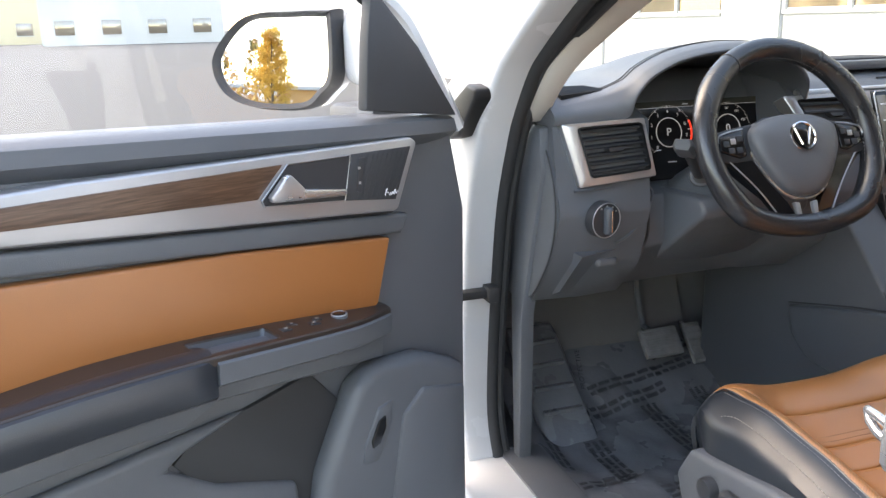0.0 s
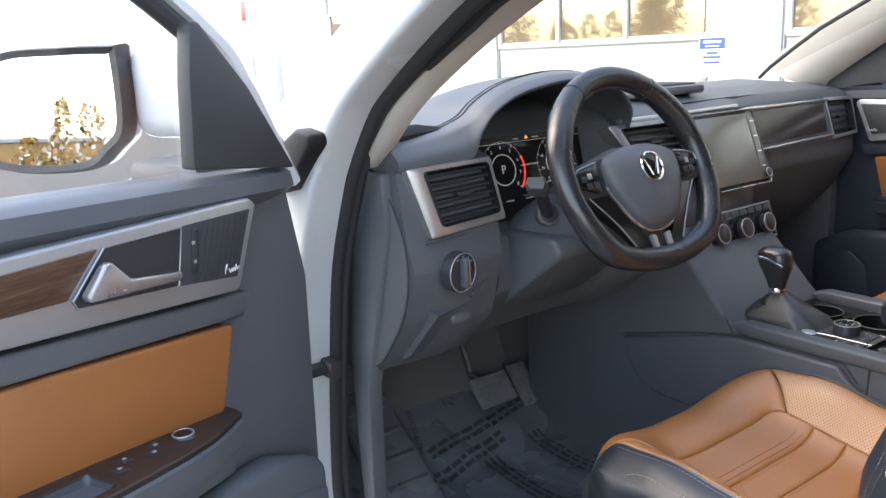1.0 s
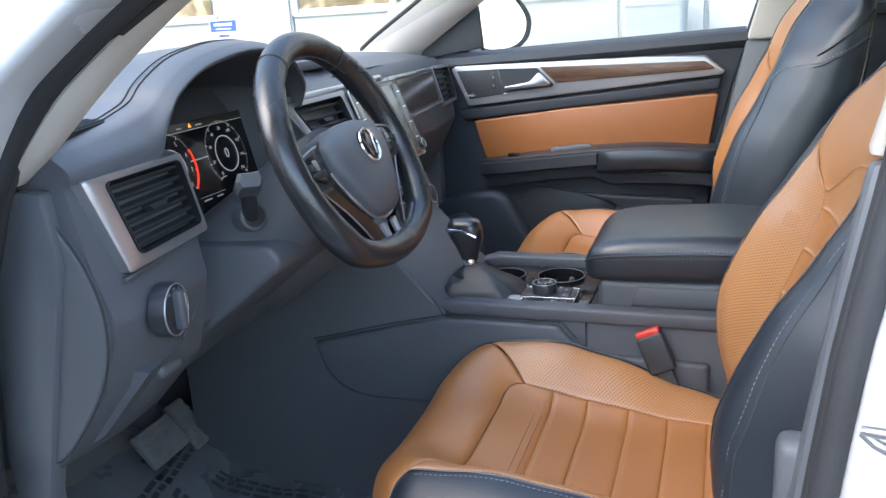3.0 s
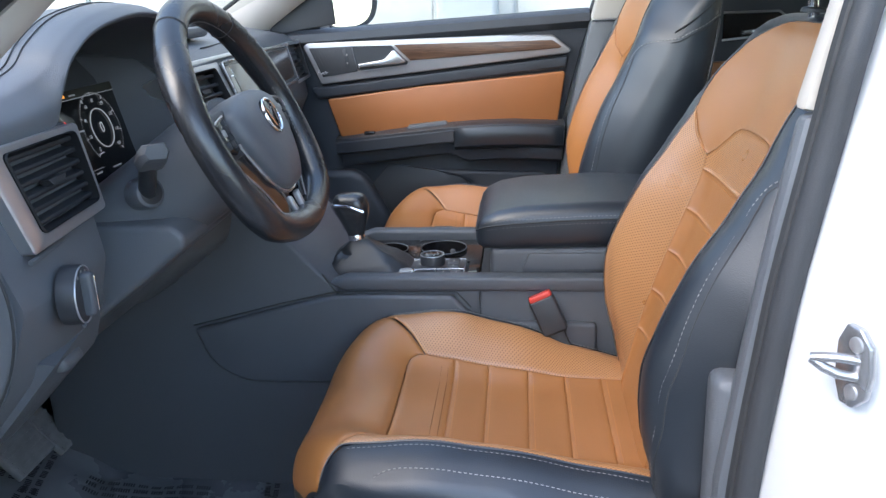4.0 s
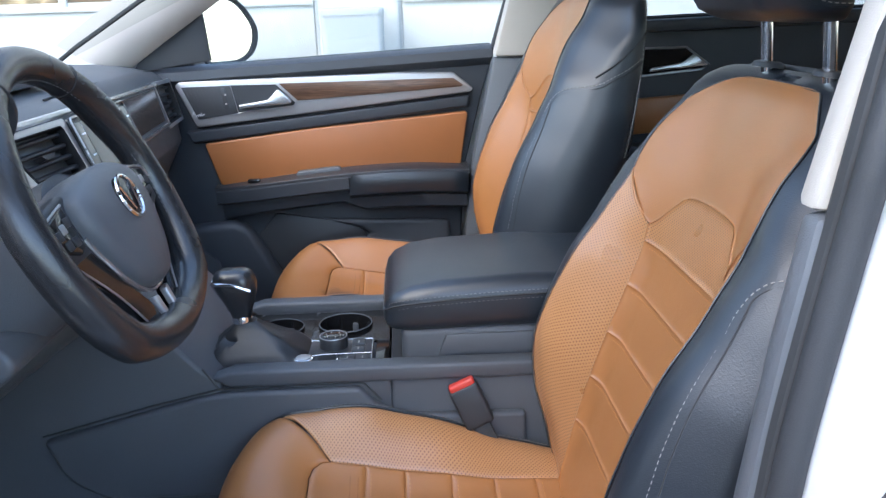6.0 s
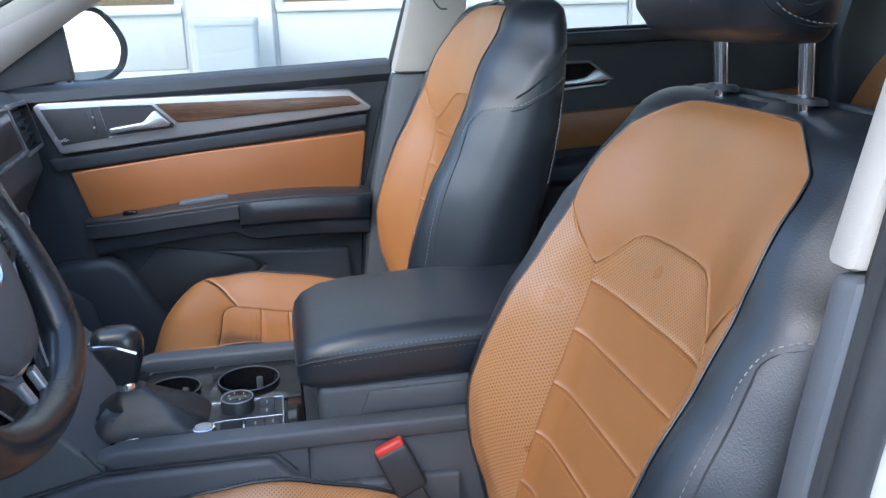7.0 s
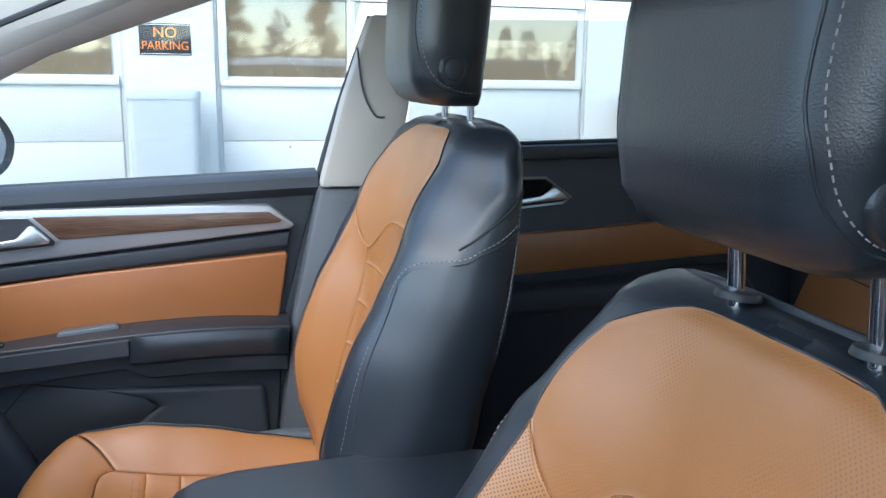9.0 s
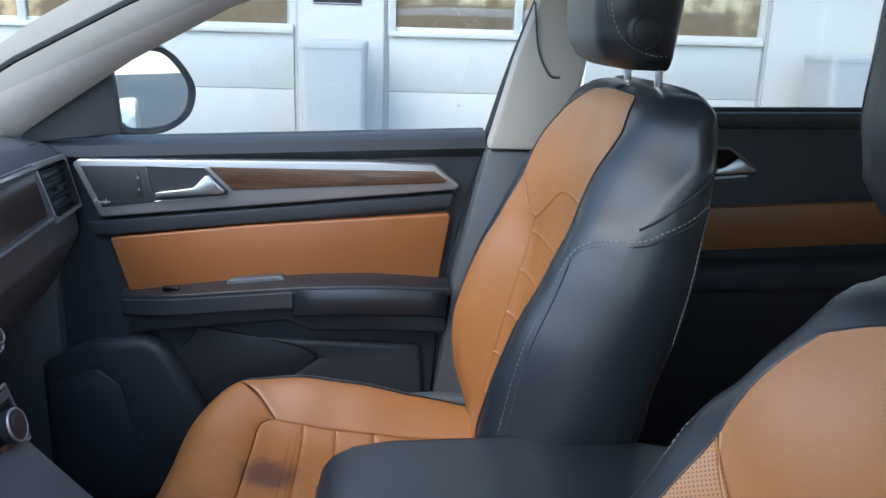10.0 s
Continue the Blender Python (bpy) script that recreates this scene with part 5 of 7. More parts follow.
        part("boot_switch", yz([(1.206, 0.770), (1.192, 0.765), (1.176, 0.735), (1.178, 0.722), (1.192, 0.726), (1.206, 0.75)], h - 0.039, h - 0.03, 0.002), GLOSS, plate)
    # mirror sail and window frame
    part("sail", yz([(1.412, 1.222), (1.33, 1.335), (1.255, 1.412), (1.240, 1.412), (1.230, 1.345), (1.222, 1.245)], h - 0.004, h + 0.018, 0.004), SAIL, d, "black plastic mirror sail")
    rim = smooth_line([(sign * (h + 0.028), y, z) for y, z in ((1.442, 1.20), (1.362, 1.335), (1.297, 1.408), (1.11, 1.522), (0.88, 1.61))], 30)
    part("window_frame", tube(rim, 0.013, 8, flat=1.6), WHITE, d, "white window frame edge")
    rim = smooth_line([(sign * (h + 0.025), y, z) for y, z in ((1.27, 1.395), (1.20, 1.440), (1.08, 1.508), (0.88, 1.585))], 24)
    part("window_seal", tube(rim, 0.012, 8), RUBBER, d)
    if not driver:
        rim = smooth_line([(sign * (h + 0.03), y, z) for y, z in ((0.535, 1.255), (0.49, 1.40), (0.43, 1.56))], 12)
        part("window_seal", tube(rim, 0.010, 8), RUBBER, d)
    pane = part("window_pane", yz([(1.23, 1.21), (1.235, 1.39), (1.10, 1.48), (0.86, 1.58), (0.45, 1.60), (0.54, 1.21)], h + 0.030, h + 0.034), CLEAR if driver else SIDE_GLASS, d, "clear side window", smooth=False)
    # wing mirror
    # the glass looks back along the car, turned to the driver
    base = Matrix.Translation((sign * (h + (0.358 if driver else 0.245)), 1.30 if driver else 1.235, 1.308)) @ Matrix.Rotation(radians(-sign * (24 if driver else 37)), 4, "Z") @ Matrix.Rotation(radians(-3.3 if driver else -2), 4, "X")
    w, hh = (0.118, 0.077) if driver else (0.105, 0.080)
    prof2 = smooth_line([(w * a, 0, hh * b) for a, b in ((-0.99, 0.90), (-0.92, 0.99), (-0.3, 1.0), (0.32, 0.95), (0.72, 0.56), (0.97, -0.03), (0.80, -0.66), (0.30, -0.97), (-0.50, -0.97), (-0.80, -0.68), (-0.99, -0.28))], 66, True)
    grow = lambda k, dy: [base @ Vector((p.x * k * sign, dy, p.z * k)) for p in prof2]
    part("mirror_housing", loft([grow(0.97, 0.002), grow(1.0, -0.006), grow(1.10, -0.012), grow(1.15 if driver else 1.21, 0.01), grow(1.13 if driver else 1.17, 0.03)], caps=False), SAIL, d, "dark grey mirror surround")
    part("mirror_cap", loft([grow(1.12, 0.028), grow(1.10, 0.06), grow(0.95, 0.10), grow(0.55, 0.125), grow(0.1, 0.13)]), WHITE, d, "white mirror cap")
    part("mirror_pane", loft([grow(1.0, 0.0), grow(0.99, -0.002)]), MIRROR, d, "mirror glass", smooth=False)
    part("mirror_arm", box((sign * (h + 0.085), 1.365, 1.262), (sign * (h + 0.25), 1.435, 1.395), 0.03, 4), WHITE, d, "white mirror arm cover")
    part("mirror_stem", box((sign * (h + 0.04), 1.27, 1.205), (sign * (h + 0.16), 1.36, 1.245), 0.012), SKIN, d)
    return d


door("passenger_door", "closed dark passenger door with a tan leather insert", Matrix.Identity(4), 1, False)
HINGE = Vector((-1.019, 1.449, 0))
door("driver_door", "open driver's door with tan leather and wood trim", Matrix.Translation(HINGE) @ Matrix.Rotation(radians(-64.5), 4, "Z") @ Matrix.Translation(-HINGE), -1, True)


# ---- dashboard ----
dash = thing("dashboard", "dark grey soft dashboard with silver trim", "dashboard")
#        x: windscreen base, top, pad edge, lip, face top, face foot, lower, knee, bottom, back
SECTIONS = [
    (-0.755, (1.74, 1.17), (1.55, 1.235), (1.38, 1.225), (1.30, 1.208), (1.266, 1.193), (1.245, 1.085), (1.225, 1.03), (1.26, 0.94), (1.35, 0.83), (1.65, 0.80)),
    (-0.66, (1.76, 1.18), (1.56, 1.25), (1.40, 1.23), (1.31, 1.213), (1.258, 1.193), (1.242, 1.085), (1.222, 1.03), (1.255, 0.93), (1.34, 0.83), (1.65, 0.80)),
    (-0.568, (1.77, 1.185), (1.56, 1.24), (1.42, 1.23), (1.32, 1.213), (1.252, 1.192), (1.240, 1.085), (1.232, 1.03), (1.262, 0.92), (1.35, 0.83), (1.65, 0.80)),
    (-0.548, (1.77, 1.185), (1.56, 1.26), (1.44, 1.265), (1.40, 1.25), (1.375, 1.215), (1.335, 1.060), (1.285, 1.040), (1.275, 0.94), (1.36, 0.84), (1.65, 0.80)),
    (-0.385, (1.78, 1.19), (1.57, 1.262), (1.44, 1.268), (1.40, 1.25), (1.375, 1.215), (1.335, 1.060), (1.285, 1.040), (1.285, 0.96), (1.37, 0.84), (1.65, 0.80)),
    (-0.262, (1.78, 1.19), (1.57, 1.262), (1.44, 1.265), (1.40, 1.25), (1.37, 1.215), (1.325, 1.075), (1.27, 1.045), (1.27, 0.95), (1.37, 0.84), (1.65, 0.80)),
    (-0.235, (1.78, 1.19), (1.57, 1.26), (1.38, 1.262), (1.315, 1.24), (1.285, 1.215), (1.235, 1.09), (1.215, 1.04), (1.25, 0.93), (1.36, 0.84), (1.65, 0.80)),
    (0.0, (1.79, 1.19), (1.57, 1.262), (1.38, 1.258), (1.30, 1.238), (1.27, 1.218), (1.205, 1.06), (1.19, 1.02), (1.20, 0.92), (1.33, 0.84), (1.65, 0.80)),
    (0.17, (1.78, 1.19), (1.57, 1.262), (1.39, 1.258), (1.315, 1.238), (1.285, 1.218), (1.235, 1.07), (1.225, 1.03), (1.24, 0.92), (1.35, 0.84), (1.65, 0.80)),
    (0.23, (1.78, 1.19), (1.57, 1.262), (1.40, 1.258), (1.33, 1.238), (1.305, 1.216), (1.275, 1.105), (1.27, 1.065), (1.33, 0.95), (1.43, 0.85), (1.65, 0.80)),
    (0.60, (1.77, 1.185), (1.57, 1.262), (1.42, 1.255), (1.355, 1.235), (1.33, 1.21), (1.305, 1.105), (1.30, 1.06), (1.36, 0.95), (1.46, 0.85), (1.65, 0.80)),
    (0.775, (1.74, 1.17), (1.55, 1.24), (1.43, 1.24), (1.36, 1.225), (1.335, 1.205), (1.315, 1.105), (1.31, 1.06), (1.37, 0.95), (1.47, 0.85), (1.65, 0.80)),
]
rings = []
for (xa, *pa), (xb, *pb) in zip(SECTIONS, SECTIONS[1:] + [SECTIONS[-1]]):
    for q in ((0, 0.5) if xb > xa else (0,)):
        row = [Vector(a).lerp(Vector(b), q) for a, b in zip(pa, pb)]
        fine = []
        for a, b in zip(row, row[1:]):
            fine += [a.lerp(b, t) for t in (0.06, 0.5, 0.94)]
        rings.append([(xa + (xb - xa) * q, p.x, p.y) for p in fine])
part("dash_body", loft(rings), PLASTIC, dash, "dark grey soft dashboard body")


def face_at(x, t):
    """A point of the dash face: x across, t from its top to its foot."""
    for (xa, *pa), (xb, *pb) in zip(SECTIONS, SECTIONS[1:]):
        if x <= xb or xb == SECTIONS[-1][0]:
            q = clamp((x - xa) / (xb - xa))
            a, b = Vector(pa[4]).lerp(Vector(pb[4]), q), Vector(pa[5]).lerp(Vector(pb[5]), q)
            p = a.lerp(b, t)
            return Vector((x, p.x, p.y))


def quad_frame(corners, hole, depth, thick, rad=0.008):
    """A slanted frame: corners tl, tr, br, bl; hole: margins left, right, top, foot, as shares."""
    tl, tr, br, bl = [Vector(c) for c in corners]
    n = (tr - tl).cross(bl - tl).normalized()
    at = lambda s, t: tl.lerp(tr, s).lerp(bl.lerp(br, s), t)
    wide, high = (tr - tl).length, (bl - tl).length
    out = n if n.y < 0 else -n

    def ring(m, r, lift):
        l, rr, t, f = m
        pts = []
        for cs, ct, a0 in ((l + r / wide, t + r / high, 180), (1 - rr - r / wide, t + r / high, 270), (1 - rr - r / wide, 1 - f - r / high, 0), (l + r / wide, 1 - f - r / high, 90)):
            for k in range(6):
                a = radians(a0 + 18 * k)
                pts.append(at(cs + r / wide * math.cos(a), ct + r / high * math.sin(a)) + out * lift)
        return pts

    part_of = lambda q: tuple(h * q for h in hole)
    rim = [ring(part_of(0), 0.004, -depth), ring(part_of(0), 0.004, thick * 0.6), ring(part_of(0.10), 0.005, thick), ring(part_of(0.80), rad, thick), ring(part_of(0.90), rad, thick * 0.5), ring(part_of(0.90), rad, -depth)]
    lip = [ring(part_of(0.86), rad, -0.002), ring(part_of(0.86), rad, thick * 1.1), ring(part_of(0.94), rad, thick * 1.25), ring(part_of(1.0), rad * 0.9, thick * 0.6), ring(part_of(1.0), rad * 0.9, -depth)]
    return loft(rim, caps=False), loft(lip, caps=False), at, out


def vent(corners, hole, slats, name="air_vent"):
    bm, lip, at, out = quad_frame(corners, hole, 0.03, 0.006)
    f = part(name, bm, VENT_SILVER, dash, "satin silver vent surround")
    part("vent_lip", lip, VENT_BLACK, f, "black vent lip")
    l, r, t, b = hole
    bm = bmesh.new()
    vs = [bm.verts.new(at(s, q) - out * 0.028) for s, q in ((l, t), (1 - r, t), (1 - r, 1 - b), (l, 1 - b))]
    bm.faces.new(vs)
    part("vent_back", bm, VENT_BLACK, f, smooth=False)
    up = (at(0.5, 0) - at(0.5, 1)).normalized()
    for k in range(slats):
        q = t + (1 - t - b) * (k + 0.5) / slats
        a, c = at(l, q), at(1 - r, q)
        prof = [(0.0, -0.0032), (0.0022, -0.001), (0.0020, 0.0022), (-0.002, 0.0040), (-0.02, 0.0075), (-0.022, 0.0045)]
        part("slat", loft([[p + out * (dx - 0.004) + up * dz for dx, dz in prof] for p in (a, c)]), SLAT, f)
    m = at(l + (1 - l - r) * 0.5, t + (1 - t - b) * 0.5)
    side = (at(1, 0.5) - at(0, 0.5)).normalized()
    part("vent_tab", loft([[m + out * d + side * x + up * z for x, z in ((-0.018 * k, 0.0035), (0.018 * k, 0.0035), (0.013 * k, -0.0035), (-0.013 * k, -0.0035))] for d, k in ((-0.006, 1), (0.006, 0.9))]), DARK_PLASTIC, f)
    return f


vent([(-0.747, 1.250, 1.191), (-0.591, 1.234, 1.197), (-0.563, 1.229, 1.090), (-0.717, 1.230, 1.079)], (0.20, 0.05, 0.08, 0.14), 6)
# silver and wood band to the right
vent([(-0.255, 1.277, 1.214), (-0.062, 1.255, 1.218), (-0.062, 1.222, 1.135), (-0.215, 1.238, 1.135)], (0.14, 0.10, 0.12, 0.14), 4)
vent([(0.615, 1.322, 1.212), (0.765, 1.326, 1.208), (0.765, 1.302, 1.110), (0.635, 1.298, 1.106)], (0.06, 0.10, 0.10, 0.10), 5)
band = []
for k in range(21):
    x = 0.165 + 0.465 * k / 20
    a, b = face_at(x, 0.0), face_at(x, 1.0)
    out = Vector((0, -0.012, 0.003))
    band.append([a + out * 0.2, a + out, a.lerp(b, 0.12) + out * 1.1, a.lerp(b, 0.82) + out * 1.1, b + out, b + out * 0.2])
part("band", loft(band), PLASTIC2, dash, "grey dashboard band")
for q in (0.06, 0.90):
    part("band_edge", tube([face_at(0.165 + 0.465 * k / 20, q) + Vector((0, -0.0135, 0.003)) for k in range(21)], 0.0042, 8), STEEL, dash, "thin silver edge")
part("band_edge", tube([face_at(x, 0.0) + Vector((0, -0.010, 0.006)) for x in (-0.226, -0.15, -0.06, 0.02, 0.10, 0.165)], 0.0050, 8), VENT_SILVER, dash, "satin silver edge over the screen")
inlay = []
for k in range(21):
    x = 0.235 + 0.365 * k / 20
    a, b = face_at(x, 0.13), face_at(x, 0.80)
    out = Vector((0, -0.016, 0.004))
    inlay.append([a + out * 0.5, a + out, b + out, b + out * 0.5])
part("wood_inlay", loft(inlay), DARK_WOOD, dash, "glossy dark wood inlay")
for x in (0.178, 0.220):
    part("slat_edge", tube([face_at(x, q) + Vector((0, -0.018, 0.002)) for q in (0.02, 0.5, 0.98)], 0.0018, 6), SILVER, dash)
for k in range(6):
    q = 0.06 + 0.15 * k
    a = face_at(0.182, q) + Vector((0, -0.018, 0))
    b = face_at(0.216, q + 0.10) + Vector((0, -0.014, 0))
    part("slat", box(a, (b.x, b.y + 0.02, b.z), 0.002), VENT_BLACK, dash)

# screen and climate panel
scr = Matrix.Translation((0.055, 1.218, 1.140)) @ Matrix.Rotation(radians(-21), 4, "X") @ Matrix.Rotation(radians(90), 4, "X")
unit = part("screen_frame", box((-0.118, -0.083, -0.012), (0.118, 0.083, 0.005), 0.004, 3), GLOSS, dash, "glossy black centre screen surround")
unit.matrix_local = scr
part("screen_rim", tube([(x, y, 0.0052) for x, y in round_ring(0, 0, 0.234, 0.164, 0.008)], 0.0016, 6, True), STEEL, unit, "thin silver screen rim")
part("touch_screen", box((-0.088, -0.074, 0.0), (0.088, 0.074, 0.0072), 0.002), TOUCH, unit, "dusty touch screen with a pale reflection in its colour")
part("key_strip", box((-0.113, -0.074, 0.0), (-0.0895, 0.074, 0.0070), 0.002), TOUCH, unit)
part("key_strip", box((0.0895, -0.074, 0.0), (0.113, 0.074, 0.0070), 0.002), TOUCH, unit)
for z in (0.055, 0.022, -0.012, -0.045):
    for x in (-0.101, 0.101):
        part("key_mark", box((x - 0.006, z - 0.0012, 0.0071), (x + 0.006, z + 0.0012, 0.0078)), PAPER, unit, smooth=False)
for x in (-0.101, 0.101):
    kb = part("screen_knob", disc((x, -0.062, 0.011), (0, 0, 1), 0.0095, 0.010, 24, 0.002), DARK_PLASTIC, unit, "small black rotary knob")
    part("knob_ring", tube([(x + 0.0095 * math.cos(a), -0.062 + 0.0095 * math.sin(a), 0.0155) for a in (2 * math.pi * k / 24 for k in range(24))], 0.0009, 6, True), SILVER, kb)
hv = Matrix.Translation((0.05, 1.178, 0.985)) @ Matrix.Rotation(radians(-18), 4, "X") @ Matrix.Rotation(radians(90), 4, "X")
unit = part("climate_panel", box((-0.115, -0.038, -0.02), (0.115, 0.038, 0.004), 0.004, 3), GLOSS, dash, "glossy climate control panel")
unit.matrix_local = hv
part("panel_edge", tube([(-0.114, -0.037, 0.004), (0.114, -0.037, 0.004), (0.114, 0.037, 0.004), (-0.114, 0.037, 0.004)], 0.0022, 6, True), SILVER, unit)
for x in (-0.082, 0.0, 0.082):
    kb = part("knob", disc((x, -0.006, 0.010), (0, 0, 1), 0.020, 0.016, 32, 0.003), DARK_PLASTIC, unit, "silver ringed climate knob")
    part("knob_ring", tube([(x + 0.0195 * math.cos(a), -0.006 + 0.0195 * math.sin(a), 0.0165) for a in (2 * math.pi * k / 32 for k in range(32))], 0.0017, 6, True), SILVER, kb)
    part("knob_cap", disc((x, -0.006, 0.018), (0, 0, 1), 0.013, 0.003, 24, 0.001), DARK_PLASTIC, kb)
for k in range(8):
    x = -0.098 + 0.028 * k
    part("key", box((x - 0.011, 0.022, 0.003), (x + 0.011, 0.033, 0.006), 0.001), PLASTIC2, unit)
low = part("lower_keys", box((-0.115, -0.062, -0.02), (0.115, -0.043, 0.002), 0.003), GLOSS, dash)
low.matrix_local = hv
part("hazard_key", box((-0.01, -0.058, 0.002), (0.01, -0.047, 0.0035)), RED, low, smooth=False)

# soft top pad, arched over the instruments, with its twin seam
ARCH = [((-0.757, 1.252, 1.190), (-0.757, 1.275, 1.220)), ((-0.70, 1.248, 1.193), (-0.70, 1.270, 1.227)), ((-0.645, 1.241, 1.196), (-0.652, 1.262, 1.236)), ((-0.616, 1.236, 1.202), (-0.628, 1.254, 1.245)),
        ((-0.605, 1.231, 1.232), (-0.606, 1.245, 1.257)), ((-0.577, 1.230, 1.264), (-0.580, 1.243, 1.278)), ((-0.521, 1.229, 1.290), (-0.523, 1.242, 1.303)), ((-0.448, 1.228, 1.303), (-0.449, 1.241, 1.316)),
        ((-0.385, 1.228, 1.306), (-0.385, 1.241, 1.319)), ((-0.32, 1.229, 1.299), (-0.319, 1.243, 1.312)), ((-0.262, 1.232, 1.274), (-0.259, 1.250, 1.288)), ((-0.228, 1.240, 1.240), (-0.218, 1.262, 1.258)), ((-0.212, 1.258, 1.208), (-0.196, 1.290, 1.236))]
low = smooth_line([a for a, _ in ARCH], 60)
crest = smooth_line([c for _, c in ARCH], 60)


def pad_row(a, c):
    out = a.lerp(c, 0.45) + Vector((0, -0.010, 0.0))
    deep = clamp((c.z - 1.235) / 0.05)
    rear = max(c.z, 1.238)
    return [Vector((a.x, 1.46, a.z - 0.03)), Vector((a.x, 1.38, a.z - 0.012)), Vector((a.x, a.y + 0.016, a.z - 0.001)), a, out, a.lerp(c, 0.8) + Vector((0, -0.003, 0.002)), c + Vector((0, 0.004, 0.003)),
            Vector((c.x, c.y + 0.03, c.z * 0.5 + rear * 0.5 + 0.006)), Vector((c.x, c.y + 0.075, rear + 0.006 - 0.004 * deep)), Vector((c.x, 1.40, rear * 0.88 + 1.246 * 0.12 + 0.004)), Vector((c.x, 1.48, rear * 0.60 + 1.246 * 0.40 + 0.002)), Vector((c.x, 1.58, c.z * 0.2 + 1.246 * 0.8)), Vector((c.x, 1.72, 1.19)), Vector((c.x, 1.72, 1.15))]


part("top_pad", loft([smooth_line(pad_row(a, c), 40) for a, c in zip(low, crest)]), PLASTIC, dash, "soft pad arched over the instruments")
for dy, dz in ((0.036, 0.0068), (0.047, 0.0066)):
    part("pad_seam", tube([c + Vector((0, dy, dz)) for c in crest], 0.0009, 5), RUBBER, dash)
cl = Matrix.Translation((-0.395, 1.337, 1.151)) @ Matrix.Rotation(radians(-14), 4, "X") @ Matrix.Rotation(radians(90), 4, "X")
cluster = part("instrument_screen", box((-0.150, -0.092, -0.01), (0.150, 0.062, 0.0), 0.012), SCREEN, dash, "lit digital instrument screen")
cluster.matrix_local = cl
part("screen_band", box((-0.148, 0.050, -0.001), (0.148, 0.0615, 0.0006)), BAND_GLASS, cluster, "plain dim strip over the dials", smooth=False)
part("screen_line", box((-0.140, 0.0485, 0.0002), (0.140, 0.0495, 0.0009)), DIM_LIT, cluster, smooth=False)
part("screen_line", box((-0.036, -0.0530, 0.0002), (0.030, -0.0522, 0.0009)), DIM_LIT, cluster, smooth=False)
for gx, text, figures in ((-0.072, "P", "0 1 2 3 4 5 6 7 8"), (0.066, "0", "0 20 40 60 80 100 120 140 160")):
    part("gauge_ring", tube([(gx + 0.0285 * math.cos(a), 0.0285 * math.sin(a), 0.001) for a in (2 * math.pi * k / 48 for k in range(48))], 0.0009, 5, True), SCREEN_LIT, cluster)
    words(text, 0.022, SCREEN_LIT, cluster, Matrix.Translation((gx, 0, 0.0012)), "gauge_figure")
    bm = bmesh.new()
    for k in range(81):
        a = radians(225 - 270 * k / 80)
        r0 = 0.0505 if k % 10 else 0.0480
        tube([(gx + r0 * math.cos(a), r0 * math.sin(a), 0.001), (gx + 0.053 * math.cos(a), 0.053 * math.sin(a), 0.001)], 0.0003 if k % 10 else 0.0007, 4, bm=bm)
    part("gauge_ticks", bm, SCREEN_LIT, cluster)
    for k, figure in enumerate(figures.split()):
        a = radians(225 - 270 * k / 8)
        words(figure, 0.0095 if len(figure) < 2 else 0.0072, SCREEN_LIT, cluster, Matrix.Translation((gx + 0.0405 * math.cos(a), 0.0405 * math.sin(a), 0.0012)), "dial_figure")
    part("gauge_pointer", box((gx - 0.034, -0.0335, 0.0008), (gx - 0.0225, -0.0320, 0.0014)), PAPER, cluster, smooth=False).matrix_local = Matrix.Translation((gx, 0, 0)) @ Matrix.Rotation(radians(2), 4, "Z") @ Matrix.Translation((-gx, 0, 0))
red = [(-0.072 + 0.0515 * math.cos(a), 0.0515 * math.sin(a), 0.0015) for a in (radians(25 - 70 * k / 14) for k in range(15))]
part("red_zone", tube(red, 0.0018, 5), RED_LIT, cluster, "red zone of the rev counter")
for x, z, w, h in ((-0.030, 0.054, 0.006, 0.0022), (0.020, 0.054, 0.008, 0.0022), (-0.006, 0.004, 0.022, 0.0022), (-0.020, -0.058, 0.010, 0.0022), (0.012, -0.058, 0.008, 0.0022), (-0.070, -0.058, 0.010, 0.0022), (0.066, -0.058, 0.012, 0.0022)):
    part("print_line", box((x - w, z - h / 2, 0.0007), (x + w, z + h / 2, 0.0013)), DIM_LIT, cluster, smooth=False)
part("warning_lamp", prism([(-0.007, 0.0525), (0.001, 0.0525), (-0.003, 0.0595)], "z", 0.0007, 0.0014), AMBER_LIT, cluster, smooth=False)

# light switch, knee panel, tweeter grille
knob_m = Matrix.Translation((-0.674, 1.206, 1.021)) @ Matrix.Rotation(radians(90), 4, "X") @ Matrix.Rotation(radians(12), 4, "Y")
sw = part("light_switch", disc((0, 0, -0.010), (0, 0, 1), 0.033, 0.020, 40, 0.004), DARK_PLASTIC, dash, "rotary light switch")
sw.matrix_local = knob_m
part("switch_ring", tube([(0.0318 * math.cos(a), 0.0315 * math.sin(a), 0.000) for a in (2 * math.pi * k / 40 for k in range(40))], 0.0011, 6, True), SILVER, sw)
part("switch_grip", box((-0.0075, -0.025, -0.004), (0.0075, 0.025, 0.012), 0.005, 3), CONSOLE_PLASTIC, sw)
part("grip_edge", box((0.0010, -0.020, 0.0115), (0.0045, 0.020, 0.0130), 0.0006), CHROME, sw, "bright line on the grip")
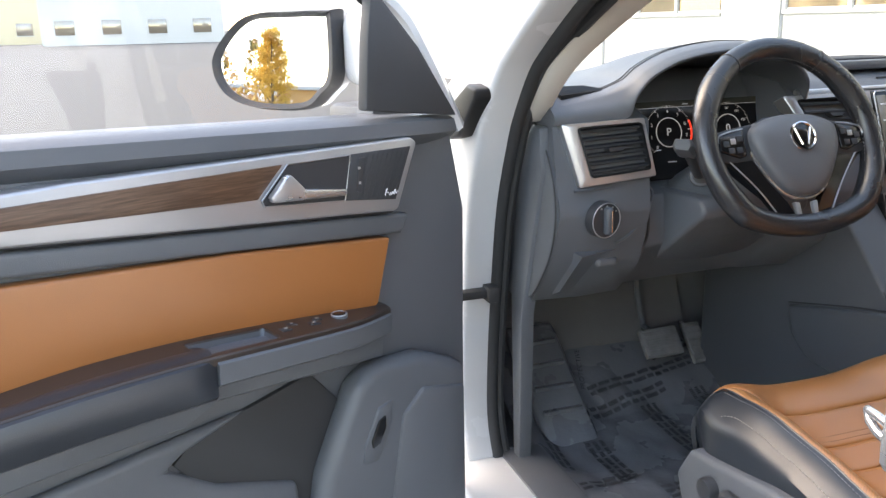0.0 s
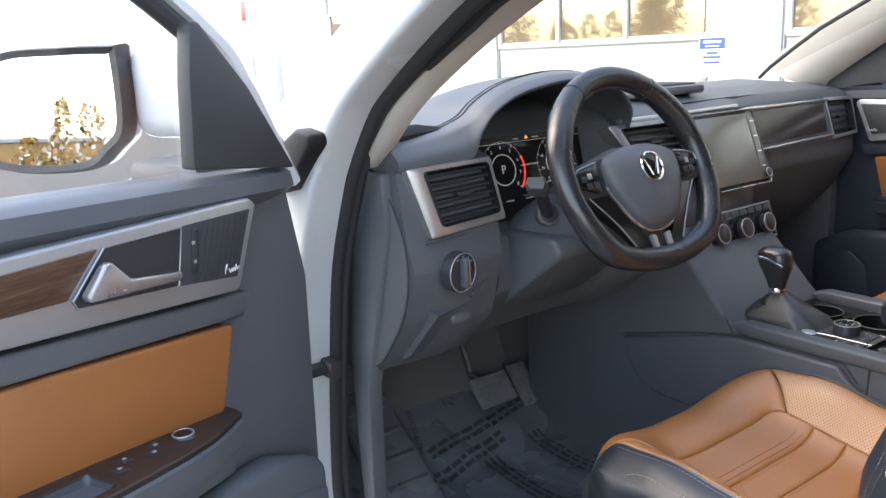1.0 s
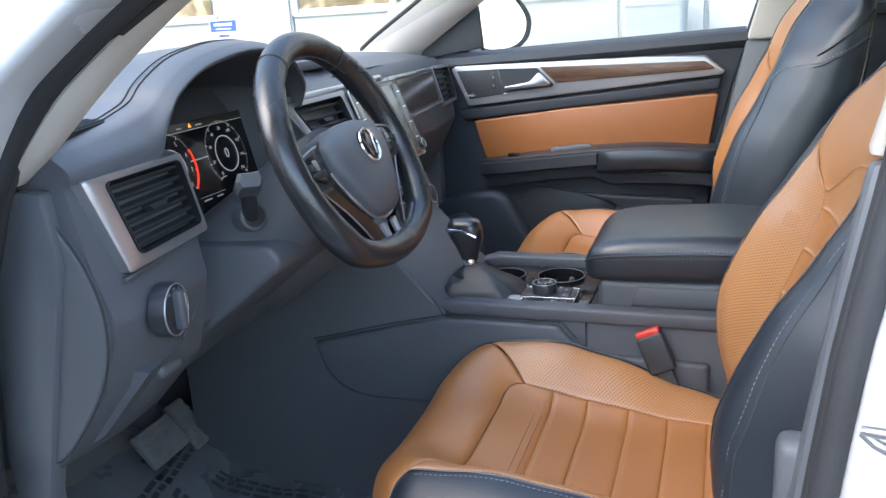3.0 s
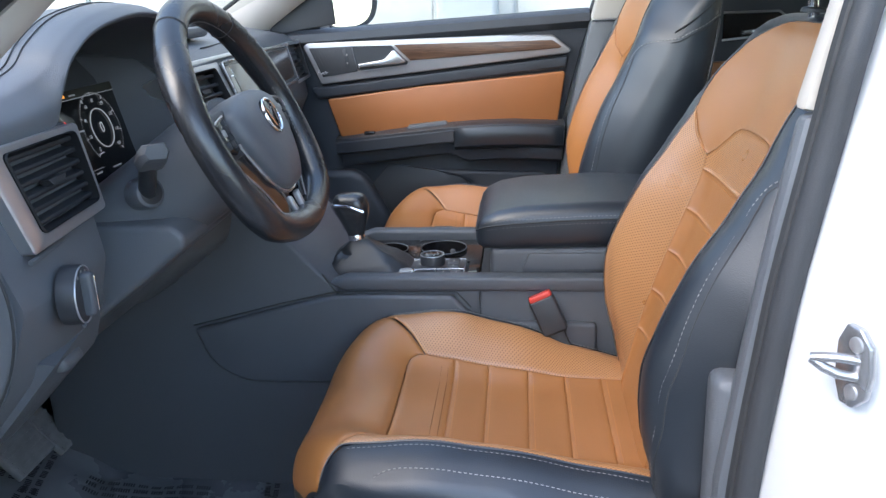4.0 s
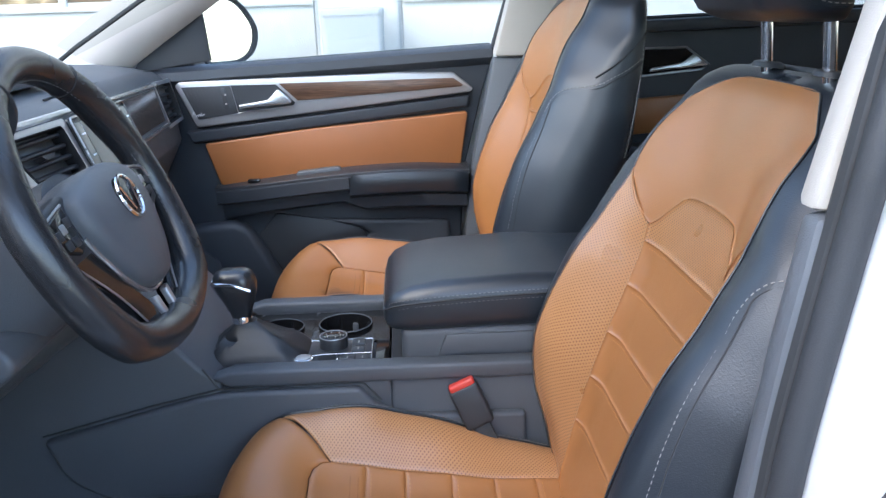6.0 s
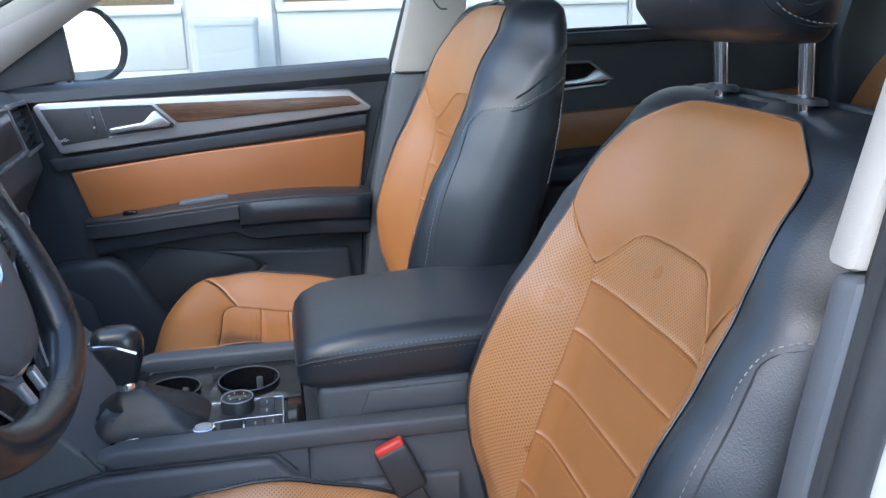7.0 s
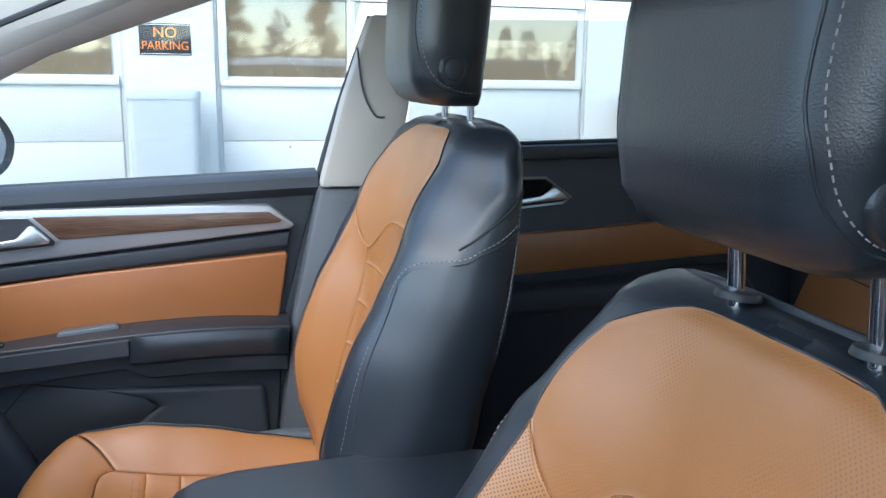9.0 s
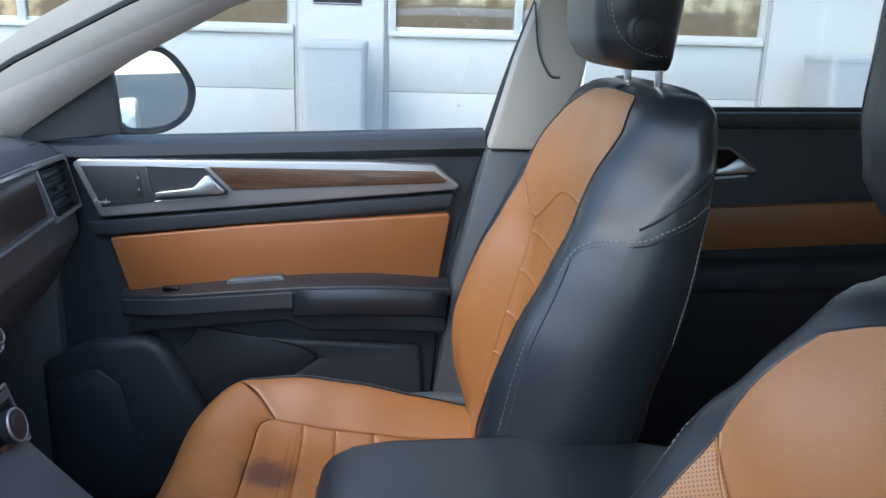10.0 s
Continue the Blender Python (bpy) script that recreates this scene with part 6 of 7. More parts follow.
for a in (35, 60, 90, 120):
    part("symbol", box((0.026 * math.cos(radians(a)) - 0.0018, 0.026 * math.sin(radians(a)) - 0.0015, -0.0002), (0.026 * math.cos(radians(a)) + 0.0018, 0.026 * math.sin(radians(a)) + 0.0015, 0.0006)), THREAD, sw, smooth=False)
part("switch_field", tube(smooth_line([(-0.73, 1.225, 1.075), (-0.57, 1.252, 1.068), (-0.560, 1.248, 1.03), (-0.60, 1.240, 0.985), (-0.64, 1.233, 0.968)], 30), 0.003, 6), PLASTIC2, dash)
part("glovebox_lid", loft([[(x, y + 0.004, z) for x, y, z in r] for r in ([(-0.715, 1.245, 0.955), (-0.58, 1.262, 0.965), (-0.575, 1.33, 0.862), (-0.72, 1.325, 0.85)], [(-0.705, 1.232, 0.948), (-0.59, 1.249, 0.957), (-0.585, 1.317, 0.868), (-0.71, 1.312, 0.858)])]), PLASTIC2, dash, "small storage lid")
part("lid_gap", tube(smooth_line([(-0.733, 1.252, 0.968), (-0.66, 1.250, 0.968), (-0.575, 1.262, 0.975), (-0.568, 1.30, 0.915), (-0.566, 1.338, 0.862)], 30), 0.0022, 6), RUBBER, dash)
part("panel_gap", tube(smooth_line([(-0.552, 1.276, 1.055), (-0.548, 1.268, 1.00), (-0.552, 1.272, 0.95), (-0.562, 1.33, 0.870)], 24), 0.0028, 6), RUBBER, dash)
part("lid_grip", box((-0.665, 1.250, 0.918), (-0.620, 1.275, 0.937), 0.008, 3), PLASTIC, dash)
END = smooth_line([(y, z, 0) for y, z in ((1.335, 1.185), (1.290, 1.155), (1.252, 1.100), (1.236, 1.035), (1.250, 0.965), (1.295, 0.895), (1.350, 0.845), (1.385, 0.90), (1.400, 1.0), (1.385, 1.10))], 48, True)
part("end_panel", prism([(p.x, p.y) for p in END], "x", -0.752, -0.763, 0.004, 3), PLASTIC, dash, "smooth oval side cover")
part("end_panel_gap", tube([(-0.7605, p.x, p.y) for p in smooth_line([(p.x * 1.0, p.y, 0) for p in END], 60, True)], 0.0016, 6, True), RUBBER, dash)
tw = part("tweeter_grille", loft([[(x, y, z - d) for x, y, z in ((-0.728, 1.285, 1.2385), (-0.640, 1.288, 1.2445), (-0.628, 1.305, 1.2465), (-0.650, 1.345, 1.2480), (-0.735, 1.350, 1.2465))] for d in (0.03, 0.0)]), VENT_BLACK, dash, "slatted black tweeter grille")
for k in range(6):
    part("slat", tube([(-0.731 + 0.0005 * k, 1.290 + 0.011 * k, 1.2395 + 0.0014 * k), (-0.69, 1.293 + 0.0108 * k, 1.2430 + 0.0010 * k), (-0.642 - 0.002 * k, 1.294 + 0.0090 * k, 1.2455 + 0.0006 * k)], 0.0021, 5), DARK_PLASTIC, tw)
part("centre_tray", box((-0.11, 1.33, 1.255), (0.13, 1.47, 1.275), 0.008), PLASTIC, dash)
part("tray_mat", box((-0.095, 1.345, 1.272), (0.115, 1.455, 1.279), 0.003), RUBBER, dash)
part("pad_seam", tube([(x, face_at(x, 0).y + 0.03, face_at(x, 0).z + 0.022) for x in (0.0, 0.2, 0.4, 0.6, 0.75)], 0.0016, 5), RUBBER, dash)

# ---- steering wheel ----
wheel = thing("steering_wheel", "black leather steering wheel with a flat bottom", "steering wheel", m=pose(-0.385, 1.092, 1.158, 65, 0, 0))
rim = []
for k in range(96):
    a = 2 * math.pi * k / 96
    y = 0.170 * math.sin(a)
    x = 0.170 * math.cos(a)
    if y < -0.12:
        y = -0.12 - (-(y + 0.12)) * 0.55
    rim.append((x, y, 0))
thick = [0.0195 + 0.0022 * max(math.exp(-((math.atan2(y, x) - q) / 0.28) ** 2) for q in (0.55, math.pi - 0.55, -0.62, 0.62 - math.pi)) for x, y, z in rim]
part("rim", tube(rim, thick, 20, True), WHEEL_LEATHER, wheel, "worn stitched black leather rim")
part("rim_stitching", stitches([Vector((x * 0.888, y * 0.888, 0.004)) for x, y, z in rim + rim[:1]], 0.0036, 0.003, 0.0007), GREY_THREAD, wheel)
for a in (58, 122, 208, 332):
    c = Vector((0.170 * math.cos(radians(a)), 0.170 * math.sin(radians(a)), 0))
    n1, n2 = c.normalized(), Vector((0, 0, 1))
    part("rim_joint", tube([c + (n1 * math.cos(q) + n2 * math.sin(q)) * 0.0200 for q in (2 * math.pi * k / 20 for k in range(20))], 0.0009, 4, True), RUBBER, wheel)
hub = [(-0.098, 0.010), (-0.088, 0.028), (-0.050, 0.042), (0.0, 0.046), (0.050, 0.042), (0.088, 0.028), (0.098, 0.010), (0.092, -0.022), (0.068, -0.062), (0.045, -0.086), (0.022, -0.096), (0.0, -0.098), (-0.022, -0.096), (-0.045, -0.086), (-0.068, -0.062), (-0.092, -0.022)]
hs = [(p.x * 0.90, p.y) for p in smooth_line([(x, y, 0) for x, y in hub], 64, True)]
rows = [[(x * k, -0.024 + (y + 0.024) * k, z) for x, y in hs] for k, z in ((0.95, -0.040), (1.0, -0.020), (1.0, 0.006), (0.985, 0.013), (0.94, 0.019), (0.75, 0.026), (0.4, 0.0295), (0.08, 0.030))]
part("airbag_cover", loft(rows), PLASTIC, wheel, "dark grey airbag cover")
bd = part("badge", disc((0, 0.0, 0.0290), (0, 0, 1), 0.0245, 0.006, 40, 0.002), GLOSS, wheel, "round chrome maker's badge")
part("badge_ring", tube([(0.024 * math.cos(a), 0.024 * math.sin(a), 0.0320) for a in (2 * math.pi * k / 40 for k in range(40))], 0.0021, 6, True), CHROME, bd)
for x0, x1 in ((-0.016, -0.006), (0.016, 0.006)):
    part("badge_bar", tube([(x0, 0.014, 0.0327), (x1, -0.015, 0.0327)], 0.0018, 6), CHROME, bd)
edge = [i for i, (x, y) in enumerate(hs) if y < -0.012]
part("cover_edge", tube([(hs[i][0] * 1.03, -0.024 + (hs[i][1] + 0.024) * 1.03, 0.003) for i in edge], 0.0031, 8), STEEL, wheel, "satin silver line round the cover")
for sg in (-1, 1):
    sp = part("spoke", prism([(sg * 0.072, 0.036), (sg * 0.120, 0.030), (sg * 0.162, 0.020), (sg * 0.164, -0.020), (sg * 0.135, -0.030), (sg * 0.072, -0.030)], "z", -0.020, 0.002, 0.005, 3), DARK_PLASTIC, wheel, "black side spoke")
    pad = part("key_pad", prism([(sg * 0.098, 0.027), (sg * 0.146, 0.017), (sg * 0.150, -0.010), (sg * 0.112, -0.024), (sg * 0.098, -0.020)], "z", 0.000, 0.0065, 0.003, 3), GLOSS, sp)
    part("pad_edge", tube(smooth_line([(sg * 0.098, 0.027, 0.006), (sg * 0.122, 0.0235, 0.007), (sg * 0.146, 0.017, 0.006), (sg * 0.151, 0.004, 0.006)], 14), 0.0014, 6), SILVER, pad)
    for kx, ky, kw, km in ((0.108, 0.010, 0.006, DARK_PLASTIC), (0.122, 0.006, 0.005, SILVER), (0.136, 0.002, 0.006, DARK_PLASTIC), (0.112, -0.010, 0.006, DARK_PLASTIC), (0.128, -0.010, 0.006, DARK_PLASTIC)):
        part("key", box((sg * kx - kw, ky - 0.005, 0.006), (sg * kx + kw, ky + 0.005, 0.0082), 0.001), km, pad)
    lo = part("lower_spoke", loft([[(sg * x, y, z) for x, y, z in ring] for ring in (
        [(0.088, -0.026, -0.018), (0.156, -0.018, -0.018), (0.156, -0.018, -0.002), (0.088, -0.026, 0.001)],
        [(0.064, -0.070, -0.018), (0.118, -0.050, -0.018), (0.118, -0.050, -0.002), (0.064, -0.070, 0.002)],
        [(0.036, -0.104, -0.016), (0.074, -0.094, -0.016), (0.074, -0.094, -0.002), (0.036, -0.104, 0.001)],
        [(0.012, -0.144, -0.014), (0.046, -0.140, -0.014), (0.046, -0.140, -0.005), (0.012, -0.144, -0.004)])]), GLOSS, wheel, "glossy black lower spoke")
    part("spoke_edge", tube(smooth_line([(sg * 0.150, -0.008, 0.001), (sg * 0.122, -0.038, 0.000), (sg * 0.085, -0.082, 0.000), (sg * 0.052, -0.132, -0.003)], 20), 0.0012, 6), SILVER, lo)
    part("spoke_trim", prism([(sg * 0.013, -0.108), (sg * 0.024, -0.106), (sg * 0.020, -0.146), (sg * 0.012, -0.146)], "z", -0.004, 0.0045, 0.002), SILVER, lo, "satin silver spoke trim")
part("trim_foot", prism([(-0.013, -0.134), (0.013, -0.134), (0.012, -0.147), (-0.012, -0.147)], "z", -0.004, 0.003, 0.002), SILVER, wheel)
part("column", loft([[(x, y, z) for x, y in round_ring(0, c, w, h, min(w, h) * 0.42)] for z, c, w, h in ((-0.03, -0.01, 0.13, 0.13), (-0.10, -0.02, 0.15, 0.14), (-0.17, -0.035, 0.18, 0.14), (-0.26, -0.055, 0.22, 0.15))]), PLASTIC, wheel, "steering column shroud")
part("stalk", tube(smooth_line([(-0.470, 1.222, 1.078), (-0.484, 1.208, 1.092), (-0.508, 1.193, 1.118), (-0.530, 1.178, 1.138)], 12), [0.0125 - 0.0002 * k for k in range(12)], 12), DARK_PLASTIC, dash, "indicator stalk")
part("stalk_end", loft([[(x + 0.75 * dx * w, y - 0.75 * dx * w, z + dz * w) for dx, dz in ((-0.013, -0.010), (0.013, -0.012), (0.0175, 0.0), (0.013, 0.012), (-0.013, 0.012), (-0.0175, 0.0))] for x, y, z, w in ((-0.528, 1.182, 1.134, 0.7), (-0.535, 1.176, 1.140, 1.0), (-0.556, 1.158, 1.153, 1.0), (-0.562, 1.152, 1.156, 0.75))]), PLASTIC2, dash, "chunky stalk end")
part("stalk_collar", disc((-0.475, 1.216, 1.086), (-0.5, -0.8, 0.2), 0.021, 0.03, 28, 0.004), PLASTIC, dash, "round collar of the stalk")
part("collar_throat", disc((-0.4795, 1.2080, 1.0880), (-0.5, -0.8, 0.2), 0.0165, 0.013, 24, 0.002), RUBBER, dash)
part("column_panel", prism([(1.175, 1.05), (1.158, 1.035), (1.160, 1.018), (1.285, 0.925), (1.36, 0.865), (1.40, 0.90), (1.36, 1.05)], "x", -0.505, -0.27, 0.010, 3), PLASTIC, dash, "sloping panel under the column")

# ---- centre console ----
console = thing("centre_console", "dark centre console with armrest and gear lever", "console")
part("console_body", prism([(-0.30, 0.42), (-0.30, 0.80), (0.40, 0.835), (0.80, 0.836), (0.802, 0.765), (1.045, 0.765), (1.047, 0.838), (1.075, 0.862), (1.20, 1.0), (1.30, 1.06), (1.62, 1.0), (1.62, 0.42)], "x", -0.155, 0.155, 0.008, 3), CONSOLE_PLASTIC, console, "dark grey console body")
flank = [(p.x, p.y) for p in smooth_line([(1.300, 0.735, 0), (1.292, 0.712, 0), (1.270, 0.686, 0), (1.235, 0.665, 0), (1.20, 0.659, 0)], 14)]
part("side_panel", prism([(1.311, 0.761), (1.147, 0.803), (1.075, 0.820), (1.052, 0.824), (1.00, 0.826), (0.845, 0.824), (0.823, 0.798), (0.79, 0.778), (0.60, 0.772), (0.60, 0.657)] + flank[::-1], "x", -0.150, -0.168, 0.007, 4), CONSOLE_PLASTIC, console, "raised side panel")
part("panel_gap", tube([(-0.1575, y, z) for y, z in ((1.314, 0.766), (1.147, 0.8085), (1.052, 0.829), (1.00, 0.831), (0.840, 0.829), (0.815, 0.800))], 0.0015, 6), RUBBER, console)
part("panel_gap", tube([(-0.157, y, z) for y, z in ((1.072, 0.862), (1.050, 0.828))], 0.0014, 6), RUBBER, console)
for sg in (-1, 1):
    part("side_rail", prism([(0.40, 0.826), (1.035, 0.832), (1.06, 0.846), (1.030, 0.856), (0.75, 0.854), (0.40, 0.850)], "x", sg * 0.161, sg * 0.126, 0.005, 3), CONSOLE_PLASTIC, console)
    part("deck_side", box((sg * 0.118, 0.80, 0.76), (sg * 0.154, 1.046, 0.8355), 0.002), CONSOLE_PLASTIC, console)
part("deck_base", box((-0.120, 0.801, 0.76), (-0.022, 1.046, 0.8355), 0.002), CONSOLE_PLASTIC, console)
rows = []
for y, w, zt, zb in ((0.36, 0.112, 0.950, 0.902), (0.37, 0.128, 0.962, 0.896), (0.45, 0.137, 0.972, 0.894), (0.60, 0.139, 0.974, 0.894), (0.72, 0.139, 0.969, 0.893), (0.765, 0.137, 0.962, 0.892), (0.790, 0.131, 0.951, 0.894), (0.802, 0.122, 0.938, 0.899), (0.806, 0.108, 0.925, 0.907)):
    hgt = zt - zb
    rows.append([(px, y, pz) for px, pz in round_ring(0, (zt + zb) / 2, 2 * w, hgt, hgt * 0.36, 7)])
lid = part("armrest_lid", loft(rows), BLACK_LEATHER, console, "padded black leather armrest")
line = [Vector((-0.1385, 0.38, 0.950)), Vector((-0.1392, 0.60, 0.949)), Vector((-0.1390, 0.72, 0.944)), Vector((-0.1366, 0.765, 0.940)), Vector((-0.1300, 0.790, 0.935)), Vector((-0.1195, 0.802, 0.928)), Vector((-0.09, 0.8062, 0.924)), Vector((0.09, 0.8062, 0.924))]
part("seam", tube(smooth_line(line, 60), 0.0017, 6), RUBBER, lid)
part("stitching", stitches([p + Vector((-0.0002, -0.001, 0.0065)) for p in smooth_line(line[:6], 50)]), GREY_THREAD, lid)
part("stitching", stitches([p + Vector((0.0002, 0, -0.0060)) for p in smooth_line(line[:6], 50)]), GREY_THREAD, lid)
part("storage_box", box((-0.128, 0.36, 0.835), (0.128, 0.782, 0.898), 0.012, 3), CONSOLE_PLASTIC, console, "storage box under the armrest")
part("box_panel", prism([(0.40, 0.856), (0.40, 0.888), (0.715, 0.888), (0.728, 0.856)], "x", -0.126, -0.1325, 0.003), CONSOLE_PLASTIC, console)
part("box_gap", box((-0.105, 0.781, 0.837), (0.105, 0.799, 0.842)), RUBBER, console, smooth=False)
top = 0.8395
part("deck", prism([(-0.120, 1.030), (0.118, 1.030), (0.118, 1.045), (0.09, 1.10), (-0.10, 1.10), (-0.120, 1.045)], "z", top - 0.003, top, 0.001), GLOSS, console, "glossy black console deck")
part("deck_strip", box((-0.118, 0.802, top - 0.003), (-0.022, 0.824, top + 0.002), 0.002), GLOSS, console, "glossy dark trim strip")
pl = part("control_plate", prism([(-0.124, 0.828), (-0.028, 0.828), (-0.028, 0.935), (-0.050, 0.952), (-0.080, 0.975), (-0.108, 1.035), (-0.124, 1.040)], "z", top - 0.002, top + 0.006, 0.0015), DARK_PLASTIC, console, "control plate beside the gear lever")
part("plate_edge", tube([(-0.124, 0.829, top + 0.006), (-0.029, 0.829, top + 0.006), (-0.029, 0.935, top + 0.006)], 0.0013, 6), STEEL, pl, "bright metal edge")
part("plate_edge", tube([(-0.086, 0.830, top + 0.006), (-0.086, 0.905, top + 0.006), (-0.094, 0.945, top + 0.006), (-0.112, 1.035, top + 0.006)], 0.0011, 6), STEEL, pl, "bright metal edge")
dial = part("mode_dial", disc((-0.053, 0.890, top + 0.013), (0, 0, 1), 0.0225, 0.022, 48, 0.003), DARK_PLASTIC, pl, "round drive mode dial")
part("dial_ring", tube([(-0.053 + 0.0212 * math.cos(a), 0.890 + 0.0212 * math.sin(a), top + 0.0237) for a in (2 * math.pi * k / 40 for k in range(40))], 0.0008, 6, True), SILVER, dial)
part("dial_cap", disc((-0.053, 0.890, top + 0.0232), (0, 0, 1), 0.0175, 0.003, 32, 0.001), GLOSS, dial)
for a in (20, 75, 130, 200, 255, 310):
    c = Vector((-0.053 + 0.0115 * math.cos(radians(a)), 0.890 + 0.0115 * math.sin(radians(a)), top + 0.0248))
    part("dial_mark", box(c - Vector((0.0022, 0.0009, 0.0003)), c + Vector((0.0022, 0.0009, 0.0003))), THREAD, dial, smooth=False)
part("start_button", disc((-0.107, 0.932, top + 0.008), (0, 0, 1), 0.0150, 0.007, 36, 0.002), CHROME, pl, "bright round start button")
part("start_cap", disc((-0.107, 0.932, top + 0.0120), (0, 0, 1), 0.0115, 0.0012, 32, 0.0004), SILVER, pl)
part("key_recess", box((-0.121, 0.884, top + 0.0045), (-0.091, 0.912, top + 0.0064), 0.001), VENT_BLACK, pl)
part("key_frame", box((-0.121, 0.8795, top + 0.0045), (-0.091, 0.8825, top + 0.0078), 0.0008), CHROME, pl)
for x, y, w, d in ((-0.106, 0.866, 0.0145, 0.0115), (-0.106, 0.843, 0.0145, 0.0100), (-0.045, 0.851, 0.014, 0.0105), (-0.072, 0.851, 0.0115, 0.0105)):
    k = part("key", box((x - w, y - d, top + 0.0045), (x + w, y + d, top + 0.0082), 0.0012), DARK_PLASTIC, pl)
    part("key_mark", box((x - 0.004, y - 0.001, top + 0.0080), (x + 0.004, y + 0.001, top + 0.0086)), THREAD, k, smooth=False)
for y in (0.955, 0.972, 0.990, 1.008):
    part("print_mark", box((-0.1195, y - 0.004, top + 0.0058), (-0.1150, y + 0.002, top + 0.0066)), THREAD, pl, smooth=False)


def cup_well(name, x0, x1, y0, y1, c, r):
    """A square of the deck with a deep round cup in it."""
    n = 48
    square, ring = [], []
    for k in range(n):
        a = 2 * math.pi * (k + 0.5) / n
        dx, dy = math.cos(a), math.sin(a)
        reach = min(((x1 if dx > 0 else x0) - c[0]) / dx, ((y1 if dy > 0 else y0) - c[1]) / dy)
        square.append((c[0] + dx * reach, c[1] + dy * reach))
        ring.append((dx, dy))
    level = lambda q, z: [(c[0] + dx * q, c[1] + dy * q, z) for dx, dy in ring]
    well = part(name, loft([[(x, y, 0.770) for x, y in square], [(x, y, top - 0.001) for x, y in square], level(r * 1.04, top), level(r * 1.02, top + 0.005), level(r * 0.985, top + 0.005), level(r * 0.96, top - 0.002), level(r * 0.84, 0.776), level(r * 0.80, 0.772), level(r * 0.05, 0.772)], caps=False), GLOSS, console, "deep black cup holder")
    part("cup_rim", tube(level(r * 1.005, top + 0.0055), 0.0010, 6, True), PLASTIC2, well)
    part("cup_mat", disc((c[0], c[1], 0.7745), (0, 0, 1), r * 0.78, 0.003, 32, 0.001), RUBBER, well)
    for a in (100, 220, 340):
        q = Vector((math.cos(radians(a)), math.sin(radians(a)), 0))
        p = Vector((c[0], c[1], top - 0.010)) + q * r * 0.92
        part("cup_grip", box(p - Vector((0.005, 0.005, 0.030)), p + Vector((0.005, 0.005, 0.0)), 0.003), PLASTIC2, well)


cup_well("cup_holder", -0.0215, 0.1175, 0.803, 0.932, (0.046, 0.878), 0.044)
cup_well("cup_holder", -0.0215, 0.1175, 0.9325, 1.0295, (0.040, 0.985), 0.037)
lever = thing("gear_lever", "leather gear lever with a folded gaiter on the console", "gear lever", (-0.052, 1.025, top + 0.004))
rows = []
for z, w, d, sw_ in ((0.0, 0.115, 0.16, 0.0), (0.010, 0.105, 0.148, 0.5), (0.017, 0.088, 0.125, 1.3), (0.024, 0.080, 0.110, 0.4), (0.031, 0.058, 0.080, 1.5), (0.038, 0.050, 0.066, 0.5), (0.045, 0.036, 0.044, 1.0), (0.052, 0.028, 0.030, 0.4)):
    rows.append([(x + 0.006 * sw_ * noise.noise((x * 45, y * 45, z * 60 + 3)), y - 0.02 * (1 - z / 0.06) + 0.007 * sw_ * noise.noise((x * 40 + 9, y * 40, z * 60)), z + 0.005 * sw_ * noise.noise((x * 60, y * 60 + 5, 1))) for x, y in round_ring(0, 0, w, d, min(w, d) * 0.35, 12)])
part("gaiter", loft(rows), DARK_LEATHER, lever, "folded black leather gaiter")
part("collar", disc((0, 0.004, 0.056), (0, 0.1, 1), 0.0155, 0.010, 28, 0.002), CHROME, lever)
rows = []
for z, w, d, y in ((0.058, 0.027, 0.030, 0.004), (0.070, 0.030, 0.036, 0.005), (0.085, 0.037, 0.048, 0.006), (0.100, 0.045, 0.060, 0.008), (0.113, 0.048, 0.066, 0.010), (0.124, 0.046, 0.064, 0.011), (0.132, 0.038, 0.054, 0.011), (0.136, 0.024, 0.036, 0.011)):
    rows.append([(px, py, z) for px, py in round_ring(0, y, w, d, min(w, d) * 0.46, 6)])
kn = part("grip", loft(rows), WHEEL_LEATHER, lever, "rounded black leather grip")
part("grip_trim", tube(smooth_line([(-0.0215, -0.016, 0.106), (-0.0225, 0.010, 0.117), (-0.0215, 0.034, 0.118), (-0.010, 0.043, 0.116), (0.010, 0.043, 0.116), (0.0215, 0.034, 0.118), (0.0225, 0.010, 0.117), (0.0215, -0.016, 0.106)], 30), 0.0028, 8), CHROME, kn, "chrome band round the grip")
part("grip_trim", tube(smooth_line([(-0.004, 0.043, 0.114), (-0.003, 0.036, 0.100), (-0.001, 0.027, 0.084), (0, 0.021, 0.068)], 16), [0.0065] * 16, 8, flat=0.5), CHROME, kn)

# ---- belt buckles ----
bk = thing("belt_buckle", "black belt buckle with a red button", "belt buckle", m=Matrix.Translation((-0.172, 0.688, 0.804)) @ Matrix.Rotation(radians(-24), 4, "X") @ Matrix.Rotation(radians(8), 4, "Y") @ Matrix.Scale(0.85, 4))
part("body", box((-0.012, -0.026, -0.055), (0.012, 0.026, 0.022), 0.006, 3), DARK_PLASTIC, bk)
part("button", box((-0.010, -0.023, 0.018), (0.010, 0.023, 0.032), 0.004, 3), RED, bk, "red release button")
part("stalk", box((-0.005, -0.016, -0.15), (0.005, 0.016, -0.05), 0.003), RUBBER, bk)

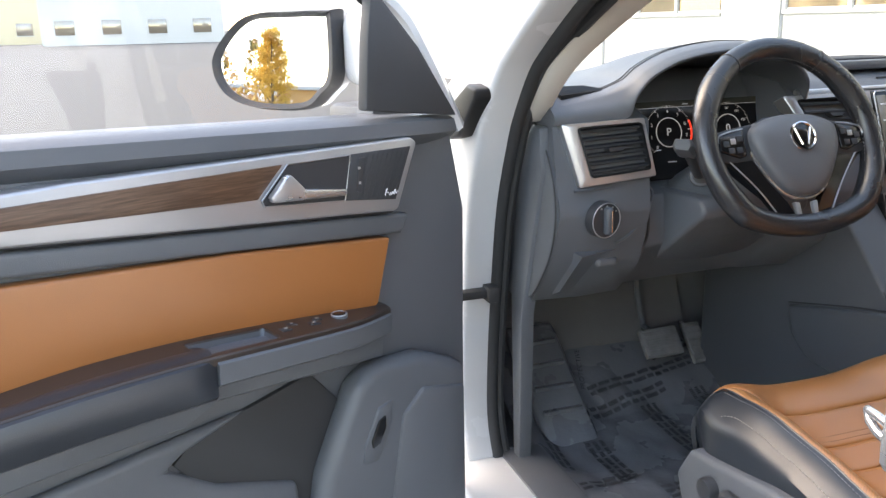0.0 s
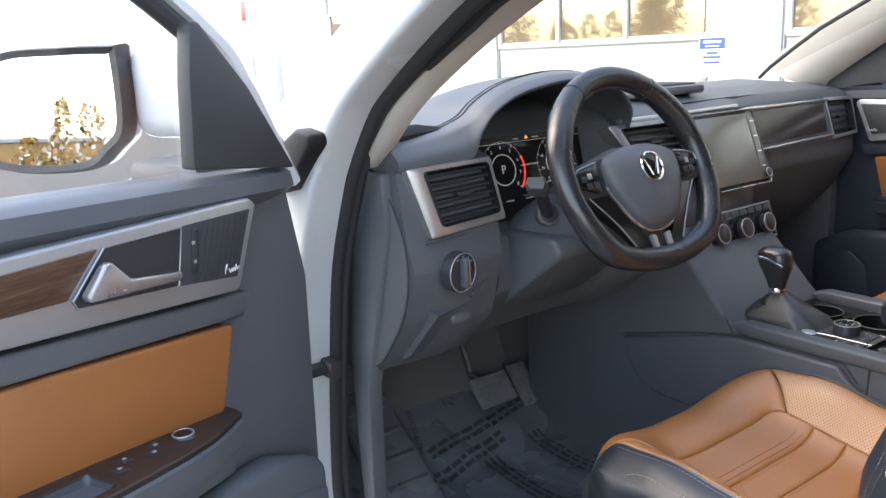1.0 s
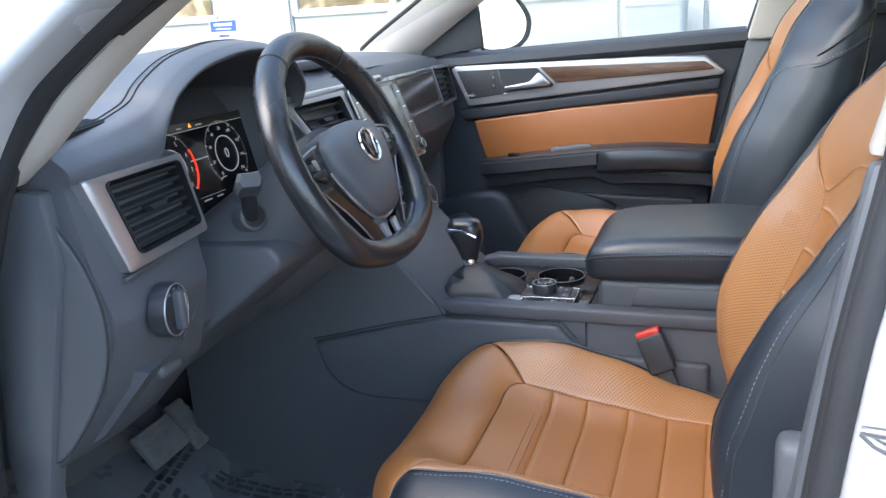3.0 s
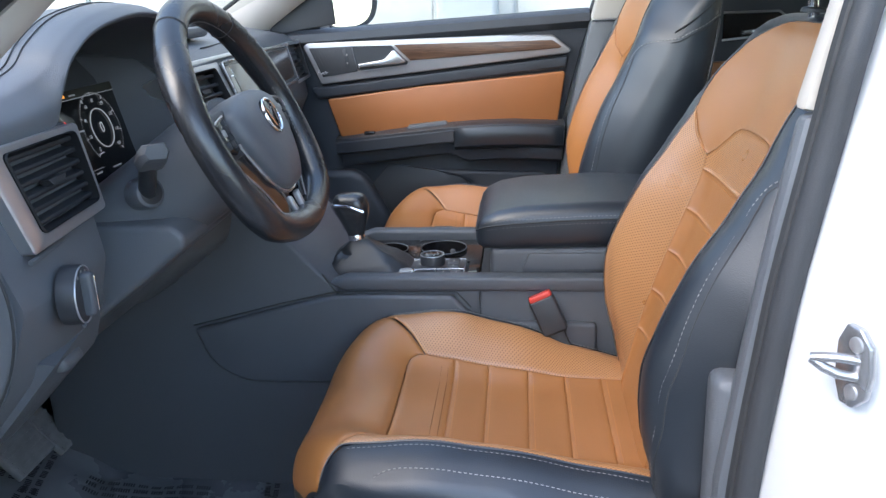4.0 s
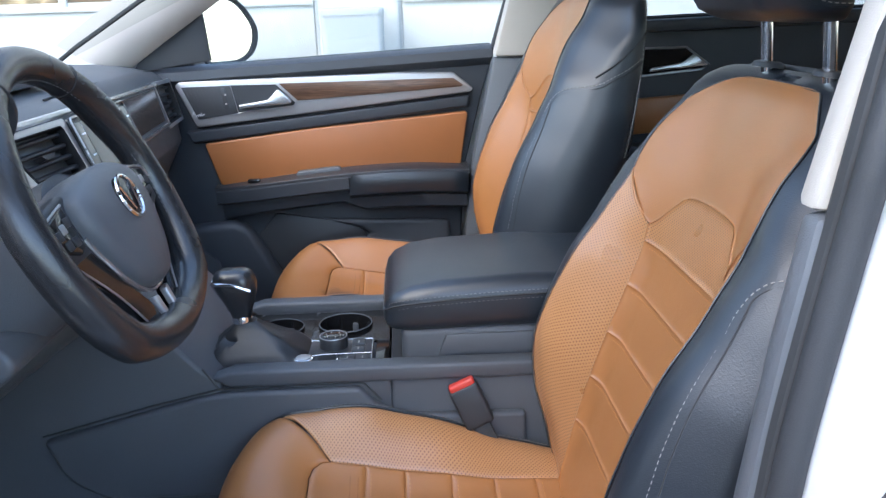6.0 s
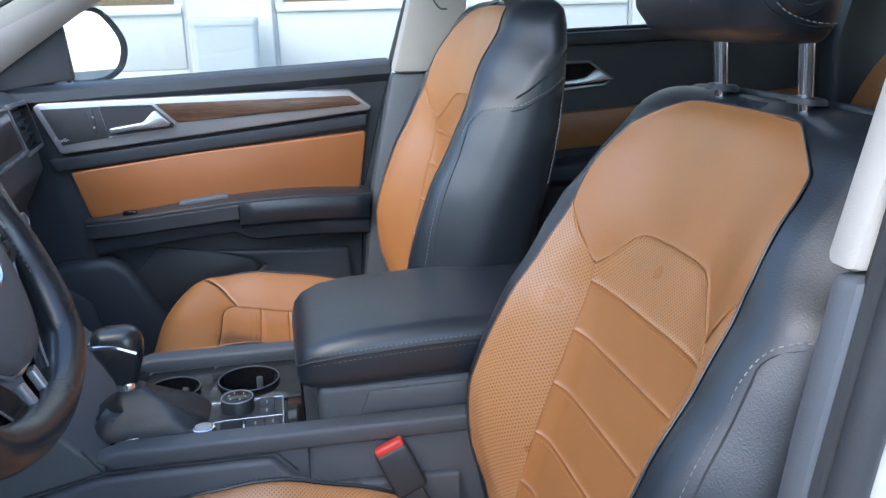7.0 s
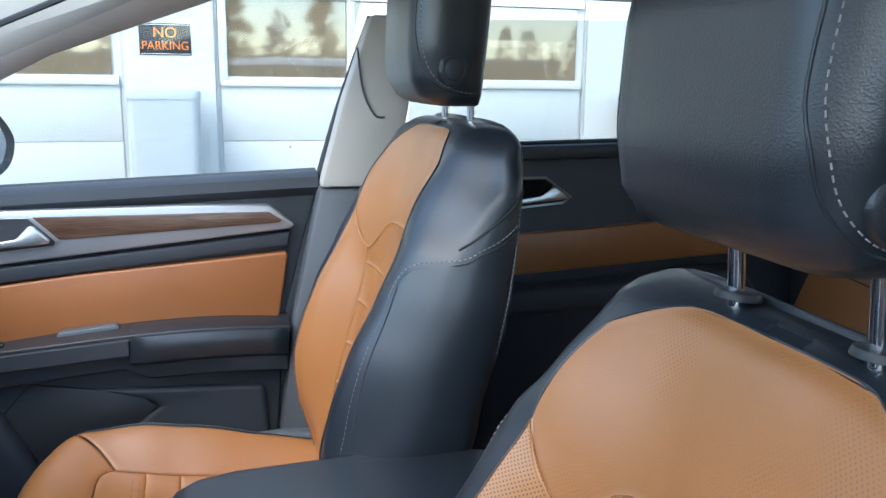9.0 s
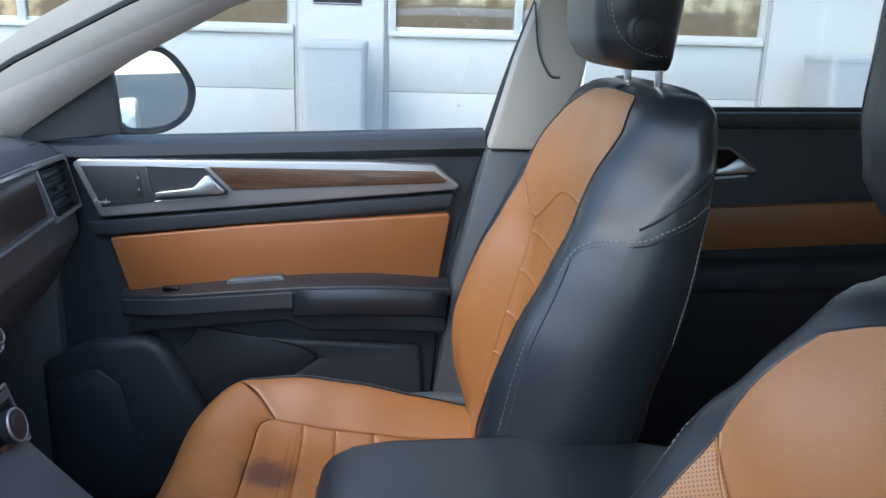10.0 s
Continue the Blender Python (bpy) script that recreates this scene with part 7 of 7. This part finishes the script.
# ---- pedals and floor mat ----
def pedal(name, label, x, y, z, w, h, tilt):
    p = thing(name, label, "pedal", m=Matrix.Translation((x, y, z)) @ Matrix.Rotation(radians(tilt), 4, "X"), group="pedals")
    part("pad", box((-w / 2, -h / 2, -0.008), (w / 2, h / 2, 0.008), 0.004, 2), PEDAL_RUBBER, p, "worn ribbed pedal pad")
    bm = bmesh.new()
    for k in range(6):
        q = -h / 2 + h * (k + 0.5) / 6
        box((-w * 0.44, q - h * 0.03, 0.007), (w * 0.44, q + h * 0.03, 0.011), 0.0, bm=bm)
    part("ribs", bm, PEDAL_RUBBER, p, smooth=False)
    part("arm", tube([(0, h * 0.2, -0.005), (0, h * 0.9, -0.05), (0.0, h * 1.8, -0.03), (0, h * 2.9, 0.02)], 0.008, 8), PLASTIC2, p)
    return p


pedal("brake_pedal", "worn wide brake pedal over the mat", -0.285, 1.60, 0.585, 0.105, 0.075, 48)
pedal("gas_pedal", "narrow ribbed gas pedal over the mat", -0.160, 1.63, 0.555, 0.05, 0.11, 48)
rest = thing("foot_rest", "grey plastic-wrapped foot rest beside the pedals", "foot rest", (-0.60, 1.60, 0.50))
part("pad", prism([(-0.18, -0.07), (0.10, 0.14), (0.13, 0.13), (-0.10, -0.075)], "x", -0.065, 0.065, 0.012, 3), FILM, rest, "film-covered foot rest")
for k in range(4):
    part("rib", box((-0.05, -0.10 + 0.05 * k, -0.008 + 0.0375 * k), (0.05, -0.085 + 0.05 * k, 0.002 + 0.0375 * k), 0.003), FILM, rest)

mat_thing = thing("floor_mat", "grey protective film mat with printed words on the floor", "floor mat", (-0.43, 1.27, 0.428))
bm = bmesh.new()
nx, ny = 90, 90


def film_z(x, y):
    fold = abs(noise.noise((x * 7 + y * 3, y * 5, 2.5)))
    return 0.014 + 0.010 * noise.noise((x * 6, y * 6, 1)) + 0.008 * fold + 0.004 * noise.noise((x * 24, y * 17, 4)) + 0.012 * step(y, 0.12, 0.3) * (1 + (y - 0.12) * 4) + 0.05 * step(-x, 0.20, 0.31) * step(y, -0.1, 0.25) + 0.50 * max(0.0, y - 0.24)


vs = []
for j in range(ny + 1):
    row = []
    for i in range(nx + 1):
        x, y = -0.30 + 0.60 * i / nx, -0.32 + 0.74 * j / ny
        row.append(bm.verts.new((x, y, film_z(x, y))))
    vs.append(row)
for j in range(ny):
    for i in range(nx):
        bm.faces.new((vs[j][i], vs[j][i + 1], vs[j + 1][i + 1], vs[j + 1][i]))
r = bmesh.ops.extrude_face_region(bm, geom=bm.faces[:])
for v in r["geom"]:
    if isinstance(v, bmesh.types.BMVert):
        v.co.z -= 0.003
bmesh.ops.recalc_face_normals(bm, faces=bm.faces)
part("film", bm, FILM, mat_thing, "crumpled grey plastic film")
PRINT = mat("black_print", (0.012, 0.012, 0.014), 0.5)


def lay(ob):
    """Lets flat print follow the film."""
    ob.data.transform(ob.matrix_basis)
    ob.matrix_basis = Matrix.Identity(4)
    for v in ob.data.vertices:
        v.co.z = film_z(v.co.x, v.co.y) + 0.0018
    return ob


for body, x, y, a in (("MUST REMOVE", -0.145, 0.276, -10), ("FLOOR COVER", -0.162, 0.236, -8), ("PROTECTIVE", -0.060, 0.365, 74), ("DEALER", -0.092, 0.372, 74)):
    lay(words(body, 0.0175, PRINT, mat_thing, Matrix.Translation((x, y, 0)) @ Matrix.Rotation(radians(a), 4, "Z"), "print"))
rnd = random.Random(5)
for bx, by, a, rows_, w in ((0.035, 0.325, 5, 2, 0.10), (0.02, 0.275, 9, 2, 0.11), (0.215, 0.395, 14, 2, 0.08), (0.20, 0.345, 12, 2, 0.08), (-0.118, 0.075, -92, 3, 0.085), (0.085, 0.140, -87, 3, 0.11), (0.235, 0.155, -84, 3, 0.11), (0.02, -0.045, 8, 3, 0.12), (-0.16, -0.155, 6, 2, 0.10), (0.19, -0.075, 10, 2, 0.09), (0.085, -0.19, -88, 3, 0.08), (-0.225, 0.135, -95, 2, 0.07), (-0.19, 0.005, 4, 2, 0.06)):
    for k in range(rows_):
        bm = bmesh.new()
        x = -w
        while x < w:
            n = rnd.uniform(0.012, 0.034)
            q = x
            while q < min(x + n, w):
                vs = [bm.verts.new(p) for p in ((q, -0.0048, 0), (q + 0.0030, -0.0048, 0), (q + 0.0030, 0.0048, 0), (q, 0.0048, 0))]
                bm.faces.new(vs)
                q += 0.0044
            x = q + 0.006
        bar = part("print_bar", bm, PRINT, mat_thing, smooth=False)
        bar.matrix_local = Matrix.Translation((bx, by, 0)) @ Matrix.Rotation(radians(a), 4, "Z") @ Matrix.Translation((0, -0.0165 * k, 0))
        lay(bar)

# small print on the passenger window
tagged(part("window_print", box((0.8125, 0.592, 1.306), (0.8132, 0.598, 1.311)), GREY, None, smooth=False), "small pale print on the side window", "label")
